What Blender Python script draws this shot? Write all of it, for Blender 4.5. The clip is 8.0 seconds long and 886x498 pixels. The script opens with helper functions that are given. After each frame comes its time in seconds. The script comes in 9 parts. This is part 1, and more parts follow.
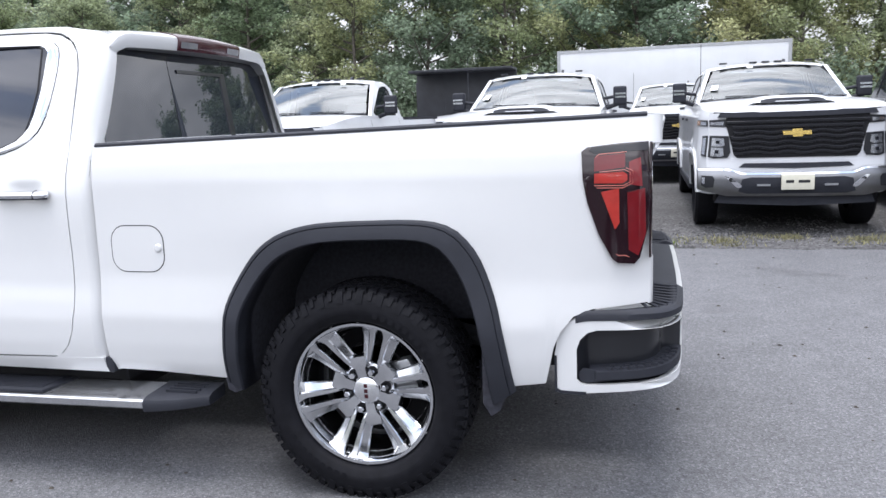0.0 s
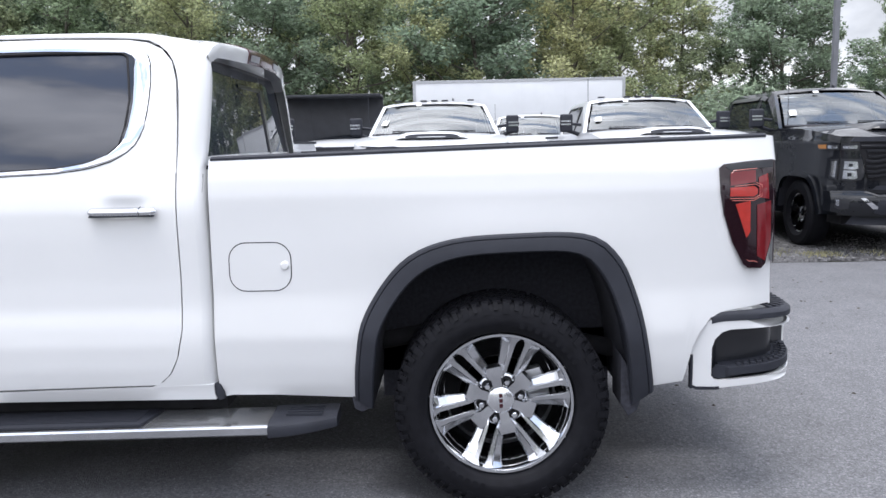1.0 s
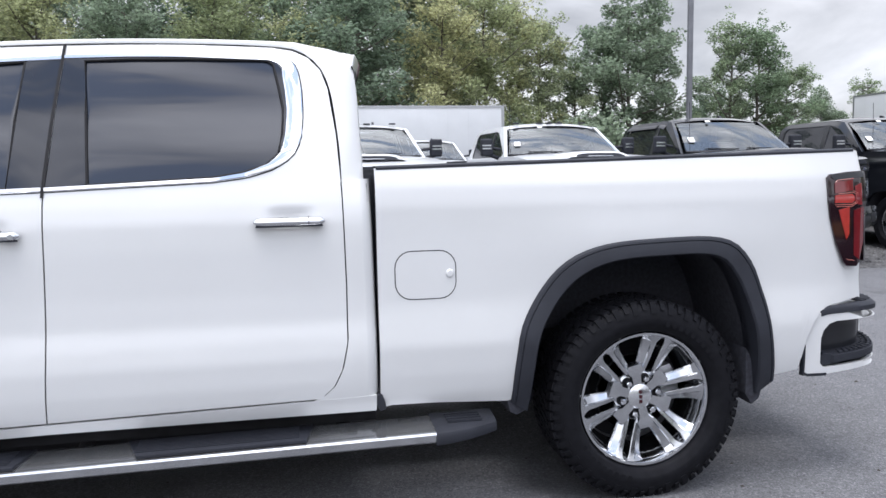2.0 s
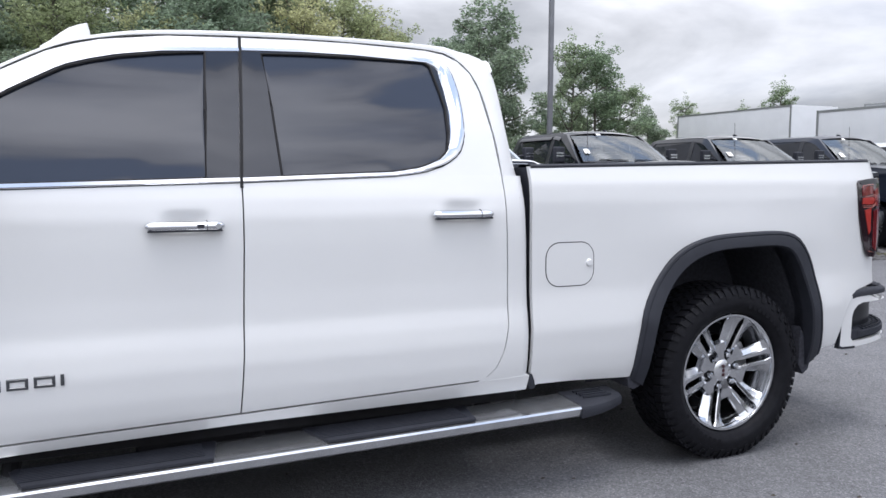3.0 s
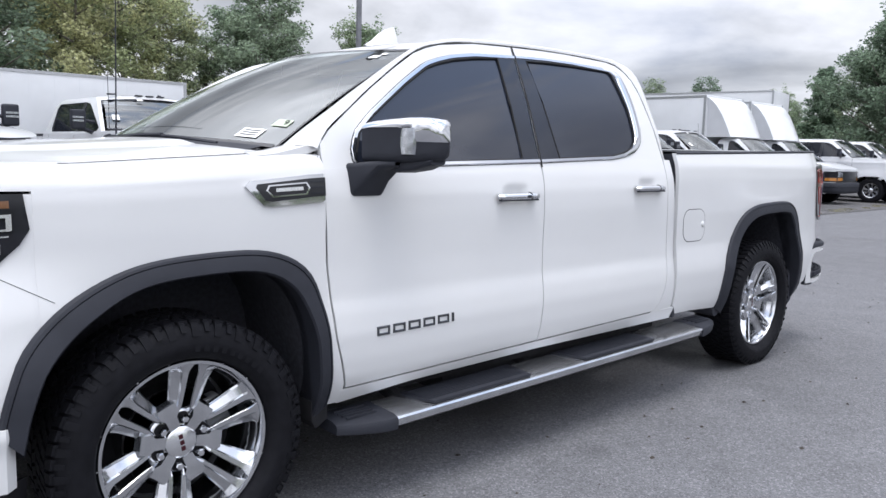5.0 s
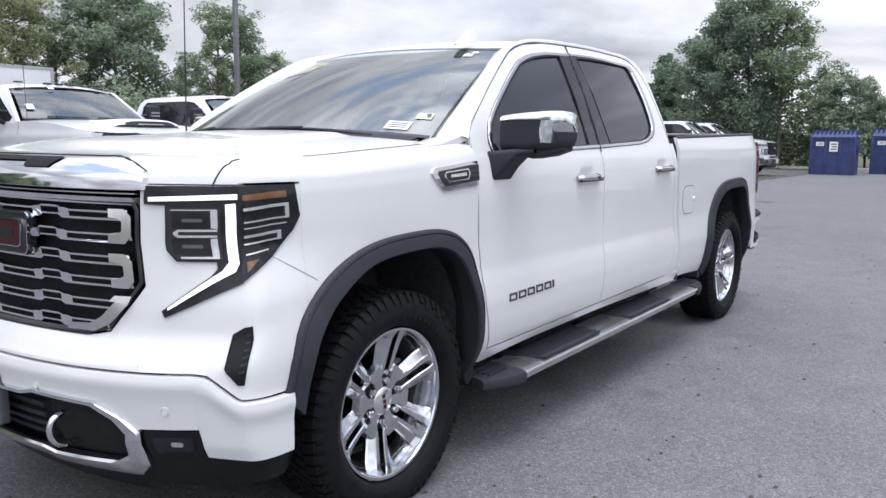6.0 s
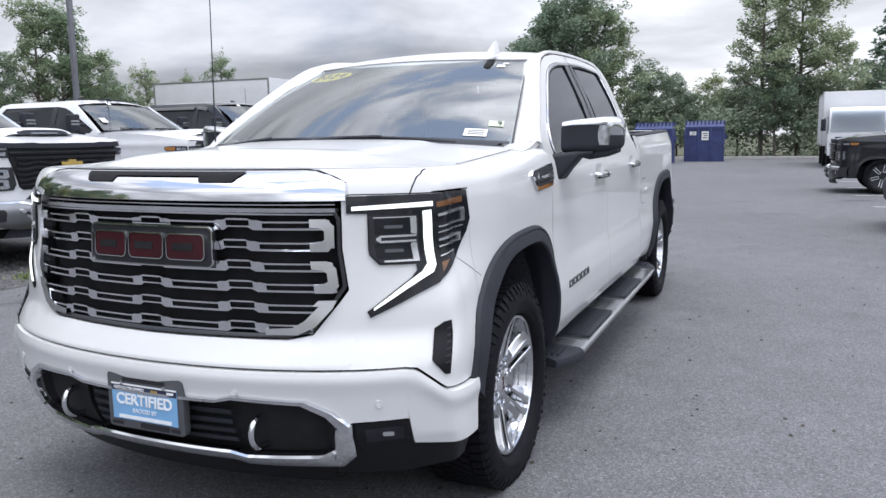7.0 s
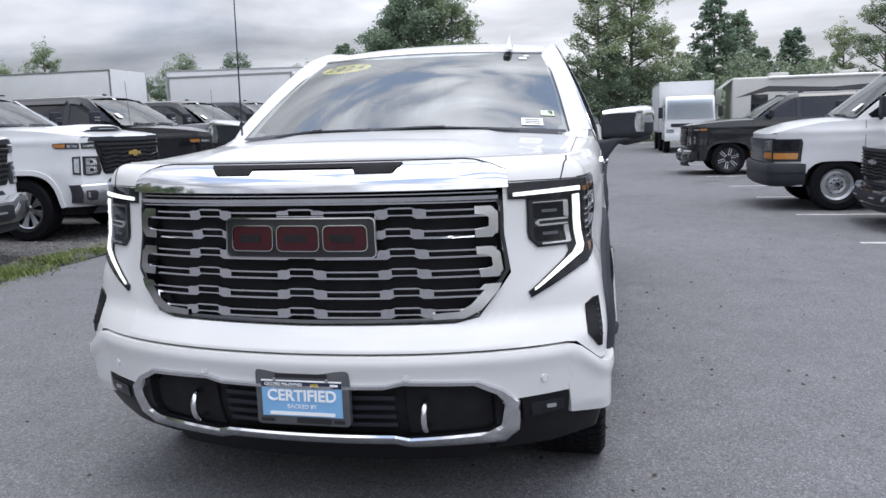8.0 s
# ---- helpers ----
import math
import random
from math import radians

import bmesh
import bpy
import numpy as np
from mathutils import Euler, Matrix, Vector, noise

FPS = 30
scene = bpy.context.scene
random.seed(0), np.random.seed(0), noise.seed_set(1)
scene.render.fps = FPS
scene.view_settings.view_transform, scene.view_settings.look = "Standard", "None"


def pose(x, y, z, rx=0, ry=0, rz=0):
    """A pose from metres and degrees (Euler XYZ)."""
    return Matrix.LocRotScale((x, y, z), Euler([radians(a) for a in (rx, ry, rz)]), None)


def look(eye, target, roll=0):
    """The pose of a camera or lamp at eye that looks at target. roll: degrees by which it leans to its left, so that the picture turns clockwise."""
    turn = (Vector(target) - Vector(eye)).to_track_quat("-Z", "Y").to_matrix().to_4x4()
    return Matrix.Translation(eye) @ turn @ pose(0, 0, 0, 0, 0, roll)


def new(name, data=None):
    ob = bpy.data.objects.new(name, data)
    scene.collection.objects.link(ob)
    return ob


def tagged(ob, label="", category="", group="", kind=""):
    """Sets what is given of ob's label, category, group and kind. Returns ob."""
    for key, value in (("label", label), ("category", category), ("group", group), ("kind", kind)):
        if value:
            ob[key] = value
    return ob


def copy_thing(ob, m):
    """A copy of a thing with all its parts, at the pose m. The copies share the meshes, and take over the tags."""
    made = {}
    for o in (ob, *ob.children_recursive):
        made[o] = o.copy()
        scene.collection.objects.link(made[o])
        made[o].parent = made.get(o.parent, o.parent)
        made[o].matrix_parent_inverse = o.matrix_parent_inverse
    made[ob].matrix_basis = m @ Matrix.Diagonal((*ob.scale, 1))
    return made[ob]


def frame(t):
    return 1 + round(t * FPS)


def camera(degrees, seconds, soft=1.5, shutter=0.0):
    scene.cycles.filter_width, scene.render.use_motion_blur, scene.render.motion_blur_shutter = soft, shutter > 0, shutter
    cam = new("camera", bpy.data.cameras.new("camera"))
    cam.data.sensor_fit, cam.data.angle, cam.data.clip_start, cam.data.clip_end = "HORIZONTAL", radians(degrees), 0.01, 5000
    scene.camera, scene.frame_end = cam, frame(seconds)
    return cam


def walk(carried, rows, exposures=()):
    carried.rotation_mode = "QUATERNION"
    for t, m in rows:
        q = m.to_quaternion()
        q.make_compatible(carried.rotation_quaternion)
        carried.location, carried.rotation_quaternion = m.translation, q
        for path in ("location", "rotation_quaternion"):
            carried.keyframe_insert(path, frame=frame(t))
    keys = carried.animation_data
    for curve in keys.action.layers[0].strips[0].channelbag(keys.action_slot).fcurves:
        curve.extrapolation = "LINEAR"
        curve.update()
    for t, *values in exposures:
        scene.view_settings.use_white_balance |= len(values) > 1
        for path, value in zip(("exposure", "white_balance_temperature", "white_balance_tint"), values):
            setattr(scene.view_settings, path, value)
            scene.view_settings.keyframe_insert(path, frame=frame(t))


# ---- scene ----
cam = camera(59.5, 8.0)
PATH = [
    (0, (5.025, -3.624, 1.438), (4.524, -1.715, 1.109), -2.1),
    (0.5, (4.437, -3.783, 1.436), (4.184, -1.822, 1.133), -1.7),
    (1, (3.816, -3.889, 1.429), (3.786, -1.908, 1.158), -1.2),
    (1.5, (3.181, -3.902, 1.411), (3.362, -1.925, 1.17), -1.0),
    (2.8, (1.569, -3.801, 1.352), (2.268, -1.935, 1.179), -0.3),
    (3, (1.278, -3.759, 1.351), (2.071, -1.933, 1.16), 0.2),
    (3.5, (0.68, -3.677, 1.365), (1.64, -1.934, 1.169), 0.7),
    (4, (0.094, -3.523, 1.368), (1.2, -1.87, 1.153), 1.1),
    (4.5, (-0.484, -3.41, 1.347), (0.754, -1.854, 1.13), 1.3),
    (4.7, (-0.701, -3.376, 1.354), (0.577, -1.856, 1.12), 1.5),
    (5.8, (-1.92, -2.875, 1.355), (-0.371, -1.637, 1.097), 0.5),
    (6, (-2.105, -2.738, 1.353), (-0.509, -1.564, 1.075), 0.6),
    (6.5, (-2.524, -2.348, 1.37), (-0.816, -1.346, 1.089), -0.2),
    (7, (-2.906, -1.943, 1.391), (-1.094, -1.146, 1.107), -0.8),
    (7.5, (-3.159, -1.449, 1.398), (-1.273, -0.854, 1.098), -1.3),
    (8, (-3.347, -0.998, 1.404), (-1.415, -0.589, 1.091), -1.7),
]
EXPOSURES = ((0.0, 1.19, 6480, 12), (1.5, 1.04, 6480, 12), (3.0, 0.83, 6480, 12), (4.5, 0.88, 6480, 12), (6.5, 0.82, 6460, 12), (8.0, 0.69, 6460, 12))
walk(cam, [(t, look(eye, target, roll)) for t, eye, target, roll in PATH], EXPOSURES)


# ---- sky and light ----
world = bpy.data.worlds.new("overcast_sky")
scene.world = world
world.use_nodes = True
wn, wl = world.node_tree.nodes, world.node_tree.links
wn.clear()
w_out = wn.new("ShaderNodeOutputWorld")
w_bg = wn.new("ShaderNodeBackground")
w_sky = wn.new("ShaderNodeTexSky")
w_sky.sky_type = "NISHITA"
w_sky.sun_disc = False
w_sky.sun_elevation = radians(80.7)
w_sky.sun_rotation = radians(192)
w_tc = wn.new("ShaderNodeTexCoord")
w_map = wn.new("ShaderNodeMapping")
w_map.inputs["Scale"].default_value = (1.0, 1.0, 2.3)
w_map.inputs["Location"].default_value = (0.35, 0.1, 0.0)
w_noise = wn.new("ShaderNodeTexNoise")
w_noise.inputs["Scale"].default_value = 2.3
w_noise.inputs["Detail"].default_value = 8.0
w_noise.inputs["Roughness"].default_value = 0.55
w_noise.inputs["Distortion"].default_value = 0.35
w_ramp = wn.new("ShaderNodeValToRGB")
w_ramp.color_ramp.elements[0].position = 0.40
w_ramp.color_ramp.elements[0].color = (0.56, 0.582, 0.63, 1)
w_ramp.color_ramp.elements[1].position = 0.60
w_ramp.color_ramp.elements[1].color = (0.795, 0.815, 0.865, 1)
w_gap = w_ramp.color_ramp.elements.new(0.30)
w_gap.color = (0.40, 0.43, 0.50, 1)
w_sep = wn.new("ShaderNodeVectorMath")
w_sep.operation = "DOT_PRODUCT"
w_sep.inputs[1].default_value = (-0.10, -0.22, 0.97)
w_up = wn.new("ShaderNodeMapRange")
w_up.interpolation_type = "SMOOTHSTEP"
w_up.inputs["From Min"].default_value = 0.24
w_up.inputs["From Max"].default_value = 0.76
w_up.inputs["To Min"].default_value = 0.71
w_up.inputs["To Max"].default_value = 1.92
w_mul = wn.new("ShaderNodeVectorMath")
w_mul.operation = "SCALE"
w_map2 = wn.new("ShaderNodeMapping")
w_map2.inputs["Scale"].default_value = (1.0, 1.0, 3.4)
w_map2.inputs["Location"].default_value = (2.1, 0.7, 0.4)
w_noise2 = wn.new("ShaderNodeTexNoise")
w_noise2.inputs["Scale"].default_value = 1.9
w_noise2.inputs["Detail"].default_value = 7.0
w_noise2.inputs["Roughness"].default_value = 0.5
w_noise2.inputs["Distortion"].default_value = 0.5
w_cl = wn.new("ShaderNodeMapRange")
w_cl.interpolation_type = "SMOOTHSTEP"
w_cl.inputs["From Min"].default_value = 0.36
w_cl.inputs["From Max"].default_value = 0.64
w_cl.inputs["To Min"].default_value = 0.62
w_cl.inputs["To Max"].default_value = 1.30
w_gapf = wn.new("ShaderNodeMapRange")
w_gapf.interpolation_type = "SMOOTHSTEP"
for key, val in (("From Min", 0.50), ("From Max", 0.40), ("To Min", 0.0), ("To Max", 1.0)):
    w_gapf.inputs[key].default_value = val
w_high = wn.new("ShaderNodeMapRange")
w_high.interpolation_type = "SMOOTHSTEP"
for key, val in (("From Min", 0.42), ("From Max", 0.64), ("To Min", 0.0), ("To Max", 0.9)):
    w_high.inputs[key].default_value = val
w_xyz = wn.new("ShaderNodeSeparateXYZ")
w_open = wn.new("ShaderNodeMath")
w_open.operation = "MULTIPLY"
w_blue = wn.new("ShaderNodeMixRGB")
w_blue.inputs["Color2"].default_value = (0.44, 0.57, 0.83, 1)
w_prod = wn.new("ShaderNodeMath")
w_prod.operation = "MULTIPLY"
w_mix = wn.new("ShaderNodeMixRGB")
w_mix.inputs["Fac"].default_value = 0.93
w_skys = wn.new("ShaderNodeVectorMath")
w_skys.operation = "SCALE"
w_skys.inputs["Scale"].default_value = 0.10
wl.new(w_tc.outputs["Generated"], w_map.inputs["Vector"])
wl.new(w_map.outputs["Vector"], w_noise.inputs["Vector"])
wl.new(w_noise.outputs["Fac"], w_ramp.inputs["Fac"])
wl.new(w_tc.outputs["Generated"], w_sep.inputs[0])
wl.new(w_sep.outputs["Value"], w_up.inputs["Value"])
wl.new(w_ramp.outputs["Color"], w_mul.inputs[0])
wl.new(w_tc.outputs["Generated"], w_map2.inputs["Vector"])
wl.new(w_map2.outputs["Vector"], w_noise2.inputs["Vector"])
wl.new(w_noise2.outputs["Fac"], w_cl.inputs["Value"])
wl.new(w_up.outputs["Result"], w_prod.inputs[0])
wl.new(w_cl.outputs["Result"], w_prod.inputs[1])
wl.new(w_prod.outputs["Value"], w_mul.inputs["Scale"])
wl.new(w_sky.outputs["Color"], w_skys.inputs[0])
wl.new(w_skys.outputs["Vector"], w_mix.inputs["Color1"])
wl.new(w_noise2.outputs["Fac"], w_gapf.inputs["Value"])
wl.new(w_tc.outputs["Generated"], w_xyz.inputs["Vector"])
wl.new(w_xyz.outputs["Z"], w_high.inputs["Value"])
wl.new(w_gapf.outputs["Result"], w_open.inputs[0])
wl.new(w_high.outputs["Result"], w_open.inputs[1])
wl.new(w_open.outputs["Value"], w_blue.inputs["Fac"])
wl.new(w_mul.outputs["Vector"], w_blue.inputs["Color1"])
wl.new(w_blue.outputs["Color"], w_mix.inputs["Color2"])
wl.new(w_mix.outputs["Color"], w_bg.inputs["Color"])
w_bg.inputs["Strength"].default_value = 1.0
wl.new(w_bg.outputs["Background"], w_out.inputs["Surface"])

sun = new("sun", bpy.data.lights.new("sun", "SUN"))
sun.data.energy = 1.2
sun.data.angle = radians(32)
sun.data.color = (1.0, 0.98, 0.95)
sun.matrix_world = look((-0.5, -2.4, 15), (0, 0, 0))


# ---- materials ----
def mat(name, color, rough=0.5, metal=0.0, coat=0.0, vary=0.0, scale=20.0, bump=0.0, bscale=200.0, trans=0.0, emit=0.0,
        spec=0.5, coat_rough=0.04, stain=0.0, sscale=2.0, dark=0.5, ior=1.45):
    m = bpy.data.materials.new(name)
    m.use_nodes = True
    nt = m.node_tree
    b = nt.nodes["Principled BSDF"]
    b.inputs["Base Color"].default_value = (*color, 1)
    b.inputs["Roughness"].default_value = rough
    b.inputs["Metallic"].default_value = metal
    b.inputs["Coat Weight"].default_value = coat
    b.inputs["Coat Roughness"].default_value = coat_rough
    b.inputs["Transmission Weight"].default_value = trans
    b.inputs["Specular IOR Level"].default_value = spec
    b.inputs["IOR"].default_value = ior
    if emit:
        b.inputs["Emission Color"].default_value = (*color, 1)
        b.inputs["Emission Strength"].default_value = emit
    tc = nt.nodes.new("ShaderNodeTexCoord")
    col = None
    if vary:
        n = nt.nodes.new("ShaderNodeTexNoise")
        n.inputs["Scale"].default_value = scale
        n.inputs["Detail"].default_value = 5
        nt.links.new(tc.outputs["Object"], n.inputs["Vector"])
        r = nt.nodes.new("ShaderNodeMapRange")
        r.inputs["From Min"].default_value, r.inputs["From Max"].default_value = 0.3, 0.7
        r.inputs["To Min"].default_value, r.inputs["To Max"].default_value = 1 - vary, 1 + vary
        nt.links.new(n.outputs["Fac"], r.inputs["Value"])
        s = nt.nodes.new("ShaderNodeVectorMath")
        s.operation = "SCALE"
        s.inputs[0].default_value = color
        nt.links.new(r.outputs["Result"], s.inputs["Scale"])
        col = s.outputs["Vector"]
    if stain:
        n = nt.nodes.new("ShaderNodeTexNoise")
        n.inputs["Scale"].default_value = sscale
        n.inputs["Detail"].default_value = 6
        n.inputs["Roughness"].default_value = 0.65
        nt.links.new(tc.outputs["Object"], n.inputs["Vector"])
        r = nt.nodes.new("ShaderNodeMapRange")
        r.inputs["From Min"].default_value, r.inputs["From Max"].default_value = 0.42, 0.68
        r.inputs["To Min"].default_value, r.inputs["To Max"].default_value = 0, stain
        nt.links.new(n.outputs["Fac"], r.inputs["Value"])
        x = nt.nodes.new("ShaderNodeMixRGB")
        x.inputs["Color1"].default_value = (*color, 1)
        if col:
            nt.links.new(col, x.inputs["Color1"])
        x.inputs["Color2"].default_value = (*[c * dark for c in color], 1)
        nt.links.new(r.outputs["Result"], x.inputs["Fac"])
        col = x.outputs["Color"]
    if col:
        nt.links.new(col, b.inputs["Base Color"])
    if bump:
        n = nt.nodes.new("ShaderNodeTexNoise")
        n.inputs["Scale"].default_value = bscale
        n.inputs["Detail"].default_value = 4
        nt.links.new(tc.outputs["Object"], n.inputs["Vector"])
        u = nt.nodes.new("ShaderNodeBump")
        u.inputs["Strength"].default_value = bump
        u.inputs["Distance"].default_value = 0.004
        nt.links.new(n.outputs["Fac"], u.inputs["Height"])
        nt.links.new(u.outputs["Normal"], b.inputs["Normal"])
    return m


def screen_mat(name, tint, ior):
    """A thin coated pane: what lies behind it, tinted, under a mirror image of the sky."""
    m = bpy.data.materials.new(name)
    m.use_nodes = True
    nt = m.node_tree
    clear = nt.nodes.new("ShaderNodeBsdfTransparent")
    clear.inputs["Color"].default_value = (*tint, 1)
    gloss = nt.nodes.new("ShaderNodeBsdfGlossy")
    gloss.inputs["Color"].default_value = (0.94, 0.97, 0.97, 1)
    gloss.inputs["Roughness"].default_value = 0.01
    fres = nt.nodes.new("ShaderNodeFresnel")
    fres.inputs["IOR"].default_value = ior
    mx = nt.nodes.new("ShaderNodeMixShader")
    nt.links.new(fres.outputs["Fac"], mx.inputs["Fac"])
    nt.links.new(clear.outputs["BSDF"], mx.inputs[1])
    nt.links.new(gloss.outputs["BSDF"], mx.inputs[2])
    nt.links.new(mx.outputs["Shader"], nt.nodes["Material Output"].inputs["Surface"])
    return m


M_WHITE = mat("white_pearl_paint", (0.655, 0.66, 0.662), 0.38, coat=0.75, coat_rough=0.03, vary=0.012, scale=3)
M_WHITE2 = mat("white_fleet_paint", (0.64, 0.652, 0.672), 0.4, coat=0.8, vary=0.03, scale=4)
M_BLACKP = mat("black_metallic_paint", (0.006, 0.007, 0.010), 0.4, coat=1.0, coat_rough=0.03, spec=0.1, vary=0.1, scale=30)
M_NAVYP = mat("dark_blue_grey_paint", (0.014, 0.018, 0.030), 0.35, coat=0.6, spec=0.2, vary=0.1, scale=30)
M_GREYP = mat("dark_grey_metallic_paint", (0.013, 0.014, 0.018), 0.35, metal=0.3, coat=1.0, vary=0.05, scale=30)
M_NAME = mat("dark_chrome", (0.10, 0.105, 0.115), 0.18, metal=0.7, vary=0.05, scale=30)
M_CHROME = mat("chrome", (0.70, 0.71, 0.735), 0.06, metal=1.0, vary=0.03, scale=12)
M_GRILLE = mat("grille_chrome", (0.74, 0.75, 0.775), 0.11, metal=1.0, vary=0.06, scale=14)
M_ALU = mat("brushed_aluminium", (0.82, 0.83, 0.85), 0.22, metal=1.0, vary=0.06, scale=40)
M_BOARD = mat("polished_aluminium_board", (0.62, 0.63, 0.65), 0.18, metal=0.9, vary=0.10, scale=9)
M_WHEEL = mat("bright_polished_wheel", (0.60, 0.61, 0.63), 0.16, metal=1.0, vary=0.08, scale=16, bump=0.05, bscale=60)
M_BARREL = mat("cast_wheel_barrel", (0.30, 0.31, 0.33), 0.45, metal=0.5, vary=0.1, scale=20)
M_SILVER = mat("silver_painted_steel", (0.45, 0.46, 0.48), 0.35, metal=0.7, vary=0.08, scale=20)
M_TRIM = mat("black_moulded_plastic", (0.023, 0.025, 0.033), 0.6, spec=0.35, vary=0.12, scale=14, bump=0.15, bscale=900)
M_GLOSSBLK = mat("gloss_black_plastic", (0.016, 0.017, 0.021), 0.28, coat=0.25, vary=0.1, scale=9)
M_VALANCE = mat("black_lower_valance", (0.009, 0.009, 0.011), 0.42, spec=0.25, vary=0.15, scale=14, bump=0.1, bscale=700)
M_RUBBER = mat("tyre_rubber", (0.009, 0.0092, 0.0115), 0.55, spec=0.12, vary=0.22, scale=30, bump=0.2, bscale=400, stain=0.2, sscale=6, dark=1.6)
M_LINER = mat("felt_wheel_liner", (0.034, 0.035, 0.045), 0.95, vary=0.3, scale=60)
M_DARK = mat("dark_underbody", (0.008, 0.008, 0.010), 0.9, vary=0.4, scale=15)
M_GAP = mat("rubber_and_gap_black", (0.012, 0.012, 0.014), 0.85)
M_PRIV = mat("privacy_glass", (0.018, 0.022, 0.034), 0.006, spec=0.5, vary=0.1, scale=2, ior=1.62)
M_REARGL = mat("dark_rear_glass", (0.030, 0.036, 0.048), 0.006, spec=0.5, vary=0.1, scale=2, ior=2.0)
M_BGPRIV = mat("dark_car_glass", (0.012, 0.014, 0.019), 0.03, spec=0.6, vary=0.2, scale=2)
M_CLEAR = screen_mat("windscreen_glass", (0.60, 0.66, 0.66), 3.4)
M_PILLAR = mat("black_pillar_film", (0.013, 0.016, 0.025), 0.03, spec=0.5, vary=0.1, scale=6, ior=1.52)
M_BGGLASS = screen_mat("car_glass", (0.58, 0.65, 0.74), 2.5)
M_SATIN = mat("satin_chrome_bumper", (0.27, 0.275, 0.29), 0.33, metal=1.0, vary=0.10, scale=9)
M_RED = mat("red_lamp_lens", (0.15, 0.010, 0.014), 0.10, coat=1.0, vary=0.10, scale=25)
M_REDMID = mat("mid_red_lamp_tube", (0.20, 0.016, 0.020), 0.16, coat=1.0, vary=0.12, scale=30)
M_REDPALE = mat("pale_red_lamp_edge", (0.55, 0.16, 0.13), 0.2, coat=1.0)
M_REDBRT = mat("bright_red_lamp_tube", (0.40, 0.036, 0.028), 0.18, coat=1.0, vary=0.12, scale=30)
M_REDDK = mat("smoked_red_lens", (0.016, 0.006, 0.009), 0.08, coat=1.0, vary=0.1, scale=18)
M_CHMSL = mat("dull_red_lamp_cover", (0.060, 0.012, 0.020), 0.16, coat=0.6, vary=0.12, scale=22)
M_AMBER = mat("amber_reflector", (0.15, 0.062, 0.022), 0.2, coat=1.0, vary=0.15, scale=60)
M_VANAMBER = mat("amber_turn_lens", (0.42, 0.17, 0.03), 0.2, coat=1.0, vary=0.15, scale=40)
M_DRL = mat("lit_white_lamp_bar", (0.86, 0.90, 0.86), 0.3, emit=0.50)
M_LENS = mat("smoked_lamp_lens", (0.013, 0.014, 0.018), 0.08, spec=0.35, coat=0.12, vary=0.25, scale=22)
M_LAMPIN = mat("lamp_reflector", (0.52, 0.54, 0.58), 0.14, metal=0.9, vary=0.25, scale=45)
M_EMBLEM = mat("red_emblem_enamel", (0.040, 0.006, 0.010), 0.3, coat=0.2, spec=0.3, vary=0.12, scale=25)
M_SEAT = mat("black_leather", (0.018, 0.018, 0.021), 0.5, vary=0.2, scale=30, bump=0.2, bscale=300)
M_DASH = mat("dashboard_vinyl", (0.03, 0.031, 0.035), 0.6, vary=0.15, scale=30, bump=0.2, bscale=400)
M_PAPER = mat("white_paper", (0.78, 0.79, 0.78), 0.7, vary=0.03, scale=8)
M_CREAM = mat("cream_plate", (0.62, 0.60, 0.50), 0.5, vary=0.05, scale=12)
M_YELLOW = mat("yellow_vinyl", (0.82, 0.74, 0.05), 0.5, vary=0.05, scale=10)
M_INK = mat("black_ink", (0.015, 0.015, 0.018), 0.6)
M_PLATEBLUE = mat("sky_blue_print", (0.19, 0.40, 0.66), 0.35, coat=0.4, vary=0.05, scale=12)
M_PLATENAVY = mat("navy_print", (0.012, 0.018, 0.05), 0.4, coat=0.4)
M_PLATEGREY = mat("grey_plate_frame", (0.10, 0.105, 0.115), 0.4, metal=0.3, vary=0.08, scale=20)
M_WHITEINK = mat("white_ink", (0.82, 0.84, 0.86), 0.5)
M_GREEN = mat("green_sticker", (0.50, 0.58, 0.44), 0.6, vary=0.05, scale=30)
M_GOLD = mat("gold_badge", (0.72, 0.52, 0.17), 0.2, metal=0.8, vary=0.06, scale=20)
M_POLE = mat("grey_painted_steel", (0.17, 0.175, 0.19), 0.6, vary=0.15, scale=3, bump=0.15, bscale=60)
M_DUMP = mat("blue_painted_steel", (0.040, 0.055, 0.16), 0.55, vary=0.22, scale=4, stain=0.6, sscale=2.2, dark=0.45, bump=0.3, bscale=30)
M_BOX = mat("white_box_panel", (0.66, 0.675, 0.69), 0.45, vary=0.04, scale=1.5, stain=0.25, sscale=0.8, dark=0.82)
M_RVSKIN = mat("cream_rv_skin", (0.52, 0.52, 0.50), 0.4, vary=0.04, scale=1.5, coat=0.3)
M_RVSTRIPE = mat("charcoal_swoosh", (0.06, 0.06, 0.065), 0.4, coat=0.3, vary=0.1, scale=6)
M_RVTAN = mat("tan_swoosh", (0.32, 0.28, 0.23), 0.4, coat=0.3, vary=0.08, scale=6)


# ---- mesh helpers ----
def thing(name, label, category, group="", kind="", at=(0, 0, 0), turn=0.0):
    ob = new(name)
    ob.empty_display_size = 0.2
    ob.matrix_basis = pose(*at, 0, 0, turn)
    return tagged(ob, label, category, group, kind)


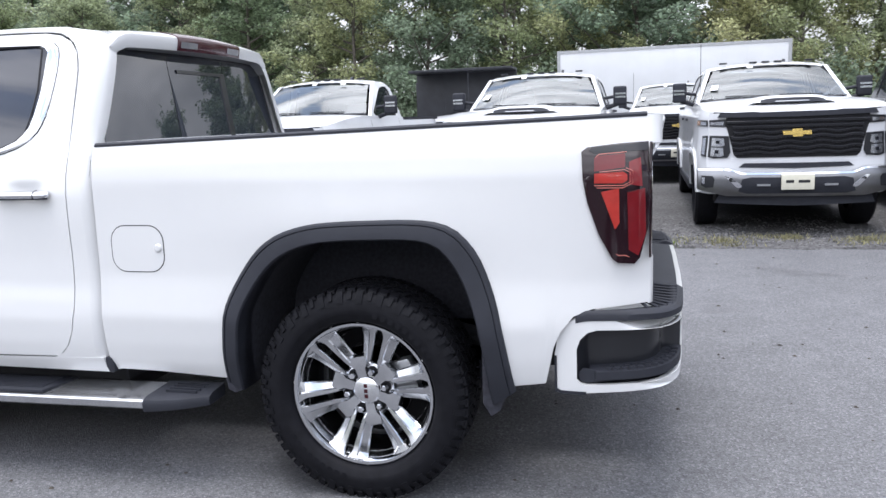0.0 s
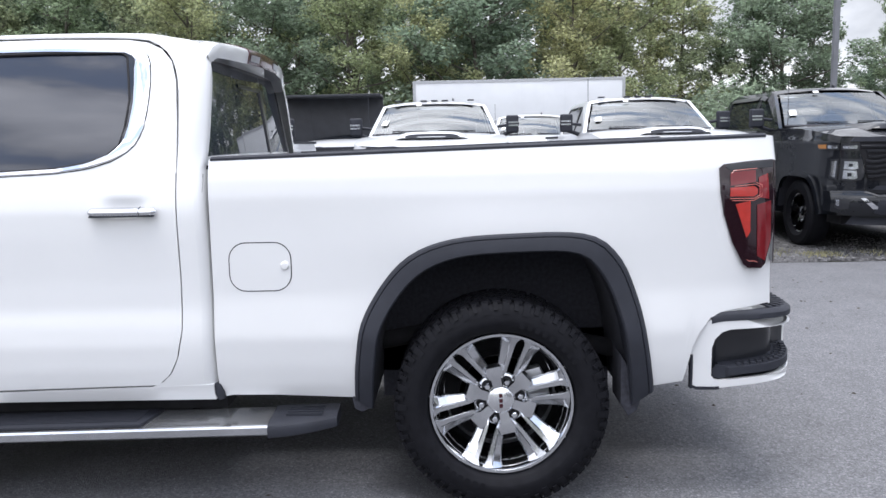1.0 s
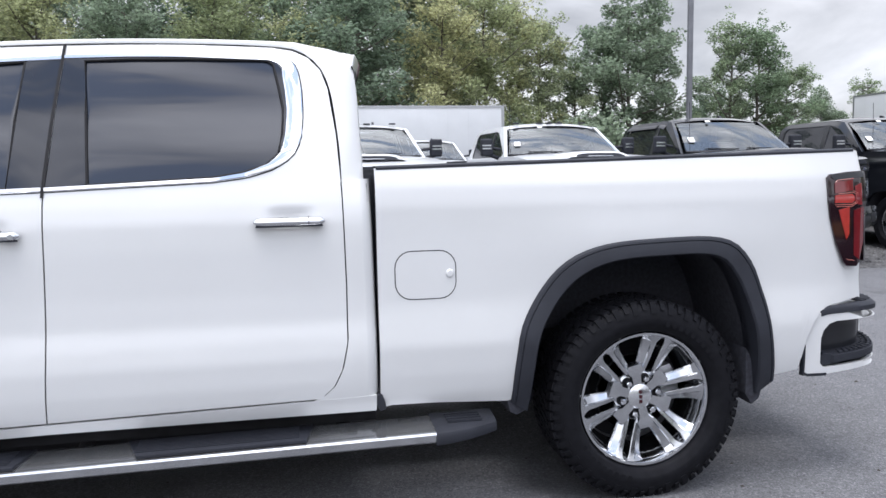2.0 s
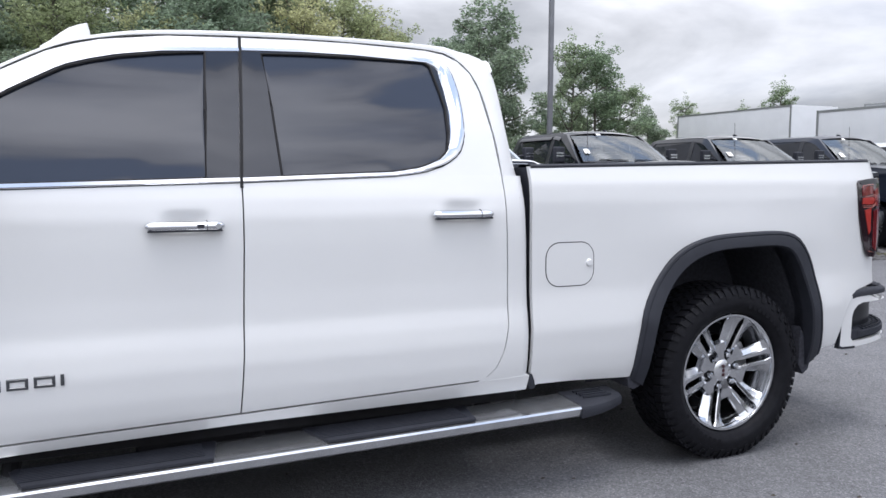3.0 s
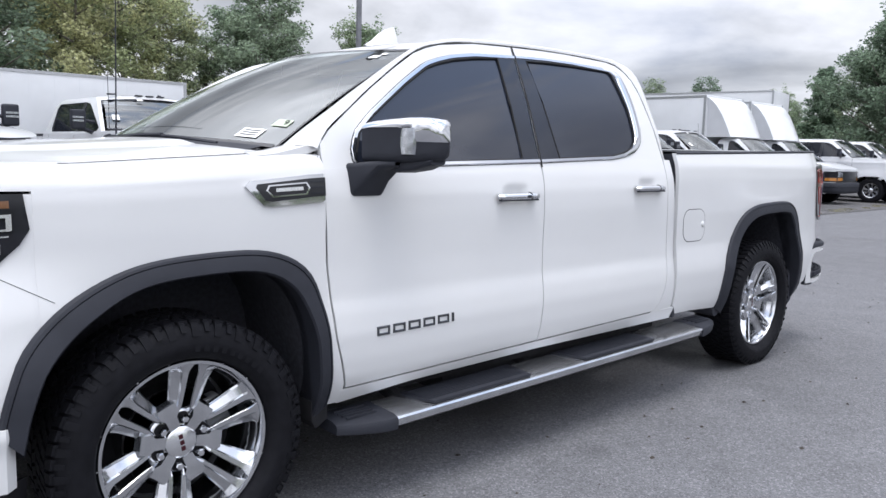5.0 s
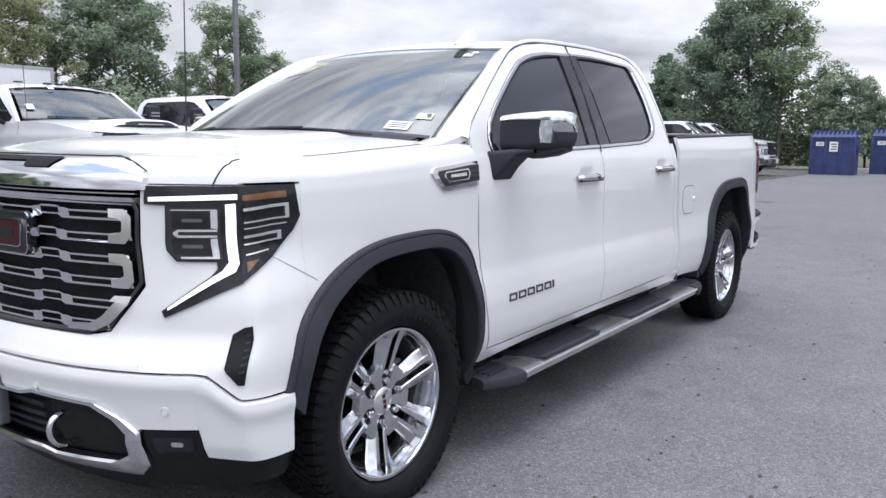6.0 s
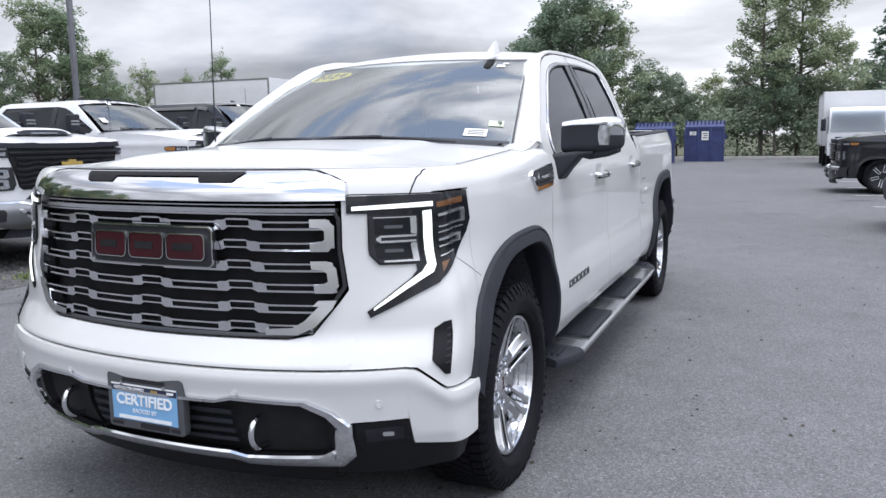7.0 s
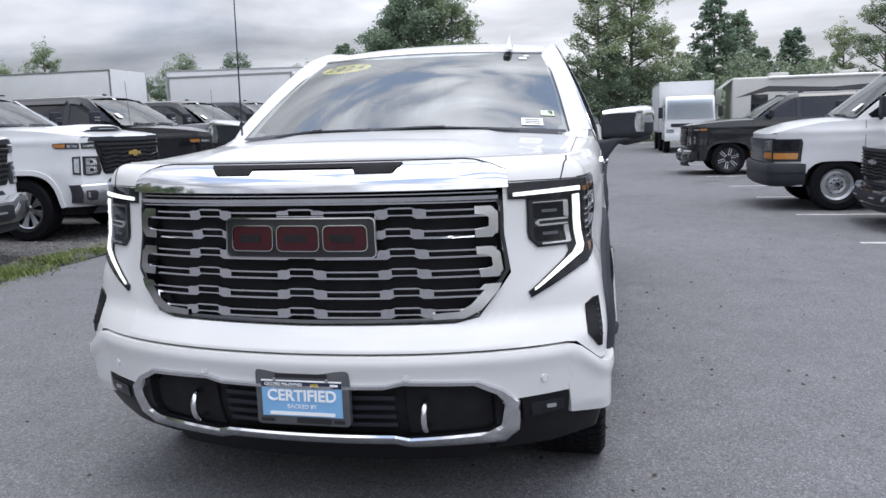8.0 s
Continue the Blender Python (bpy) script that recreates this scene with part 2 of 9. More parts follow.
def part(name, bm, material, parent=None, label="", smooth=True, sharp=38.0):
    bmesh.ops.recalc_face_normals(bm, faces=bm.faces[:])
    if smooth:
        lim = radians(sharp)
        for f in bm.faces:
            f.smooth = True
        for e in bm.edges:
            if len(e.link_faces) == 2 and e.calc_face_angle(0.0) > lim:
                e.smooth = False
    me = bpy.data.meshes.new(name)
    bm.to_mesh(me)
    bm.free()
    me.materials.append(material)
    ob = new(name, me)
    if parent is not None:
        ob.parent = parent
    if label:
        ob["label"] = label
    return ob


def B():
    return bmesh.new()


def face(bm, *vs):
    try:
        return bm.faces.new(vs)
    except ValueError:
        return None


def box(bm, x0, x1, y0, y1, z0, z1, bev=0.0, seg=2):
    m = Matrix.LocRotScale(((x0 + x1) / 2, (y0 + y1) / 2, (z0 + z1) / 2), None, (abs(x1 - x0), abs(y1 - y0), abs(z1 - z0)))
    r = bmesh.ops.create_cube(bm, size=1.0, matrix=m)
    if bev:
        es = {e for v in r["verts"] for e in v.link_edges}
        bmesh.ops.bevel(bm, geom=list(es), offset=bev, segments=seg, profile=0.6, affect="EDGES")
    return bm


def cyl(bm, p0, p1, r0, r1=None, n=20, caps=True):
    p0, p1 = Vector(p0), Vector(p1)
    d = p1 - p0
    m = Matrix.Translation((p0 + p1) / 2) @ d.to_track_quat("Z", "Y").to_matrix().to_4x4()
    bmesh.ops.create_cone(bm, cap_ends=caps, segments=n, radius1=r0, radius2=r0 if r1 is None else r1, depth=d.length, matrix=m)
    return bm


def grid(bm, rows, close_u=False, close_v=False):
    vs = [[bm.verts.new(p) for p in row] for row in rows]
    nu, nv = len(vs), len(vs[0])
    for i in range(nu if close_u else nu - 1):
        for j in range(nv if close_v else nv - 1):
            a, b = vs[i], vs[(i + 1) % nu]
            face(bm, a[j], b[j], b[(j + 1) % nv], a[(j + 1) % nv])
    return vs


def lathe(bm, profile, m, n=48):
    """profile: (radius, height along the local z)."""
    rows = []
    for k in range(n):
        a = 2 * math.pi * k / n
        rows.append([m @ Vector((r * math.cos(a), r * math.sin(a), h)) for r, h in profile])
    return grid(bm, rows, close_u=True)


def thicken(bm, depth):
    """Gives an open shell a lip: its boundary is drawn along depth, a vector or a function of the place."""
    es = [e for e in bm.edges if len(e.link_faces) == 1]
    r = bmesh.ops.extrude_edge_only(bm, edges=es)
    for v in r["geom"]:
        if isinstance(v, bmesh.types.BMVert):
            v.co += depth(v.co) if callable(depth) else Vector(depth)
    return bm


def tube(bm, pts, r, n=8, caps=True):
    pts = [Vector(p) for p in pts]
    rows = []
    for i, p in enumerate(pts):
        d = (pts[min(i + 1, len(pts) - 1)] - pts[max(i - 1, 0)]).normalized()
        u = d.cross(Vector((0.13, 0.31, 0.94))).normalized()
        w = d.cross(u)
        rr = r[i] if isinstance(r, (list, tuple)) else r
        rows.append([p + rr * (math.cos(2 * math.pi * k / n) * u + math.sin(2 * math.pi * k / n) * w) for k in range(n)])
    vs = grid(bm, rows, close_v=True)
    if caps:
        face(bm, *vs[0])
        face(bm, *vs[-1])
    return bm


def smooth_line(pts, n=40):
    """A curve through the points, by Catmull and Rom, evenly resampled."""
    p = np.array(pts, float)
    q = np.vstack([2 * p[0] - p[1], p, 2 * p[-1] - p[-2]])
    out = []
    for i in range(1, len(q) - 2):
        for t in np.linspace(0, 1, 12, endpoint=False):
            a, b, c, d = q[i - 1], q[i], q[i + 1], q[i + 2]
            out.append(0.5 * (2 * b + (c - a) * t + (2 * a - 5 * b + 4 * c - d) * t * t + (3 * b - a - 3 * c + d) * t ** 3))
    out.append(p[-1])
    return even(out, n)


def even(pts, n):
    p = np.array(pts, float)
    s = np.concatenate([[0], np.cumsum(np.linalg.norm(np.diff(p, axis=0), axis=1))])
    t = np.linspace(0, s[-1], n)
    return np.stack([np.interp(t, s, p[:, k]) for k in range(p.shape[1])], 1)


def prism(bm, pts, m, depth, bev=0.0):
    """A polygon (local x, y) drawn along the local z by depth, placed by m."""
    lo = [bm.verts.new(m @ Vector((x, y, 0))) for x, y in pts]
    hi = [bm.verts.new(m @ Vector((x, y, depth))) for x, y in pts]
    fs = [face(bm, *lo), face(bm, *hi)]
    for i in range(len(pts)):
        fs.append(face(bm, lo[i], lo[(i + 1) % len(pts)], hi[(i + 1) % len(pts)], hi[i]))
    if bev:
        es = {e for f in fs if f for e in f.edges}
        bmesh.ops.bevel(bm, geom=list(es), offset=bev, segments=2, profile=0.6, affect="EDGES")
    return bm


def strip(cols, lo, hi, surf, nz=16):
    """A panel: for each column from lo to hi, at surf(column, height)."""
    bm = B()
    rows = [[surf(a, lo(a) + (hi(a) - lo(a)) * k / nz) for k in range(nz + 1)] for a in cols]
    grid(bm, rows)
    bmesh.ops.remove_doubles(bm, verts=bm.verts[:], dist=1e-5)
    return bm


def span(pts, a):
    """The lowest and highest crossing of the closed outline pts at column a."""
    zs = []
    for (x0, z0), (x1, z1) in zip(pts, pts[1:] + pts[:1]):
        if min(x0, x1) - 1e-9 <= a <= max(x0, x1) + 1e-9:
            if abs(x1 - x0) < 1e-9:
                zs += [z0, z1]
            else:
                zs.append(z0 + (z1 - z0) * (a - x0) / (x1 - x0))
    return (min(zs), max(zs))


def plate(pts, surf, thick, n=14, nz=6, off=0.0):
    """A solid plate with the outline pts (column, height) on surf(column, height, off), proud of it by off + thick."""
    pts = [tuple(map(float, p)) for p in pts]
    xs = sorted({p[0] for p in pts} | set(np.linspace(min(p[0] for p in pts), max(p[0] for p in pts), n)))
    bm = B()
    sp = [span(pts, x) for x in xs]
    outer = grid(bm, [[surf(x, l + (h - l) * k / nz, off + thick) for k in range(nz + 1)] for x, (l, h) in zip(xs, sp)])
    inner = grid(bm, [[surf(x, l + (h - l) * k / nz, off) for k in range(nz + 1)] for x, (l, h) in zip(xs, sp)])
    for i in range(len(xs) - 1):
        for k in (0, nz):
            face(bm, outer[i][k], outer[i + 1][k], inner[i + 1][k], inner[i][k])
    for i in (0, len(xs) - 1):
        for k in range(nz):
            face(bm, outer[i][k], outer[i][k + 1], inner[i][k + 1], inner[i][k])
    bmesh.ops.remove_doubles(bm, verts=bm.verts[:], dist=1e-5)
    bmesh.ops.dissolve_degenerate(bm, edges=bm.edges[:], dist=1e-5)
    return bm


def round_rect(x0, x1, y0, y1, r, n=5):
    out = []
    for cx, cy, a0 in ((x1 - r, y1 - r, 0), (x0 + r, y1 - r, 90), (x0 + r, y0 + r, 180), (x1 - r, y0 + r, 270)):
        for k in range(n + 1):
            a = radians(a0 + 90 * k / n)
            out.append((cx + r * math.cos(a), cy + r * math.sin(a)))
    return out


def holed(bm, outer, holes, m, depth):
    """A flat outline with holes through it (local x, y), drawn along the local z."""
    loops = []
    for z in (0.0, depth):
        es, ls = [], []
        for lp in [outer] + holes:
            vs = [bm.verts.new(m(x, y, z)) for x, y in lp]
            es += [bm.edges.new((vs[i], vs[(i + 1) % len(vs)])) for i in range(len(vs))]
            ls.append(vs)
        bmesh.ops.triangle_fill(bm, use_beauty=True, use_dissolve=False, edges=es)
        loops.append(ls)
    for a, b in zip(*loops):
        for i in range(len(a)):
            j = (i + 1) % len(a)
            face(bm, a[i], a[j], b[j], b[i])
    return bm


def ramp(x, xs, ys):
    return float(np.interp(x, xs, ys))


# ---- the white pickup truck ----
# x runs from nose to tail with the front axle at 0, the centre line is y = 0, the driver's side is y < 0
truck = thing("pickup_truck", "white crew-cab pickup truck with chrome grille, parked on the asphalt", "truck")
WB, HUB_Z, TYRE_R = 3.988, 0.405, 0.418
PZ = [0.34, 0.40, 0.45, 0.51, 0.58, 0.68, 0.75, 0.82, 0.93, 1.10, 1.20, 1.27, 1.335, 1.40]
PY = [0.905, 0.935, 0.968, 0.995, 1.007, 1.012, 1.004, 0.991, 0.986, 0.985, 0.980, 0.966, 0.943, 0.915]


def prof(z):
    return sum(ramp(z + d, PZ, PY) for d in (-0.016, -0.008, 0, 0.008, 0.016)) / 5


def depth_at(z):
    return ramp(z, [0.30, 0.38, 0.45, 0.60, 0.68, 0.72, 0.77, 0.90, 1.18, 1.30], [0.61, 0.655, 0.685, 0.705, 0.703, 0.68, 0.648, 0.632, 0.615, 0.590])


CORNER_X = -0.55


def bumper_w(z):
    """Half width ahead of the front wheel: the bumper's ends stay upright."""
    return prof(max(0.57, min(z, 1.22))) - 0.12 * max(0.0, 0.41 - z)


def nose_half(z):
    """Where the front curve ends and the corner begins, for the height z."""
    return bumper_w(z) - ramp(z, [0.3, 0.86, 1.05, 1.3], [0.022, 0.034, 0.075, 0.075])


def a_of_y(y):
    return -1.32 + 0.9 * min(1.0, abs(y) / 0.945)


def a_of_x(x):
    if x >= CORNER_X:
        return x + 0.3
    lo, hi = -0.42, -0.25
    for _ in range(24):
        m = (lo + hi) / 2
        lo, hi = (m, hi) if nose(m, 0.95)[0] < x else (lo, m)
    return (lo + hi) / 2


def nose(a, w, off=0.0, sd=-1):
    """The skin of nose and fender: a runs from -1.32 on the centre line to the corner at -0.42, round it, and along the side as x + 0.3."""
    inn, z = 0.0, w
    if w > 1.22:
        phi = (w - 1.22) / 0.12 * math.pi / 2
        z, inn = 1.22 + 0.075 * math.sin(phi), 0.095 * (1 - math.cos(phi))
    W = bumper_w(w) if a < 0 else prof(min(w, 1.22))
    up = max(0.0, min(1.0, (z - 0.84) / 0.22))
    up = up * up * (3 - 2 * up)
    W -= inn
    yc = nose_half(w) - inn
    g = lambda y: 0.20 * y * y + 0.12 * y ** 4 + 0.068 * up * y ** 6
    side = lambda x: W - (0.004 + 0.046 * up) * max(0.0, (-0.12 - x) / 0.43) ** 1.6
    D = depth_at(z) - inn * 0.6
    fx = lambda y: -0.3 - D + g(y)
    if a >= -0.25:
        x = a - 0.3
        y, nx, ny = side(x), 0.0, 1.0
    elif a > -0.42:
        t = (a + 0.42) / 0.17
        x0, y0 = fx(yc), yc
        x2, y2 = CORNER_X, side(CORNER_X)
        slope = 0.40 * yc + 0.48 * yc ** 3 + 0.408 * up * yc ** 5
        y1 = y2 + 0.004
        x1 = min(x0 + (y1 - y0) * slope, -0.58)
        x = (1 - t) ** 2 * x0 + 2 * t * (1 - t) * x1 + t * t * x2
        y = (1 - t) ** 2 * y0 + 2 * t * (1 - t) * y1 + t * t * y2
        dx, dy = (1 - t) * (x1 - x0) + t * (x2 - x1), (1 - t) * (y1 - y0) + t * (y2 - y1)
        n = math.hypot(dx, dy)
        nx, ny = -dy / n, dx / n
    else:
        y = yc * (a + 1.32) / 0.9
        x = fx(y)
        dx = 0.40 * y + 0.48 * y ** 3 + 0.408 * up * y ** 5
        n = math.hypot(dx, 1.0)
        nx, ny = -1.0 / n, dx / n
    k = max(0.0, min(1.0, (w - 1.08) / 0.2))
    z += 0.05 * max(0.0, min(1.0, (x + 0.3) / 0.75)) * k
    return Vector((x + nx * off, sd * (y + ny * off), z))


def front(y, w, off=0.0, sd=None):
    return nose(a_of_y(y), w, off, 1 if y > 0 else -1)


BZ = [0.40, 0.45, 0.50, 0.58, 0.70, 0.78, 0.86, 1.10, 1.24, 1.32, 1.36, 1.44]
BY = [0.945, 0.965, 0.985, 1.000, 1.010, 1.000, 0.990, 0.985, 0.984, 0.974, 0.958, 0.930]


def bedskin(x, z, off=0.0, sd=-1):
    y = sum(ramp(z + d, BZ, BY) for d in (-0.016, -0.008, 0, 0.008, 0.016)) / 5 - 0.010
    y += 0.012 * math.exp(-((x - 3.99) / 0.5) ** 2 - ((z - 1.07) / 0.12) ** 2)
    y -= 0.105 * max(0.0, (x - 4.55) / 0.5) ** 2.2
    return Vector((x, sd * (y + off), z))


def cabskin(x, z, off=0.0, sd=-1):
    return Vector((x, sd * (prof(z) + off), z))


def glassplane(x, z, off=0.0, sd=-1):
    """The side of the cab above the belt: leaning in, slightly barrelled."""
    bulge = 0.014 * max(0.0, 1 - ((z - 1.60) / 0.27) ** 2)
    y = min(0.943 - 0.463 * (z - 1.335) + bulge, prof(z) + 0.001) if z < 1.36 else 0.943 - 0.463 * (z - 1.335) + bulge
    return Vector((x, sd * (y + off * 0.907), z + off * 0.42))


def belt_z(x):
    """Height of the belt line, which climbs towards the tail."""
    return ramp(x, [0.52, 0.97, 1.30, 1.72, 2.08, 2.34, 2.80], [1.288, 1.299, 1.308, 1.321, 1.336, 1.347, 1.349])


ARCH_R = smooth_line([(3.418, 0.44), (3.432, 0.62), (3.470, 0.785), (3.606, 0.975), (3.780, 1.060), (4.045, 1.083), (4.316, 1.074), (4.438, 0.984), (4.507, 0.824), (4.542, 0.667), (4.577, 0.455)], 46)
ARCH_R_IN = smooth_line([(3.484, 0.40), (3.502, 0.60), (3.536, 0.75), (3.655, 0.915), (3.812, 0.995), (4.045, 1.015), (4.276, 1.006), (4.376, 0.915), (4.440, 0.760), (4.472, 0.600), (4.494, 0.40)], 46)
ARCH_F = smooth_line([(-0.552, 0.56), (-0.520, 0.68), (-0.470, 0.79), (-0.349, 0.905), (-0.157, 0.993), (0.09, 1.018), (0.299, 1.006), (0.440, 0.930), (0.505, 0.780), (0.530, 0.60), (0.545, 0.412)], 46)
ARCH_F_IN = smooth_line([(-0.490, 0.50), (-0.460, 0.63), (-0.410, 0.74), (-0.300, 0.845), (-0.140, 0.930), (0.09, 0.953), (0.265, 0.940), (0.380, 0.870), (0.445, 0.740), (0.470, 0.58), (0.485, 0.37)], 46)


def over(arch, x, base):
    if x <= arch[0][0] or x >= arch[-1][0]:
        return base
    return max(base, ramp(x, [p[0] for p in arch], [p[1] for p in arch]))


def xcols(x0, x1, step, arch=None):
    xs = set(np.round(np.arange(x0, x1, step), 4)) | {x0, x1}
    if arch is not None:
        xs |= {round(float(p[0]), 4) for p in arch if x0 < p[0] < x1}
    return sorted(xs)


def side_z(line):
    xs, zs = [p[0] for p in line], [p[1] for p in line]
    return lambda z: ramp(z, zs, xs)


door_bottom = lambda x: 0.474 + 0.024 * (x - 0.62)
rocker_bottom = lambda x: ramp(x, [0.55, 0.63, 0.98, 1.7, 2.9], [0.40, 0.408, 0.435, 0.452, 0.452])
bed_bottom = lambda x: ramp(x, [2.88, 2.92, 3.1, 3.41, 4.55, 4.69, 4.705, 4.72, 4.745, 4.79, 4.85, 5.05], [0.455, 0.467, 0.465, 0.447, 0.475, 0.495, 0.56, 0.63, 0.69, 0.745, 0.768, 0.785])
rail_z = lambda x: 1.386 + 0.0218 * (x - 2.887)
seam_z = lambda y: ramp(abs(y), [0, 0.35, 0.6, 0.75, 0.84, 0.872, 0.91, 0.945, 0.97], [0.666, 0.667, 0.668, 0.669, 0.671, 0.666, 0.630, 0.595, 0.588])

LIP = 0.022
for sd in (-1, 1):
    inward = Vector((0, -sd * LIP, 0))
    # fender
    cols = [a_of_x(x) for x in xcols(-0.68, 0.518, 0.03, ARCH_F)]
    xof = lambda a: nose(a, 0.95)[0] if a < 0 else a - 0.3
    fender_cut = side_z([(0.621, 0.40), (0.612, 0.471), (0.553, 0.677), (0.525, 0.944), (0.513, 1.277), (0.520, 1.40)])
    cut = a_of_x(-0.428)
    bm = strip([cut] + [a for a in cols if a > cut + 1e-4], lambda a: over(ARCH_F, xof(a), 0.41), lambda a: 1.335, lambda a, w: nose(a, w, 0, sd), 40)
    thicken(bm, inward)
    fender = part("fender", bm, M_WHITE, truck)
    bm = strip([a for a in cols if a < cut - 1e-4] + [cut], lambda a: 1.222, lambda a: 1.335, lambda a, w: nose(a, w, 0, sd), 12)
    thicken(bm, inward)
    part("fender_top", bm, M_WHITE, fender)
    # sill piece of the fender behind the wheel
    bm = strip(np.linspace(0, 1, 5), lambda a: 0.41, lambda a: 1.335,
               lambda a, z: cabskin(0.518 + (fender_cut(z) - 0.006 - 0.518) * a, z, 0, sd), 22)
    thicken(bm, inward)
    part("fender_edge", bm, M_WHITE, truck)
    # doors
    b_seam = side_z([(1.690, 0.45), (1.695, 0.509), (1.708, 0.711), (1.719, 1.093), (1.721, 1.338)])
    r_cut = side_z([(2.600, 0.508), (2.660, 0.52), (2.712, 0.565), (2.745, 0.63), (2.768, 0.737), (2.770, 0.95), (2.764, 1.306), (2.762, 1.34)])
    for nm, xl, xr in (("front_door", fender_cut, b_seam), ("rear_door", b_seam, r_cut)):
        g0, g1 = 0.0028, -0.0026
        hx, hz_ = (1.392, 1.173) if nm == "front_door" else (2.437, 1.196)
        cup = lambda x, z: -0.014 * math.exp(-((x - hx - 0.135) / 0.075) ** 4 - ((z - hz_ - 0.010) / 0.034) ** 4)
        bm = strip(np.linspace(0, 1, 72), lambda a: door_bottom(xl(0.5) + (xr(0.5) - xl(0.5)) * a), lambda a: belt_z(xl(1.3) + (xr(1.3) - xl(1.3)) * a),
                   lambda a, z: cabskin(xl(z) + g0 + (xr(z) + g1 - xl(z) - g0) * a, z, cup(xl(z) + (xr(z) - xl(z)) * a, z), sd), 70)
        thicken(bm, inward)
        door = part(nm, bm, M_WHITE, truck)
        x0, hz = (1.392, 1.173) if nm == "front_door" else (2.437, 1.196)
        bm = B()
        rows = []
        for k in np.linspace(0, 1, 25):
            e = math.sqrt(max(0.0, 1 - (2 * k - 1) ** 10))
            rows.append([cabskin(x0 + 0.260 * k, hz + 0.0175 * (0.35 + 0.65 * e) * math.sin(q), 0.016 + 0.024 * (0.3 + 0.7 * e) * math.cos(q), sd) for q in np.linspace(-2.0, 2.0, 13)])
        vs = grid(bm, rows)
        face(bm, *vs[0]); face(bm, *vs[-1])
        h = part("door_handle", bm, M_CHROME, door, "chrome pull handle")
        for xx in (x0 + 0.035, x0 + 0.225):
            bm = cyl(B(), cabskin(xx, hz, -0.004, sd), cabskin(xx, hz, 0.024, sd), 0.013, n=12)
            part("handle_mount", bm, M_CHROME, door)
        # dark strip under the handle stands in for the ground mirrored in its chrome
        bm = plate([(x0 + 0.008, hz - 0.0185), (x0 + 0.010, hz - 0.0120), (x0 + 0.250, hz - 0.0120), (x0 + 0.252, hz - 0.0185)], lambda x, z, o: cabskin(x, z, o, sd), 0.020, 8, 1, 0.012)
        part("handle_gasket", bm, M_TRIM, door)
        bm = tube(B(), [cabskin(x0 + 0.200, hz + 0.0185 * math.sin(q), 0.016 + 0.0245 * math.cos(q), sd) for q in np.linspace(-1.7, 1.7, 9)], 0.0016, 5)
        part("handle_seam", bm, M_GAP, door)
        if nm == "front_door" and sd < 0:
            bm = plate(round_rect(x0 + 0.166, x0 + 0.190, hz - 0.006, hz + 0.007, 0.004), lambda x, z, o: cabskin(x, z, o, sd), 0.002, 5, 2, 0.0395)
            part("lock_button", bm, M_TRIM, door)
            bm = B()
            cyl(bm, cabskin(x0 + 0.236, hz, 0.034, sd), cabskin(x0 + 0.236, hz, 0.0425, sd), 0.009, n=14)
            part("key_cylinder", bm, M_SILVER, door)
    # rocker and cab corner
    bm = strip(xcols(0.600, 2.872, 0.09), rocker_bottom, lambda x: door_bottom(x) - 0.008, lambda x, z: cabskin(x, z, 0, sd), 6)
    thicken(bm, Vector((0, -sd * 0.08, 0.0)))
    part("rocker_panel", bm, M_WHITE, truck)
    corner_end = side_z([(2.842, 0.45), (2.840, 0.55), (2.842, 0.75), (2.840, 0.95), (2.832, 1.305), (2.831, 1.40)])
    bm = strip(np.linspace(0, 1, 12), lambda a: 0.50, lambda a: 1.347,
               lambda a, z: cabskin(r_cut(z) + 0.0024 + (corner_end(z) - r_cut(z) - 0.0024) * a, z, -0.003 * a ** 3, sd), 24)
    thicken(bm, inward * 2)
    part("cab_corner", bm, M_WHITE, truck)
    bm = B()
    grid(bm, [[cabskin(corner_end(z) + dx, z, dy, sd) for dx, dy in ((0.0, -0.003), (0.010, -0.006), (0.021, -0.013), (0.031, -0.024), (0.038, -0.040), (0.042, -0.060), (0.043, -0.13))] for z in np.linspace(0.50, 1.347, 20)])
    part("corner_return", bm, M_WHITE, truck)
    # dark shell behind the shut lines, added to give the gaps their shade
    bm = strip(xcols(0.50, 2.86, 0.12), lambda x: 0.44, lambda x: 1.33, lambda x, z: cabskin(x, z, -0.019, sd), 14)
    part("door_seal", bm, M_GAP, truck)
    # bed side
    bm = strip(sorted(set(xcols(2.889, 5.045, 0.045, ARCH_R)) | {4.69, 4.705, 4.72, 4.745, 4.79, 4.85}), lambda x: over(ARCH_R, x, bed_bottom(x)), rail_z, lambda x, z: bedskin(x, z, 0, sd), 54)
    thicken(bm, inward)
    part("bed_side", bm, M_WHITE, truck)
    bm = B()
    grid(bm, [[(2.8915, sd * (abs(bedskin(2.90, z, 0)[1]) - dy), z) for dy in (0.004, 0.05, 0.16)] for z in np.linspace(0.62, rail_z(2.90) - 0.004, 12)])
    part("bed_front_edge", bm, M_TRIM, truck)
    # rail cap, inner wall
    bm = B()
    grid(bm, [[(x, sd * (abs(bedskin(x, rail_z(x), 0)[1]) + dy), rail_z(x) + dz) for dy, dz in ((0.004, -0.007), (0.004, 0.002), (-0.006, 0.009), (-0.095, 0.009), (-0.10, 0.0), (-0.10, -0.03))] for x in np.linspace(2.895, 5.035, 50)])
    part("bed_rail_cap", bm, M_TRIM, truck, "black plastic rail cap")
    bm = B()
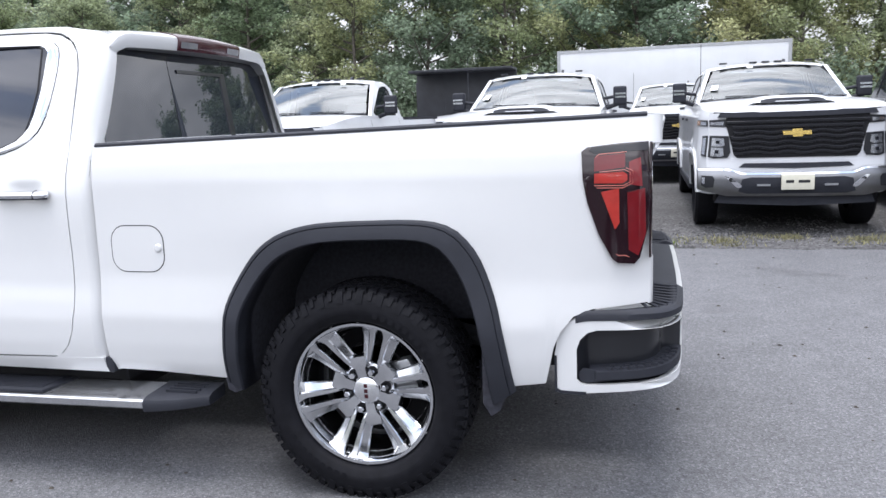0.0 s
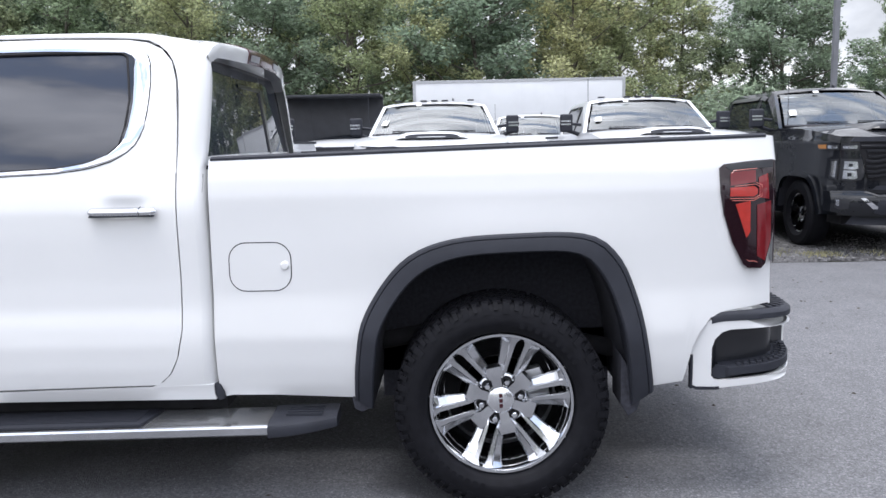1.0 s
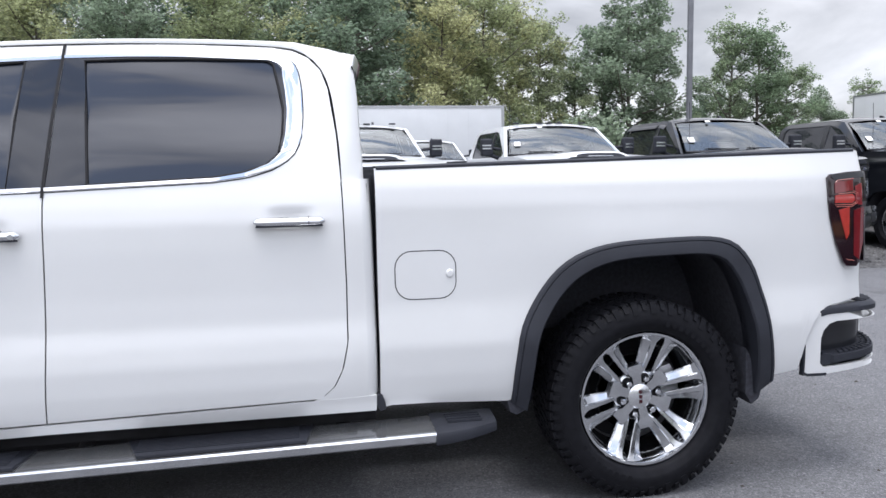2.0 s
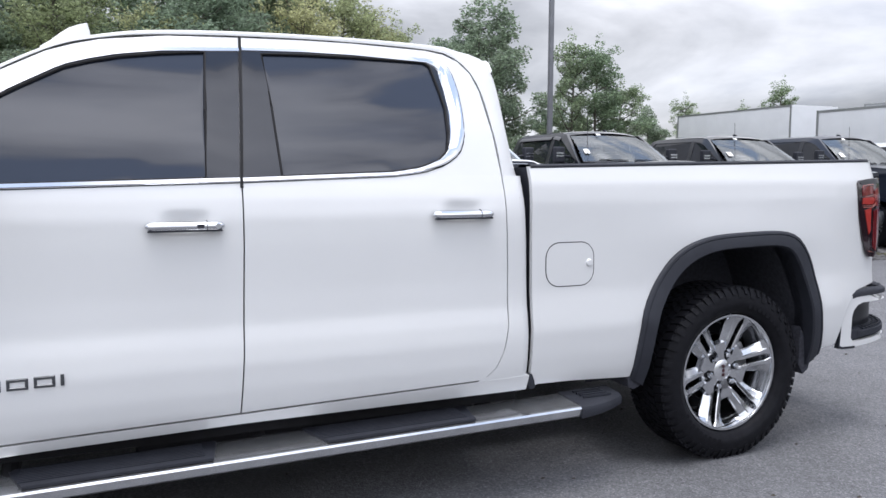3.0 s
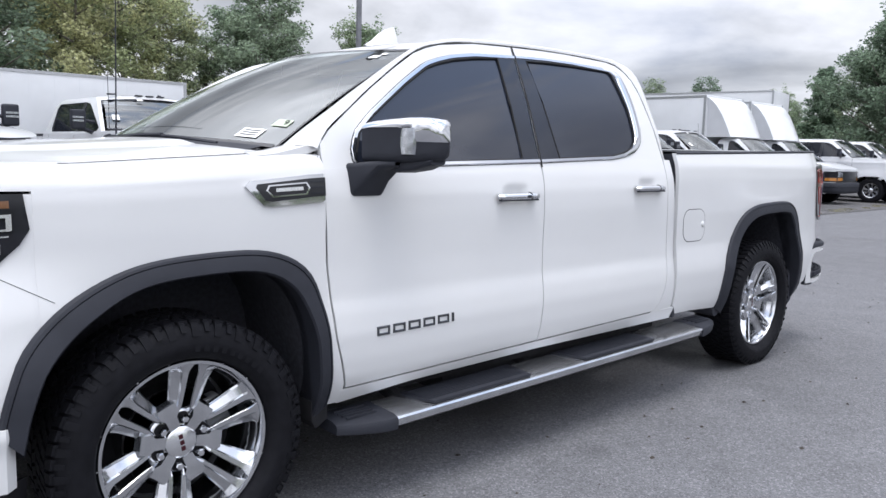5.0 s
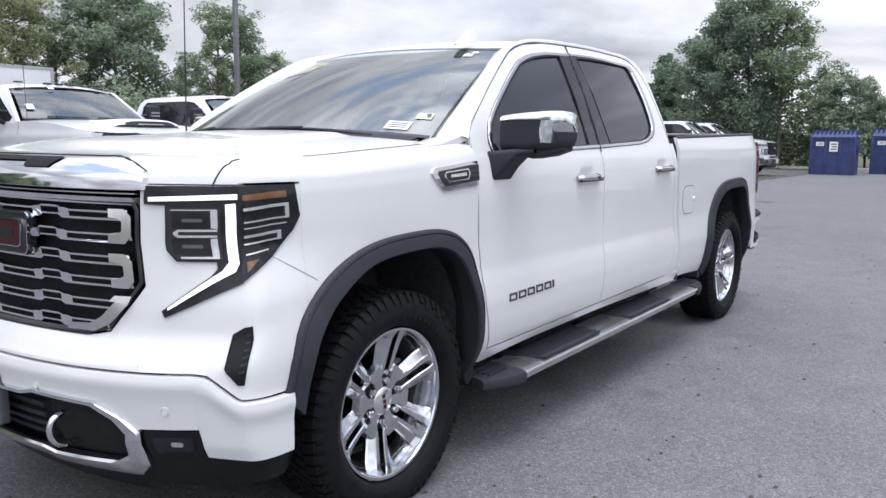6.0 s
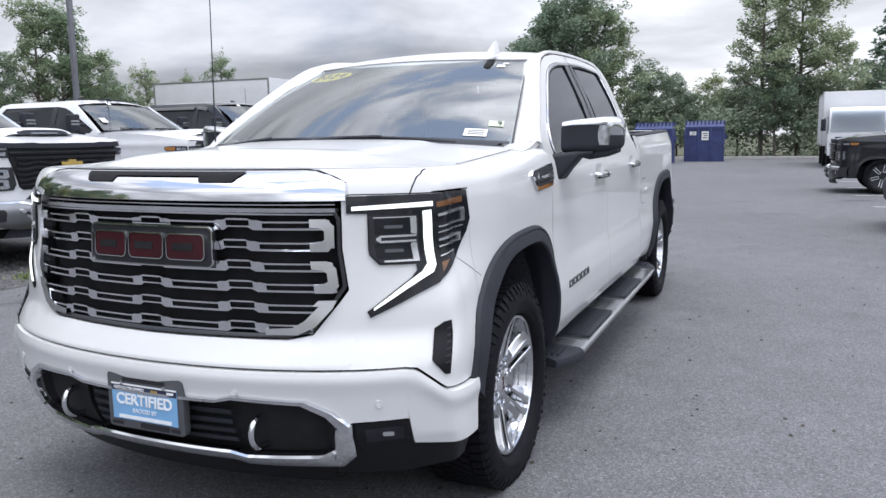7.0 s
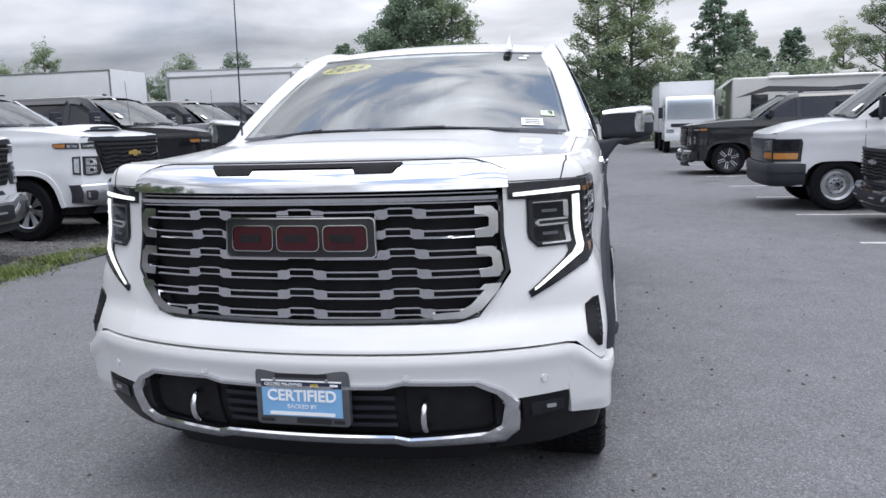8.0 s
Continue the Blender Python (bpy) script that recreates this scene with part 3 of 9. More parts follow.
    box(bm, 2.90, 5.04, sd * 0.80, sd * 0.835, 1.05, 1.38)
    part("bed_inner_wall", bm, M_TRIM, truck)
    # wheel arch flares and liners
    for nm, ao, ai, sk in (("front", ARCH_F, ARCH_F_IN, lambda x, z, o: nose(a_of_x(x), z, o, sd)), ("rear", ARCH_R, ARCH_R_IN, lambda x, z, o: bedskin(x, z, o, sd))):
        bm = B()
        rows = []
        for (x0, z0), (x1, z1) in zip(ao, ai):
            f = lambda k, o: sk(x0 + (x1 - x0) * k, z0 + (z1 - z0) * k, o)
            p = [f(-0.05, -0.004), f(-0.05, 0.006), f(0.04, 0.016), f(0.16, 0.019), f(0.19, 0.014), f(0.22, 0.018), f(0.60, 0.027), f(0.92, 0.030), f(1.0, 0.022)]
            e = f(1.0, 0.008)
            p += [Vector((e[0], e[1] - sd * 0.05, e[2])), Vector((e[0], e[1] - sd * 0.10, e[2]))]
            rows.append(p)
        grid(bm, rows)
        part("wheel_arch_flare", bm, M_TRIM, truck, "black plastic wheel arch flare", sharp=25)
        bm = B()
        grid(bm, [[(x, sd * yy, z) for yy in (0.955, 0.80, 0.60, 0.50)] for x, z in ai])
        xs = [p[0] for p in ai]
        top = [bm.verts.new((x, sd * 0.50, z)) for x, z in ai]
        low = [bm.verts.new((x, sd * 0.50, 0.30)) for x, z in ai]
        for i in range(len(ai) - 1):
            face(bm, top[i], top[i + 1], low[i + 1], low[i])
        part("wheel_well_liner", bm, M_LINER, truck)
    # mud flap behind each wheel
    bm = B()
    prism(bm, [(4.455, 0.60), (4.50, 0.52), (4.545, 0.46), (4.520, 0.375), (4.485, 0.35), (4.455, 0.40)], Matrix(((1, 0, 0, 0), (0, 0, -sd * 1.0, sd * 0.955), (0, 1, 0, 0), (0, 0, 0, 1))), 0.17, 0.006)
    part("mud_flap", bm, M_LINER, truck)
    bm = B()
    prism(bm, [(3.40, 0.46), (3.475, 0.47), (3.475, 0.40), (3.44, 0.385), (3.41, 0.40)], Matrix(((1, 0, 0, 0), (0, 0, -sd * 1.0, sd * 0.955), (0, 1, 0, 0), (0, 0, 0, 1))), 0.2, 0.006)
    part("mud_flap", bm, M_LINER, truck)
    bm = B()
    prism(bm, [(0.478, 0.44), (0.552, 0.43), (0.550, 0.36), (0.50, 0.33), (0.482, 0.36)], Matrix(((1, 0, 0, 0), (0, 0, -sd * 1.0, sd * 0.955), (0, 1, 0, 0), (0, 0, 0, 1))), 0.2, 0.006)
    part("mud_flap", bm, M_DARK, truck)
    bm = strip(np.linspace(0, 1, 3), lambda a: 0.50, lambda a: 1.36, lambda a, z: cabskin(corner_end(z) - 0.01 + (2.905 - corner_end(z) + 0.01) * a, z, -0.125 - 0.02 * abs(a - 0.5), sd), 14)
    part("gap_seal", bm, M_TRIM, truck)
    # cab to bed gap boot and grey step at its foot
    bm = B()
    prism(bm, [(2.870, 0.520), (2.894, 0.520), (2.906, 0.49), (2.910, 0.458), (2.886, 0.452), (2.872, 0.48)], Matrix(((1, 0, 0, 0), (0, 0, -sd * 1.0, sd * 0.985), (0, 1, 0, 0), (0, 0, 0, 1))), 0.06, 0.006)
    part("gap_guard", bm, M_TRIM, truck)

    # cab side above the belt
    up = lambda x, z, o=0.0: glassplane(x, z, o, sd)
    F_OUT = [(0.522, 1.278), (0.528, 1.375), (0.578, 1.427), (0.70, 1.515), (0.826, 1.601), (0.97, 1.69), (1.106, 1.767), (1.19, 1.798), (1.279, 1.822), (1.50, 1.852), (1.757, 1.864), (1.738, 1.6), (1.718, 1.312)]
    F_DLO = [(0.668, 1.292), (0.655, 1.345), (0.690, 1.425), (0.78, 1.50), (0.863, 1.556), (1.0, 1.645), (1.149, 1.730), (1.23, 1.757), (1.33, 1.782), (1.48, 1.804), (1.7535, 1.822), (1.735, 1.6), (1.7145, 1.322)]
    F_GLS = [(0.690, 1.306), (0.682, 1.350), (0.715, 1.425), (0.80, 1.492), (0.88, 1.545), (1.01, 1.628), (1.16, 1.712), (1.24, 1.738), (1.34, 1.762), (1.47, 1.782), (1.630, 1.796), (1.615, 1.58), (1.600, 1.335)]
    R_OUT = [(1.724, 1.312), (1.744, 1.6), (1.763, 1.864), (2.0, 1.872), (2.20, 1.874), (2.52, 1.866), (2.60, 1.853), (2.66, 1.825), (2.705, 1.775), (2.73, 1.70), (2.752, 1.52), (2.762, 1.337)]
    R_DLO = [(1.7258, 1.322), (1.7468, 1.6), (1.7645, 1.824), (2.0, 1.833), (2.2, 1.834), (2.53, 1.828), (2.58, 1.815), (2.612, 1.785), (2.626, 1.70), (2.628, 1.60), (2.618, 1.50), (2.585, 1.435), (2.517, 1.390), (2.42, 1.361), (2.30, 1.345), (2.0, 1.333)]
    R_GLS = [(1.866, 1.342), (1.852, 1.6), (1.837, 1.804), (2.0, 1.812), (2.2, 1.815), (2.48, 1.813), (2.505, 1.81), (2.526, 1.795), (2.545, 1.70), (2.558, 1.62), (2.552, 1.52), (2.535, 1.445), (2.49, 1.406), (2.41, 1.379), (2.30, 1.361), (2.0, 1.348)]
    for nm, out_, dlo, gls in (("door_frame", F_OUT, F_DLO, F_GLS), ("door_frame", R_OUT, R_DLO, R_GLS)):
        bm = holed(B(), out_, [dlo], lambda x, z, d: up(x, z, -d - 0.0025 * max(0.0, min(1.0, (1.40 - z) / 0.04))), 0.03)
        fr = part(nm, bm, M_WHITE, truck, sharp=20)
        bm = holed(B(), dlo, [gls], lambda x, z, d: up(x, z, 0.002 - d), 0.02)
        part("window_surround", bm, M_PILLAR, fr, sharp=20)
        bm = plate(gls, lambda x, z, o: up(x, z, o), 0.003, 30, 14, -0.008)
        part("side_window", bm, M_PRIV, fr, "dark tinted side window")
        bm = tube(B(), [up(x, z, 0.0) for x, z in gls + gls[:1]], 0.0055, 6)
        part("window_seal", bm, M_GAP, fr, "thin black window seal")
        # bright trim: along the belt and along the upper edge
        n = len(dlo)
        ctr = np.mean(np.array(dlo), axis=0)
        if nm == "door_frame" and out_ is F_OUT:
            path = [dlo[12], dlo[0], dlo[1], dlo[2], dlo[3], dlo[4], dlo[5], dlo[6], dlo[7], dlo[8], dlo[9], dlo[10]]
            wide = [0.016] * 12
        else:
            path = [dlo[2], dlo[3], dlo[4], dlo[5], dlo[6], dlo[7], dlo[8], dlo[9], dlo[10], dlo[11], dlo[12], dlo[13], dlo[14], dlo[15], dlo[0]]
            wide = [0.014, 0.014, 0.014, 0.02, 0.045, 0.060, 0.062, 0.058, 0.060, 0.048, 0.028, 0.018, 0.015, 0.015, 0.015]
        pw = even([(*p, w) for p, w in zip(path, wide)], 60)
        rows = []
        for i in range(60):
            d = pw[min(i + 1, 59)][:2] - pw[max(i - 1, 0)][:2]
            d = d / np.linalg.norm(d)
            nrm = np.array((-d[1], d[0]))
            if np.dot(ctr - pw[i][:2], nrm) < 0:
                nrm = -nrm
            rows.append([up(*(pw[i][:2] + nrm * pw[i][2] * k), o) for k, o in ((-0.1, -0.002), (-0.05, 0.004), (0.1, 0.0065), (0.85, 0.006), (1.0, 0.0))])
        bm = B()
        grid(bm, rows)
        part("window_trim", bm, M_CHROME, fr, "chrome window trim")
        bm = B()
        tube(bm, [r[0] for r in rows], 0.0032, 5)
        part("trim_shadow_gap", bm, M_GAP, fr)

    # open seam between the two door frames
    bm = strip(np.linspace(0, 1, 2), lambda a: 1.300, lambda a: 1.868, lambda a, z: up(ramp(z, [1.30, 1.32, 1.6, 1.82, 1.87], [1.7135, 1.7145, 1.7355, 1.753, 1.757]) + 0.0112 * a, z, 0.0042), 14)
    part("frame_seam", bm, M_GAP, truck)
    # pillar and roof rail
    C1 = smooth_line([up(x, z, 0.001) for x, z in ((0.513, 1.36), (0.572, 1.431), (0.700, 1.521), (0.826, 1.607), (1.106, 1.773), (1.279, 1.828), (1.50, 1.858), (2.00, 1.878), (2.52, 1.871), (2.662, 1.830), (2.733, 1.72), (2.761, 1.50), (2.766, 1.335))], 60)
    C2 = smooth_line([(0.405, sd * 0.842, 1.352), (0.52, sd * 0.822, 1.43), (0.66, sd * 0.795, 1.515), (0.80, sd * 0.765, 1.60), (1.06, sd * 0.70, 1.745), (1.22, sd * 0.66, 1.812), (1.50, sd * 0.645, 1.864), (2.00, sd * 0.64, 1.886), (2.55, sd * 0.64, 1.884), (2.77, sd * 0.66, 1.862), (2.838, sd * 0.695, 1.78), (2.852, sd * 0.812, 1.50), (2.851, sd * 0.905, 1.335)], 60)
    bm = B()
    rows = []
    for p, q in zip(C1, C2):
        p, q = Vector(p), Vector(q)
        b = Vector((0.1, sd * 0.7, 0.7)) if p[0] < 2.6 else Vector((0.5, sd * 0.8, 0.2))
        b *= min(1.0, max(0.0, (p[2] - 1.335) / 0.16)) if p[0] > 2.6 else 1.0
        rows.append([p - Vector((0, sd * 0.03, 0))] + [p.lerp(q, k) + b * 0.022 * math.sin(math.pi * k) ** 0.8 for k in (0, 0.15, 0.35, 0.6, 0.85, 1)] + [q - Vector((0, sd * 0.03, 0.015))])
    grid(bm, rows)
    part("roof_rail", bm, M_WHITE, truck, sharp=60)

# the cab corner below the rail runs into the rear wall
def rear_x(y, z):
    return 2.862 - 0.135 * max(0.0, z - 1.33) - 0.03 * (abs(y) / 0.8) ** 3


# roof
def roof_edge(x):
    return ramp(x, [1.0, 1.22, 1.36, 1.5, 1.75, 2.0, 2.55, 2.75, 2.90], [1.735, 1.812, 1.842, 1.864, 1.880, 1.886, 1.884, 1.868, 1.845])


def roof_pt(u, v):
    xf = 1.055 + 0.165 * v * v
    xr = 2.875 - 0.10 * v * v
    x = xf + (xr - xf) * u
    e = sum(roof_edge(x + d) for d in (-0.08, -0.04, 0, 0.04, 0.08)) / 5
    return Vector((x, 0.652 * v, e + 0.036 * (1 - v * v)))


bm = B()
grid(bm, [[roof_pt(u, v) for v in np.linspace(-1, 1, 21)] for u in np.linspace(0, 1, 30)])
thicken(bm, (0, 0, -0.03))
roof = part("roof", bm, M_WHITE, truck)
# lip over the rear window with the high brake lamp
LIP_EDGE = [(0.905, 0.0), (0.909, -0.014), (0.899, -0.060), (0.80, -0.064)]


def lip_pt(v, j, out=0.0):
    """Point j across the lip, from the roof down to its lower edge, at v of its half width."""
    bow = -0.07 * v * v
    top = 1.866 - 0.010 * v * v - 0.055 * max(0.0, abs(v) - 0.84) ** 2 / 0.0256
    if j < 4:
        k = (0.0, 0.35, 0.7, 0.92)[j]
        x = 2.76 + (2.905 - 2.76) * k
        z0 = roof_edge(2.76) + 0.036 * (1 - v * v) + 0.003
        return Vector((x + bow, 0.700 * v, z0 + (top + 0.004 - z0) * k ** 1.7 + out * 0.8 - 0.035 * v ** 10))
    x, dz = LIP_EDGE[j - 4]
    return Vector((2.0 + x + bow + out, 0.700 * v, top + dz + (out * 0.5 if j == 4 else 0)))


bm = B()
grid(bm, [[lip_pt(v, j) for j in range(8)] for v in np.linspace(-1, 1, 31)])
part("roof_spoiler", bm, M_WHITE, truck)
bm = B()
rows = [[lip_pt(v, j, 0.005) for j in (1, 2, 3, 4, 5, 6)] for v in np.linspace(-0.41, 0.41, 11)]
rows = [[p - Vector((0.012, 0, 0)) for p in rows[0]]] + rows + [[p - Vector((0.012, 0, 0)) for p in rows[-1]]]
grid(bm, rows)
chmsl = part("brake_lamp", bm, M_CHMSL, truck, "smoked red high brake lamp")
for v0, v1 in ((-0.385, -0.20), (0.20, 0.385)):
    bm = B()
    grid(bm, [[lip_pt(v, 5, 0.0075).lerp(lip_pt(v, 6, 0.0075), k) for k in (0.1, 0.72)] for v in np.linspace(v0, v1, 5)])
    part("lamp_window", bm, M_SILVER, chmsl)
# aerial fin
bm = B()
rows = []
for x, h, w in ((1.085, 0.0, 0.018), (1.12, 0.016, 0.024), (1.155, 0.036, 0.022), (1.185, 0.050, 0.017), (1.225, 0.058, 0.013), (1.248, 0.060, 0.012), (1.256, 0.035, 0.015), (1.262, 0.0, 0.02)):
    x -= 0.013
    h *= 1.2
    z0 = 1.842 + (x - 1.2) * 0.16
    rows.append([(x, -0.462 - w, z0 - 0.006), (x, -0.462 - w * 0.45, z0 + h * 0.8), (x, -0.462, z0 + h), (x, -0.462 + w * 0.45, z0 + h * 0.8), (x, -0.462 + w, z0 - 0.006)])
grid(bm, rows)
part("roof_aerial", bm, M_WHITE, truck)

# windscreen
def screen_pt(u, v, off=0.0):
    b = Vector((0.215 + 0.19 * v * v, 0.835 * v, 1.392 - 0.035 * v * v))
    t = Vector((1.055 + 0.165 * v * v, 0.655 * v, 1.775 + 0.026 + 0.011 * (1 - v * v)))
    p = b.lerp(t, u)
    n = Vector((-0.42, 0.10 * v, 0.90))
    return p + n * (0.024 * math.sin(math.pi * u) + off)


bm = B()
grid(bm, [[screen_pt(u, v) for v in np.linspace(-0.994, 0.994, 19)] for u in np.linspace(0, 1, 14)])
ws = part("windscreen", bm, M_CLEAR, truck, "raked windscreen reflecting the cloudy sky")
ws.visible_shadow = False
bm = B()
for v0, v1 in ((-1.0, -0.990), (0.990, 1.0)):
    grid(bm, [[screen_pt(u, v, 0.002) for v in (v0, v1)] for u in np.linspace(0, 1, 12)])
for u0, u1 in ((0.0, 0.022), (0.975, 1.0)):
    grid(bm, [[screen_pt(u, v, 0.002) for v in np.linspace(-0.98, 0.98, 15)] for u in (u0, u1)])
part("windscreen_border", bm, M_GLOSSBLK, truck)
# cowl and wipers
bm = B()
grid(bm, [[Vector((0.19 + 0.19 * v * v + d, 0.84 * v, 1.393 - 0.037 * v * v + e)) for d, e in ((-0.13, -0.03), (-0.04, -0.012), (0.03, 0.004))] for v in np.linspace(-0.93, 0.93, 17)])
part("cowl", bm, M_TRIM, truck)
for v0, v1 in ((-0.72, 0.08), (0.10, 0.72)):
    bm = B()
    tube(bm, [screen_pt(-0.022 + 0.020 * math.sin(math.pi * k), v0 + (v1 - v0) * k, 0.008) for k in np.linspace(0, 1, 12)], 0.008, 6)
    wiper = part("wiper", bm, M_TRIM, truck)
    bm = B()
    tube(bm, [screen_pt(-0.02, v1, 0.006), screen_pt(-0.010, v1 - 0.2, 0.012), screen_pt(0.0, (v0 + v1) / 2, 0.012)], 0.009, 6)
    part("wiper_arm", bm, M_TRIM, wiper)

for sd in (-1, 1):
    bm = B()
    grid(bm, [[Vector((x, sd * y, z + 0.012 * math.sin(math.pi * k))) for k, y in ((0, 0.775), (0.3, 0.82), (0.7, 0.875), (1, 0.918))] for x, z in ((0.27, 1.330), (0.36, 1.341), (0.45, 1.362), (0.545, 1.390))])
    thicken(bm, (0, 0, -0.03))
    part("cowl_corner", bm, M_WHITE, truck)

# rear wall of the cab with its window
def rear_pt(y, z, d=0.0):
    return Vector((rear_x(y, z) + 0.004 - d, y, z))


OUTW = [(-0.915, 1.30), (-0.838, 1.45), (-0.752, 1.66), (-0.69, 1.80), (-0.35, 1.85), (0, 1.86), (0.35, 1.85), (0.69, 1.80), (0.752, 1.66), (0.838, 1.45), (0.915, 1.30), (0.4, 1.30), (0, 1.30), (-0.4, 1.30)]
INW = [(-0.790, 1.395), (-0.76, 1.55), (-0.722, 1.70), (-0.694, 1.797), (-0.35, 1.806), (0, 1.808), (0.35, 1.806), (0.694, 1.797), (0.722, 1.70), (0.76, 1.55), (0.790, 1.395), (0.4, 1.40), (0, 1.40), (-0.4, 1.40)]
bm = holed(B(), OUTW, [INW], rear_pt, 0.03)
rw = part("cab_rear_wall", bm, M_WHITE, truck)
for y0, y1, nm in ((-0.80, -0.255, "rear_window"), (-0.25, 0.25, "sliding_window"), (0.255, 0.80, "rear_window")):
    bm = B()
    rows = []
    for z in np.linspace(1.392, 1.808, 7):
        e = ramp(z, [1.395, 1.55, 1.70, 1.80], [0.795, 0.765, 0.727, 0.698])
        a, b = max(y0, -e), min(y1, e)
        rows.append([rear_pt(a + (b - a) * k, z, 0.006) for k in np.linspace(0, 1, 7)])
    grid(bm, rows)
    part(nm, bm, M_REARGL, rw, "dark tinted rear window")
# black seal round the glass and the two dark edges of the sliding pane
for sd in (-1, 1):
    bm = B()
    grid(bm, [[rear_pt(sd * (ramp(z, [1.395, 1.55, 1.70, 1.80], [0.795, 0.765, 0.727, 0.698]) + d), z, o) for d, o in ((-0.016, 0.0055), (-0.012, 0.002), (0.003, 0.002))] for z in np.linspace(1.392, 1.80, 7)])
    part("window_seal", bm, M_GLOSSBLK, rw)
bm = B()
grid(bm, [[rear_pt(y, 1.797 + d, o) for d, o in ((-0.010, 0.0055), (-0.006, 0.002), (0.008, 0.002))] for y in np.linspace(-0.70, 0.70, 9)])
part("window_seal", bm, M_GLOSSBLK, rw)
bm = B()
grid(bm, [[rear_pt(0.235 + d, z, o) for d, o in ((-0.026, 0.0055), (-0.022, -0.001), (0.020, -0.001), (0.024, 0.0055))] for z in np.linspace(1.395, 1.722, 5)])
part("window_divider", bm, M_GLOSSBLK, rw)
bm = B()
grid(bm, [[rear_pt(y, 1.716 + d, o) for d, o in ((-0.009, 0.0055), (-0.007, 0.000), (0.007, 0.000), (0.009, 0.0055))] for y in np.linspace(-0.19, 0.255, 5)])
part("window_divider", bm, M_GLOSSBLK, rw)
bm = B()
box(bm, 2.80, 2.86, -0.90, 0.90, 0.45, 1.33)
part("cab_back", bm, M_WHITE, truck)

# bonnet
HOOD_Y = 0.872


def rim_at(y):
    """The point of the nose's upper rim at the distance y from the centre line."""
    lo, hi = -1.32, -0.05
    for _ in range(26):
        m = (lo + hi) / 2
        lo, hi = (m, hi) if abs(nose(m, 1.335)[1]) < y else (lo, m)
    return nose((lo + hi) / 2, 1.335)


def hood_pt(u, v, off=0.0):
    y = HOOD_Y * v
    f = rim_at(abs(y))
    xf = f[0] + 0.004
    xr = 0.165 + 0.20 * v * v
    x = xf + (xr - xf) * u
    z = 1.297 + 0.05 * max(0.0, min(1.0, (x + 0.3) / 0.75))
    s = min(1.0, u * 2.2)
    s = s * s * (3 - 2 * s)
    z += 0.050 * (1 - abs(v) ** 2.4) * (0.12 + 0.88 * s)
    k = max(0.0, min(1.0, (0.62 - abs(v)) / 0.10))
    z += 0.011 * k * k * (3 - 2 * k) * min(1.0, u * 4)
    return Vector((x, y, z + off))


bm = B()
grid(bm, [[hood_pt(u, v) for v in np.linspace(-1, 1, 49)] for u in np.linspace(0, 1, 34)])
thicken(bm, (0, 0, -0.02))
hood = part("bonnet", bm, M_WHITE, truck)
for sd in (-1, 1):
    bm = strip(np.linspace(a_of_y(0.655), a_of_x(-0.68), 22), lambda a: 1.218, lambda a: 1.336, lambda a, w: nose(a, w, 0.0, sd), 10)
    thicken(bm, lambda co: Vector((0.02, 0, 0)))
    part("bonnet_corner", bm, M_WHITE, hood)
# chrome lip of the bonnet with its dark slot
bm = strip(np.linspace(-0.708, 0.708, 41), lambda y: 1.200, lambda y: 1.338 if abs(y) < 0.62 else 1.338 - (abs(y) - 0.62) * 0.9, lambda y, w: front(y if y else 1e-4, w, 0.018 - 0.012 * ((w - 1.2) / 0.138) ** 1.5), 12)
thicken(bm, lambda co: Vector((0.03, 0, 0)))
lip = part("bonnet_lip", bm, M_CHROME, truck, "wide chrome bonnet lip")
lip_top = lambda y: 1.338 if abs(y) < 0.62 else 1.338 - (abs(y) - 0.62) * 0.9
bm = B()
tube(bm, [front(y if y else 1e-4, lip_top(y), 0.007) for y in np.linspace(-0.712, 0.712, 49)] , 0.0035, 6)
part("lip_gasket", bm, M_GAP, lip)
for sd in (-1, 1):
    # shut line between bonnet and fender
    line = [hood_pt(u, sd * 0.996, 0.0005) for u in np.linspace(0.02, 0.985, 40)]
    bm = B()
    tube(bm, line, 0.0018, 6)
    part("bonnet_seam", bm, M_GAP, hood)
    # the shut line sweeps down from the bonnet's edge to the headlamp
    bm = tube(B(), [nose(a, w, 0.0, sd) for a, w in smooth_line([(-0.474, 1.214), (-0.462, 1.245), (-0.434, 1.279), (-0.385, 1.300), (-0.315, 1.312)], 18)], 0.0026, 6)
    part("bonnet_seam", bm, M_GAP, hood)
bm = plate([(-0.37, 1.30), (-0.33, 1.262), (-0.20, 1.262), (-0.19, 1.30)] , lambda y, w, o: front(y, w, o), 0.003, 8, 4, 0.016)
part("lip_slot", bm, M_DARK, lip)
bm = plate([(0.37, 1.30), (0.33, 1.262), (0.20, 1.262), (0.19, 1.30)] , lambda y, w, o: front(y, w, o), 0.003, 8, 4, 0.016)
part("lip_slot", bm, M_DARK, lip)
bm = plate([(-0.385, 1.318), (-0.36, 1.288), (0.36, 1.288), (0.385, 1.318)], lambda y, w, o: front(y if y else 1e-4, w, o), 0.003, 20, 3, 0.0165)
part("lip_slot", bm, M_DARK, lip)

# upper fascia
def fascia_top(y):
    y = abs(y)
    if y > 0.694:
        return 1.214
    return ramp(y, [0, 0.50, 0.575, 0.694], [0.752, 0.756, 0.772, 0.915])


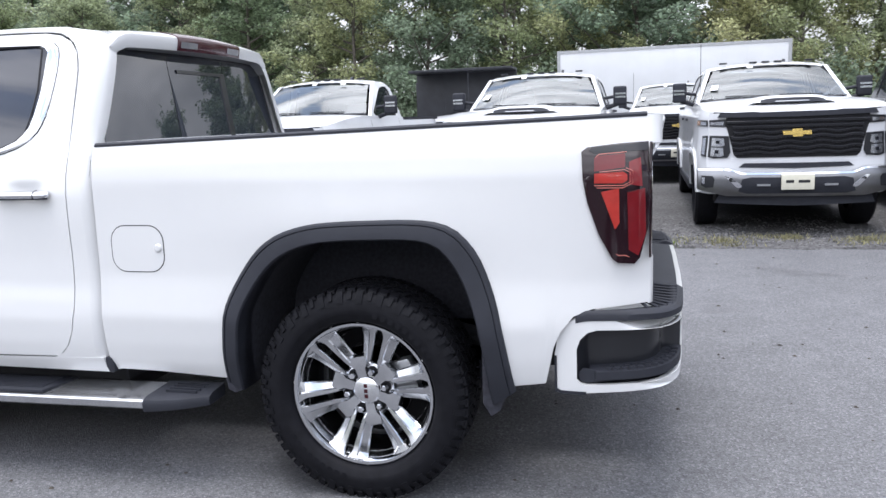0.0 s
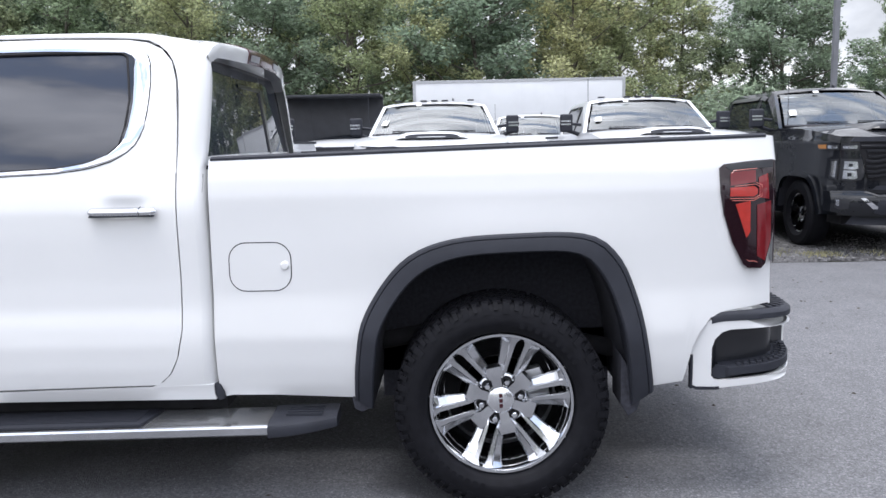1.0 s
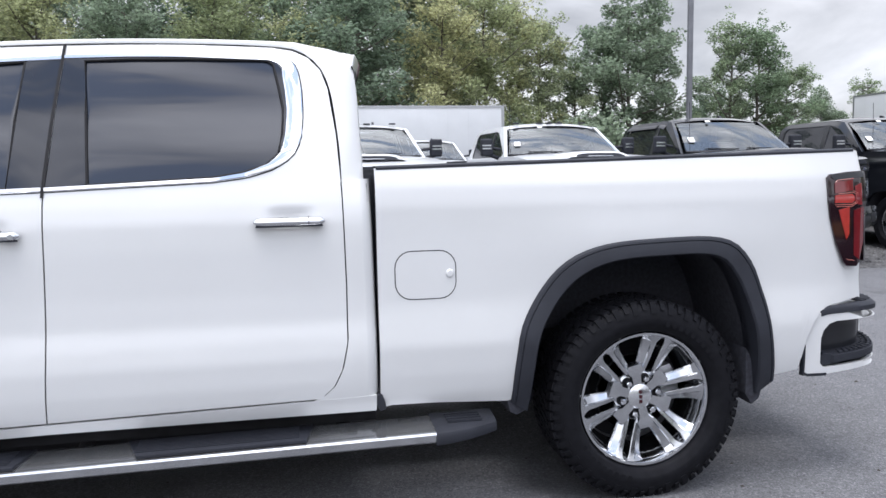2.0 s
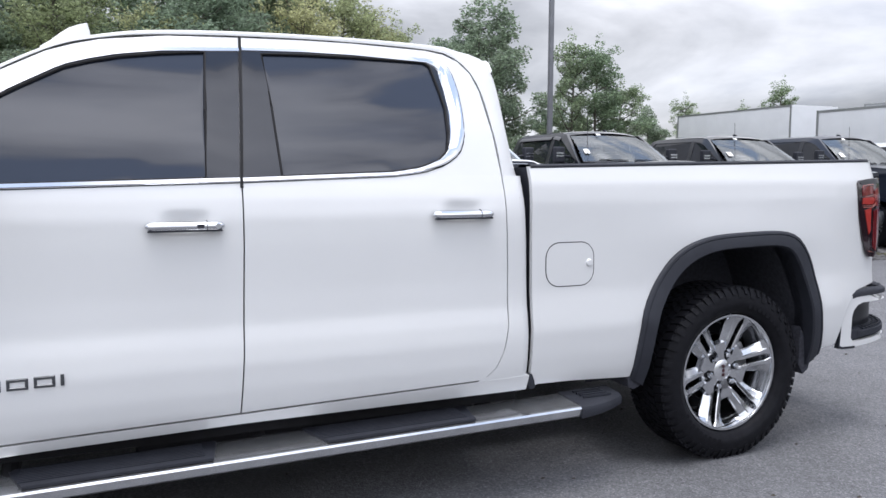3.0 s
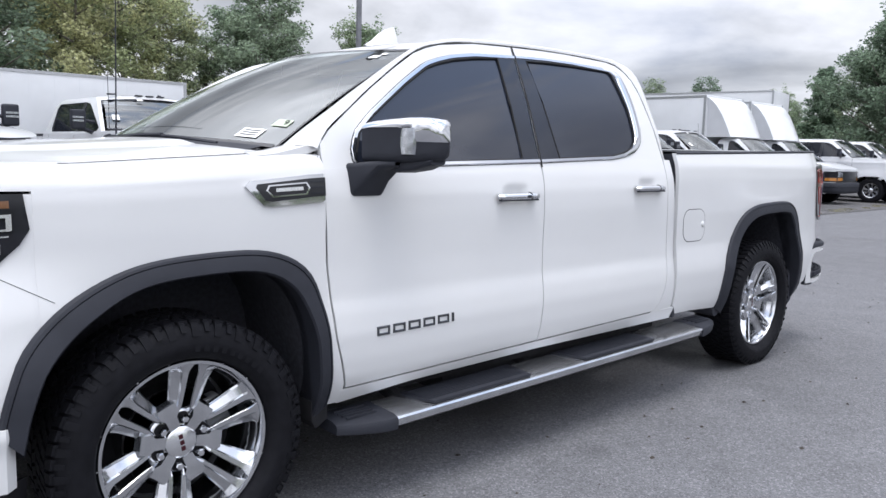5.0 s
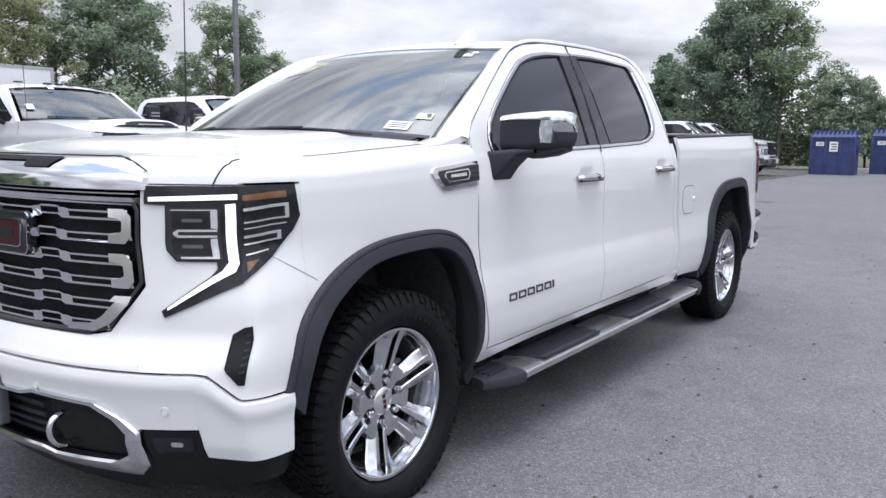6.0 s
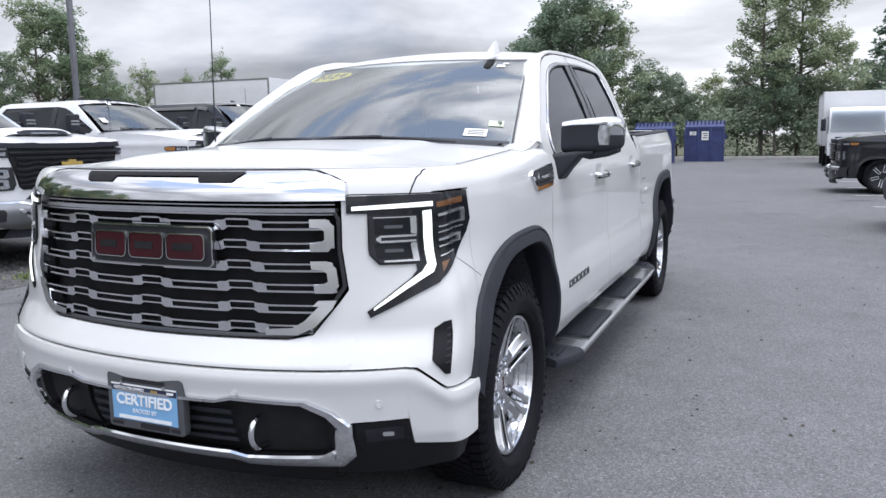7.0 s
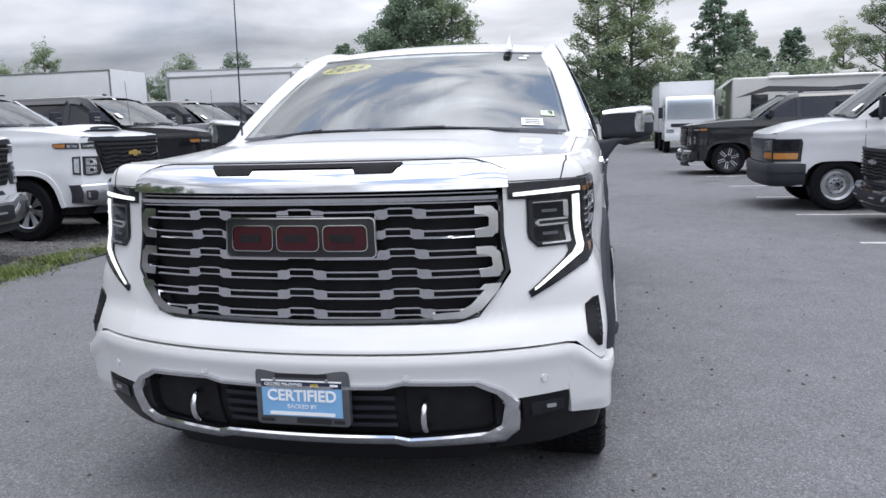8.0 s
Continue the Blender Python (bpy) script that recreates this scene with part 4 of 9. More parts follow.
for sd in (-1, 1):
    ys = sorted(set(np.round(np.linspace(1e-4, 0.69, 24), 4)) | {0.50, 0.575, 0.6939, 0.6945, 0.72, 0.76, 0.80, 0.84})
    acols = [a_of_y(y) for y in ys] + [a_of_y(0.84) + (a_of_x(-0.43) - a_of_y(0.84)) * k / 26 for k in range(1, 27)]
    def ynom(a):
        return 0.945 * (a + 1.32) / 0.9 if a < -0.42 else 0.945 + (a + 0.42) * 0.2
    def fa_lo(a):
        x = nose(a, 0.62)[0]
        return max(seam_z(ynom(a)) + 0.004, over(ARCH_F, x, 0) if x > -0.552 else 0)
    split = a_of_y(0.6942)
    for cs, hi_ in (([a for a in acols if a < split] + [split], lambda a: fascia_top(min(0.6939, ynom(a)))), ([split] + [a for a in acols if a > split], lambda a: 1.214)):
        bm = strip(cs, fa_lo, hi_, lambda a, w: nose(a, w, 0.0, sd), 22)
        thicken(bm, lambda co: Vector((0.035, 0 if abs(co.y) < 0.7 else -sd * 0.012, 0)))
        part("front_fascia", bm, M_WHITE, truck)
    # bumper below the seam
    def bu_lo(a):
        y = ynom(a)
        return ramp(y, [0, 0.30, 0.34, 0.58, 0.685, 0.695, 0.845, 0.850, 1.0], [0.563, 0.566, 0.578, 0.570, 0.494, 0.497, 0.505, 0.415, 0.402])
    bcols = [a_of_y(y) for y in sorted(set(np.round(np.linspace(1e-4, 0.84, 30), 4)) | {0.685, 0.695, 0.845, 0.850})]
    bcols += [a_of_y(0.85) + (a_of_x(-0.535) - a_of_y(0.85)) * k / 20 for k in range(1, 21)]
    bm = strip(bcols, bu_lo, lambda a: seam_z(ynom(a)) - 0.004, lambda a, w: nose(a, w, 0.008 + 0.013 * max(0.0, min(1.0, (a + 0.52) / 0.10)) + 0.010 * math.exp(-((w - seam_z(ynom(a)) + 0.03) / 0.03) ** 2), sd), 16)
    thicken(bm, lambda co: Vector((0.03, -sd * (0.0 if abs(co.y) < 0.8 else 0.03), 0)))
    part("front_bumper", bm, M_WHITE, truck)
    # black lower valance
    bm = strip([a_of_y(0.62) + (a_of_x(-0.53) - a_of_y(0.62)) * k / 14 for k in range(15)], lambda a: 0.285 + 0.03 * max(0, (ynom(a) - 0.8)) / 0.2, lambda a: bu_lo(a) + 0.01,
               lambda a, w: nose(a, w, -0.006 - 0.25 * max(0, 0.42 - w) ** 1.3, sd), 10)
    thicken(bm, lambda co: Vector((0.06, -sd * 0.04, 0)))
    part("lower_valance", bm, M_VALANCE, truck)
bm = strip(np.linspace(-0.66, 0.66, 25), lambda y: 0.30, lambda y: 0.62, lambda y, w: front(y if y else 1e-4, w, -0.05), 6)
part("lower_grille_back", bm, M_DARK, truck)
bm = strip(np.linspace(-0.60, 0.60, 25), lambda y: 0.235, lambda y: 0.335, lambda y, w: front(y if y else 1e-4, w, -0.02 - 0.5 * (0.335 - w)), 5)
part("air_dam", bm, M_VALANCE, truck)


def ring(bm, outer, inner, surf, rise, seat=-0.02):
    """A raised band between two outlines of equal count on surf(column, height, off)."""
    rows = []
    for (x0, z0), (x1, z1) in zip(outer, inner):
        f = lambda k, o: surf(x0 + (x1 - x0) * k, z0 + (z1 - z0) * k, o)
        rows.append([f(0, seat), f(0, rise * 0.6), f(0.18, rise), f(0.82, rise), f(1, rise * 0.6), f(1, seat)])
    grid(bm, rows, close_u=True)
    return bm


def inset(pts, d):
    """The outline drawn inwards by d (counter-clockwise or clockwise)."""
    p = np.array(pts, float)
    n = len(p)
    area = sum(p[i][0] * p[(i + 1) % n][1] - p[(i + 1) % n][0] * p[i][1] for i in range(n))
    sg = 1 if area > 0 else -1
    out = []
    for i in range(n):
        a, b, c = p[i - 1], p[i], p[(i + 1) % n]
        e0, e1 = (b - a) / np.linalg.norm(b - a), (c - b) / np.linalg.norm(c - b)
        n0, n1 = sg * np.array((-e0[1], e0[0])), sg * np.array((-e1[1], e1[0]))
        m = n0 + n1
        m = m / max(0.35, np.dot(m, n0))
        out.append(tuple(b + m * d))
    return out


def mirrored(half):
    """A closed outline from its half at y >= 0, which runs from the centre line to the centre line."""
    h = [p for p in half]
    return h + [(-y, z) for y, z in reversed(h) if y > 1e-6]


def dense(pts, step=0.02):
    out = []
    for a, b in zip(pts, pts[1:] + pts[:1]):
        n = max(1, int(math.dist(a, b) / step))
        out += [(a[0] + (b[0] - a[0]) * k / n, a[1] + (b[1] - a[1]) * k / n) for k in range(n)]
    return out


fsurf = lambda y, w, o: front(y if abs(y) > 1e-4 else 1e-4, w, o)
# lower chrome surround
LOW = mirrored([(0, 0.565), (0.28, 0.568), (0.335, 0.582), (0.57, 0.574), (0.645, 0.535), (0.692, 0.488), (0.686, 0.372), (0.64, 0.325), (0.34, 0.318), (0.29, 0.332), (0, 0.332)])
LOW_IN = mirrored([(0, 0.549), (0.275, 0.552), (0.335, 0.566), (0.55, 0.557), (0.615, 0.520), (0.645, 0.478), (0.630, 0.400), (0.59, 0.376), (0.34, 0.360), (0.29, 0.374), (0, 0.374)])


def dense_pair(a, b, n=6):
    """Both outlines cut into n steps between their corners, so that they match point for point."""
    cut_ = lambda p: [(p0[0] + (p1[0] - p0[0]) * k / n, p0[1] + (p1[1] - p0[1]) * k / n) for p0, p1 in zip(p, p[1:] + p[:1]) for k in range(n)]
    return cut_(a), cut_(b)


bm = ring(B(), *dense_pair(LOW, LOW_IN), fsurf, 0.022)
part("lower_grille_surround", bm, M_CHROME, truck, "polished chrome lower grille surround")
for z in (0.40, 0.435, 0.47, 0.505):
    bm = strip(np.linspace(-0.30, 0.30, 9), lambda y: z - 0.008, lambda y: z + 0.008, lambda y, w: front(y if abs(y) > 1e-4 else 1e-4, w, -0.03), 1)
    thicken(bm, (0.03, 0, 0))
    part("grille_slat", bm, M_TRIM, truck)
for sd in (-1, 1):
    bm = plate([(0.34, 0.36), (0.34, 0.545), (0.57, 0.54), (0.655, 0.475), (0.65, 0.372)], lambda y, w, o: front(sd * y, w, o), 0.01, 12, 4, -0.045)
    part("lower_grille_blank", bm, M_DARK, truck)
    # towing hook
    bm = B()
    c = front(sd * 0.40, 0.46)
    tube(bm, smooth_line([c + Vector(p) for p in ((0.05, 0, 0.040), (0.012, 0, 0.040), (-0.018, 0, 0.028), (-0.030, 0, 0.0), (-0.024, 0, -0.032), (0.0, 0, -0.056), (0.05, 0, -0.062))], 28), 0.0115, 10)
    part("tow_hook", bm, M_CHROME, truck, "chrome towing hook")
    # fog lamp
    bm = plate([(0.700, 0.405), (0.700, 0.492), (0.845, 0.500), (0.842, 0.425)], lambda y, w, o: front(sd * y, w, o), 0.012, 10, 4, -0.004)
    fog = part("fog_lamp_panel", bm, M_VALANCE, truck)
    bm = plate([(0.725, 0.425), (0.725, 0.475), (0.828, 0.482), (0.825, 0.437)], lambda y, w, o: front(sd * y, w, o), 0.004, 6, 3, 0.009)
    part("fog_lamp", bm, M_LENS, fog)
    bm = plate(round_rect(0.772, 0.802, 0.450, 0.464, 0.005), lambda y, w, o: front(sd * y, w, o), 0.003, 6, 3, 0.012)
    part("fog_lamp_chip", bm, M_SILVER, fog)
    # air curtain
    VENT = [(-0.452, 0.783), (-0.424, 0.803), (-0.385, 0.806), (-0.398, 0.642), (-0.425, 0.642), (-0.456, 0.690)]
    vs_ = lambda a, w, o: nose(a, w, o, sd)
    bm = plate(VENT, vs_, 0.007, 10, 8, -0.002)
    vent = part("air_curtain", bm, M_VALANCE, truck)
    for k in range(6):
        z = 0.676 + k * 0.020
        bm = plate([(-0.424, z), (-0.424, z + 0.005), (-0.400, z + 0.010), (-0.400, z + 0.005)], vs_, 0.004, 4, 1, 0.004)
        part("vent_fin", bm, M_TRIM, vent)
    # parking sensors
    for y, z in ((0.346, 0.595), (0.770, 0.560)):
        c, q = front(sd * y, z, 0.008), front(sd * y, z, 0.0145)
        d = (q - c).normalized()
        bm = B()
        lathe(bm, [(0.0, -0.003), (0.008, -0.003), (0.009, -0.006), (0.0105, -0.006), (0.012, -0.0025), (0.0135, -0.004), (0.0135, -0.012)], Matrix.Translation(q) @ d.to_track_quat("Z", "Y").to_matrix().to_4x4(), 20)
        part("parking_sensor", bm, M_WHITE, truck)

# grille
GR = mirrored([(0, 1.172), (0.30, 1.172), (0.676, 1.168), (0.690, 1.14), (0.690, 0.925), (0.575, 0.780), (0.50, 0.764), (0, 0.760)])
GRD = dense(GR, 0.035)
bm = B()
rows_top = lambda y: ramp(abs(y), [0, 0.676, 0.690], [1.172, 1.168, 1.14])
rows_low = lambda y: ramp(abs(y), [0, 0.50, 0.575, 0.690], [0.760, 0.764, 0.780, 0.925])
bm = strip(sorted(set(np.round(np.linspace(-0.69, 0.69, 33), 4))), rows_low, rows_top, lambda y, w: fsurf(y, w, -0.045), 8)
part("grille_back", bm, M_DARK, truck)
bm = ring(B(), GRD, inset(GRD, 0.012), fsurf, 0.006, -0.05)
part("grille_frame", bm, M_GLOSSBLK, truck)
bm = strip(np.linspace(-0.676, 0.676, 31), lambda y: 1.156 - 0.004 * abs(y), lambda y: 1.178 - 0.004 * abs(y), lambda y, w: fsurf(y, w, 0.004 + 0.30 * (w - 1.156)), 3)
thicken(bm, (0.03, 0, 0))
part("grille_header", bm, M_GRILLE, truck, "chrome bar across the grille top")
for z in (1.186, 1.198, 1.210):
    bm = strip(np.linspace(-0.674, 0.674, 31), lambda y: z - 0.0018, lambda y: z + 0.0018, lambda y, w: fsurf(y, w, -0.004 + 0.3 * (w - z)), 2)
    thicken(bm, (0.02, 0, 0))
    part("header_line", bm, M_GRILLE, truck, "thin chrome line above the grille")


def grille_bar(z, clear):
    """One bright bar: two thin strips, joined by solid links between long and short slots. clear: half width left free for the emblem."""
    end = min(0.672, ramp(z, [0.75, 0.78, 0.925], [0.50, 0.565, 0.672]))
    lay = ((0.03, 0), (0.090, 1), (0.036, 2), (0.190, 3), (0.036, 2), (0.090, 1)) if clear else \
          ((0.045, 1), (0.036, 2), (0.190, 3), (0.036, 2), (0.090, 1), (0.036, 2), (0.190, 3), (0.036, 2))
    tops, lows, slots, y = [], [], [], clear
    for w, k in lay:
        y1 = min(y + w, end)
        if y1 - y < 0.012:
            break
        up = {0: 0.013, 1: 0.021, 2: 0.015, 3: 0.011}[k]
        dn = {0: 0.016, 1: 0.008, 2: 0.018, 3: 0.018}[k]
        tops += [(y, z + up), (y1, z + up)]
        lows += [(y, z - dn), (y1, z - dn)]
        if k in (1, 3) and y1 - y > 0.03:
            e, b = (0.003, 0.005) if k == 1 else (0.006, 0.007)
            slots.append((y + e if y else -(y1 - e), y1 - e, z - dn + b, z + up - 0.006))
        y = y1

    def eased(pts):
        out = [pts[0]]
        for i in range(1, len(pts) - 1, 2):
            a, b = pts[i], pts[i + 1]
            out += [(a[0] - 0.009, a[1]), (b[0] + 0.009, b[1])]
        return out + [pts[-1]]

    tops, lows = eased(tops), eased(lows)
    if not clear:
        tops = [(-a, b) for a, b in reversed(tops[1:])] + tops[1:]
        lows = [(-a, b) for a, b in reversed(lows[1:])] + lows[1:]
        slots += [(-b, -a, c, d) for a, b, c, d in slots if a > 0]
    loop = tops + list(reversed(lows))
    holes = [[(a, c), (b, c), (b, d), (a, d)] for a, b, c, d in slots]
    for sd in ((-1, 1) if clear else (1,)):
        bm = holed(B(), dense(loop, 0.04), [dense(h, 0.04) for h in holes], lambda a, b, d: fsurf(sd * a, b, 0.008 + 0.22 * (b - z) - d), 0.024)
        part("grille_bar", bm, M_GRILLE, truck, "stepped chrome grille bar", sharp=30)


for k, z in enumerate((1.124, 1.057, 0.991, 0.925, 0.859, 0.795)):
    grille_bar(z, 0.268 if k == 1 else 0.0)
# end loops that join the bars in pairs
for sd in (-1, 1):
    for za, zb, e in ((1.124, 1.057, 0.672), (0.991, 0.925, 0.668)):
        bm = B()
        L = [(e - 0.075, zb - 0.018), (e - 0.02, zb - 0.018), (e, zb + 0.004), (e, za - 0.004), (e - 0.022, za + 0.018), (e - 0.075, za + 0.018)]
        R = [(e - 0.075, zb + 0.008), (e - 0.045, zb + 0.010), (e - 0.03, zb + 0.02), (e - 0.03, za - 0.02), (e - 0.045, za - 0.010), (e - 0.075, za - 0.008)]
        rows = [[fsurf(sd * a, b, -0.03), fsurf(sd * a, b, 0.014), fsurf(sd * c, d, 0.014), fsurf(sd * c, d, -0.03)] for (a, b), (c, d) in zip(L, R)]
        grid(bm, rows)
        part("grille_loop", bm, M_GRILLE, truck)
    bm = B()
    L = [(0.43, 0.772), (0.53, 0.774), (0.585, 0.800), (0.640, 0.860), (0.655, 0.885), (0.60, 0.884)]
    R = [(0.43, 0.792), (0.515, 0.797), (0.555, 0.820), (0.595, 0.862), (0.60, 0.866), (0.58, 0.866)]
    grid(bm, [[fsurf(sd * a, b, -0.03), fsurf(sd * a, b, 0.014), fsurf(sd * c, d, 0.014), fsurf(sd * c, d, -0.03)] for (a, b), (c, d) in zip(L, R)])
    part("grille_loop", bm, M_GRILLE, truck)
# emblem: dark plate, bright rim, three red blocks
EM = round_rect(-0.272, 0.272, 0.981, 1.119, 0.022, 4)
EMD = dense(EM, 0.03)
bm = plate(EM, fsurf, 0.012, 20, 5, 0.012)
emblem = part("emblem", bm, M_GLOSSBLK, truck, "black grille emblem with three red blocks")
bm = ring(B(), EMD, inset(EMD, 0.007), fsurf, 0.030, 0.0)
part("emblem_rim", bm, M_CHROME, emblem)
for y0, y1 in ((0.088, 0.245), (-0.078, 0.078), (-0.245, -0.088)):
    o = round_rect(y0, y1, 1.005, 1.095, 0.02, 3)
    bm = plate(inset(o, 0.006), fsurf, 0.010, 8, 4, 0.024)
    part("emblem_block", bm, M_EMBLEM, emblem, "red enamel block")
    bm = ring(B(), dense(o, 0.03), inset(dense(o, 0.03), 0.0055), fsurf, 0.036, 0.02)
    part("block_rim", bm, M_CHROME, emblem)
    k = 0.5 * (y0 + y1)
    bm = plate([(k - 0.032, 1.038), (k - 0.032, 1.062), (k + 0.050, 1.062), (k + 0.050, 1.038)], fsurf, 0.004, 4, 2, 0.032)
    part("block_slot", bm, M_DARK, emblem)

# headlamps
for sd in (-1, 1):
    hs_ = lambda a, w, o: nose(a, w, o, sd)
    OUTER = [(-0.588, 1.213), (-0.588, 1.024), (-0.566, 0.992), (-0.472, 0.992), (-0.472, 0.952), (-0.452, 0.936), (-0.418, 0.934), (-0.246, 0.999), (-0.165, 1.075), (-0.138, 1.118), (-0.150, 1.215)]
    bm = plate(OUTER, hs_, 0.006, 36, 8, 0.001)
    lamp = part("headlamp", bm, M_LENS, truck, "dark headlamp with a lit white outline")
    bm = plate([(-0.645, 1.212), (-0.645, 1.158), (-0.586, 1.156), (-0.586, 1.212)], hs_, 0.006, 4, 3, 0.001)
    part("lamp_housing", bm, M_LENS, lamp)
    # housing of the slanted leg
    bm = plate([(-0.618, 0.846), (-0.490, 0.948), (-0.462, 0.985), (-0.410, 0.962), (-0.416, 0.932), (-0.610, 0.826)], hs_, 0.0055, 16, 4, 0.001)
    part("lamp_housing", bm, M_LENS, lamp)
    # lit bars
    bm = plate([(-0.630, 1.167), (-0.630, 1.179), (-0.421, 1.190), (-0.421, 1.175)], hs_, 0.006, 18, 2, 0.006)
    part("daytime_lamp", bm, M_DRL, lamp, "lit white lamp bar")
    bm = plate([(-0.446, 0.9915), (-0.446, 1.160), (-0.425, 1.163), (-0.425, 0.9875)], hs_, 0.006, 8, 4, 0.006)
    part("daytime_lamp", bm, M_DRL, lamp, "lit white lamp bar")
    bm = plate([(-0.600, 0.850), (-0.600, 0.857), (-0.462, 0.966), (-0.446, 0.991), (-0.425, 0.987), (-0.434, 0.964), (-0.458, 0.948)], hs_, 0.006, 20, 3, 0.006)
    part("daytime_lamp", bm, M_DRL, lamp, "lit white lamp bar")
    # inner lamp: two bays, each under a bright brow
    BOX = [(-0.584, 1.150), (-0.584, 1.026), (-0.562, 1.000), (-0.458, 1.000), (-0.458, 1.150)]
    bm = plate(BOX, hs_, 0.003, 10, 5, 0.006)
    part("lamp_bezel", bm, M_GLOSSBLK, lamp)
    for z0, z1 in ((1.088, 1.138), (1.012, 1.060)):
        bm = plate(round_rect(-0.570, -0.474, z0, z1, 0.006, 2), hs_, 0.002, 8, 4, 0.008)
        glass = part("lamp_glass", bm, M_LENS, lamp)
        bm = plate(round_rect(-0.545, -0.497, z0 + 0.020, z0 + 0.030, 0.003, 2), hs_, 0.0015, 5, 2, 0.010)
        part("lamp_projector", bm, M_PLATEGREY, glass)
    for z, a0, h in ((1.143, -0.572, 0.0016), (1.083, -0.556, 0.0034), (1.066, -0.556, 0.0034), (1.004, -0.552, 0.0030)):
        bm = plate([(a0, z - h), (a0, z + h), (-0.464, z + h + 0.001), (-0.464, z - h + 0.001)], hs_, 0.004, 8, 1, 0.008)
        part("lamp_brow", bm, M_ALU, lamp)
    bm = plate([(-0.566, 1.071), (-0.566, 1.078), (-0.553, 1.087), (-0.553, 1.062)], hs_, 0.004, 3, 2, 0.0085)
    part("lamp_brow", bm, M_ALU, lamp)
    for z0, z1 in ((1.088, 1.143), (1.004, 1.061)):
        bm = plate([(-0.478, z0 + 0.004), (-0.478, z1 - 0.002), (-0.472, z1), (-0.463, z1), (-0.463, z0)], hs_, 0.005, 3, 3, 0.0085)
        part("lamp_brow", bm, M_ALU, lamp)
    # side section: two bright shelves that close at their outer end, with thin lines below them
    for z0, z1, e, thick in ((1.104, 1.140, -0.182, 0.009), (1.040, 1.060, -0.212, 0.008)):
        for z, t_ in ((z0, 0.005), (z1, thick)):
            bm = plate([(-0.392, z), (-0.392, z + t_), (e, z + t_ + 0.012), (e, z + 0.012)], hs_, 0.008, 8, 1, 0.005)
            part("lamp_shelf", bm, M_ALU, lamp, "bright lamp shelf")
        bm = plate([(e - 0.014, z0 + 0.010), (e - 0.014, z1 + thick + 0.008), (e, z1 + thick + 0.010), (e, z0 + 0.012)], hs_, 0.008, 3, 2, 0.0055)
        part("lamp_shelf", bm, M_ALU, lamp, "bright lamp shelf")
    for z, e in ((1.086, -0.190), (1.010, -0.262)):
        part("lamp_line", plate([(-0.392, z), (-0.392, z + 0.004), (e, z + 0.016), (e, z + 0.012)], hs_, 0.005, 8, 1, 0.005), M_ALU, lamp)
    for pts in ([(-0.394, 1.170), (-0.394, 1.187), (-0.185, 1.197), (-0.185, 1.177)], [(-0.392, 0.962), (-0.392, 0.992), (-0.320, 0.998), (-0.385, 0.964)]):
        part("side_marker", plate(pts, hs_, 0.003, 8, 2, 0.0055), M_AMBER, lamp, "amber side marker")
    # fascia to fender line
    bm = plate([(-0.240, 0.997), (-0.240, 0.999), (-0.087, 0.910), (-0.087, 0.908)], hs_, 0.0008, 8, 1, 0.0)
    part("fender_seam", bm, M_GAP, truck)

# number plate holder with its dealer plate
plate_x = front(1e-4, 0.54)[0]
bm = B()
prism(bm, round_rect(-0.165, 0.165, 0.423, 0.617, 0.015, 4), Matrix(((0, 0, -1, plate_x + 0.012), (1, 0, 0, -0.008), (0, 1, 0, 0), (0, 0, 0, 1))), 0.030, 0.004)
holder = part("plate_holder", bm, M_PLATEGREY, truck, "grey dealer plate frame")
PX = plate_x - 0.0185
YP = lambda y: -0.008 + (y + 0.008) * 0.94
ZP = lambda z: 0.424 + (z - 0.428) * 0.905


def flat(name, y0, y1, z0, z1, x, material, parent, t=0.002):
    return part(name, box(B(), x - t, x, YP(y0), YP(y1), ZP(z0), ZP(z1)), material, parent, smooth=False)


flat("dealer_plate", -0.158, 0.144, 0.462, 0.600, PX, M_PLATEBLUE, holder)
flat("plate_band", -0.158, 0.144, 0.574, 0.600, PX - 0.0022, M_PLATENAVY, holder, 0.001)
flat("plate_edge", -0.158, 0.144, 0.596, 0.602, PX - 0.0022, M_WHITEINK, holder, 0.0014)


def words(name, text, size, at, rot, material, parent, extrude=0.0008, align="CENTER", bold=0.0):
    cu = bpy.data.curves.new(name, "FONT")
    cu.body, cu.size, cu.extrude, cu.align_x, cu.align_y = text, size, extrude, align, "CENTER"
    cu.offset = bold
    tmp = bpy.data.objects.new(name, cu)
    scene.collection.objects.link(tmp)
    dg = bpy.context.evaluated_depsgraph_get()
    dg.update()
    me = bpy.data.meshes.new_from_object(tmp.evaluated_get(dg))
    bpy.data.objects.remove(tmp)
    me.transform(Matrix.Translation(at) @ rot.to_4x4())
    me.materials.clear()
    me.materials.append(material)
    ob = new(name, me)
    ob.parent = parent
    return ob


FACE_X = Matrix(((0, 0, -1), (-1, 0, 0), (0, 1, 0)))   # read from the nose
words("plate_word", "CERTIFIED", 0.054, (PX - 0.003, -0.007, ZP(0.541)), FACE_X @ Matrix.Diagonal((0.98, 1.0, 1)), M_WHITEINK, holder, 0.0012, bold=0.0012)
words("plate_word", "BACKED BY", 0.020, (PX - 0.003, -0.007, ZP(0.500)), FACE_X, M_WHITEINK, holder)
words("plate_word", "CERTIFIED PRE-OWNED", 0.0125, (PX - 0.004, 0.056, ZP(0.586)), FACE_X, M_WHITEINK, holder)
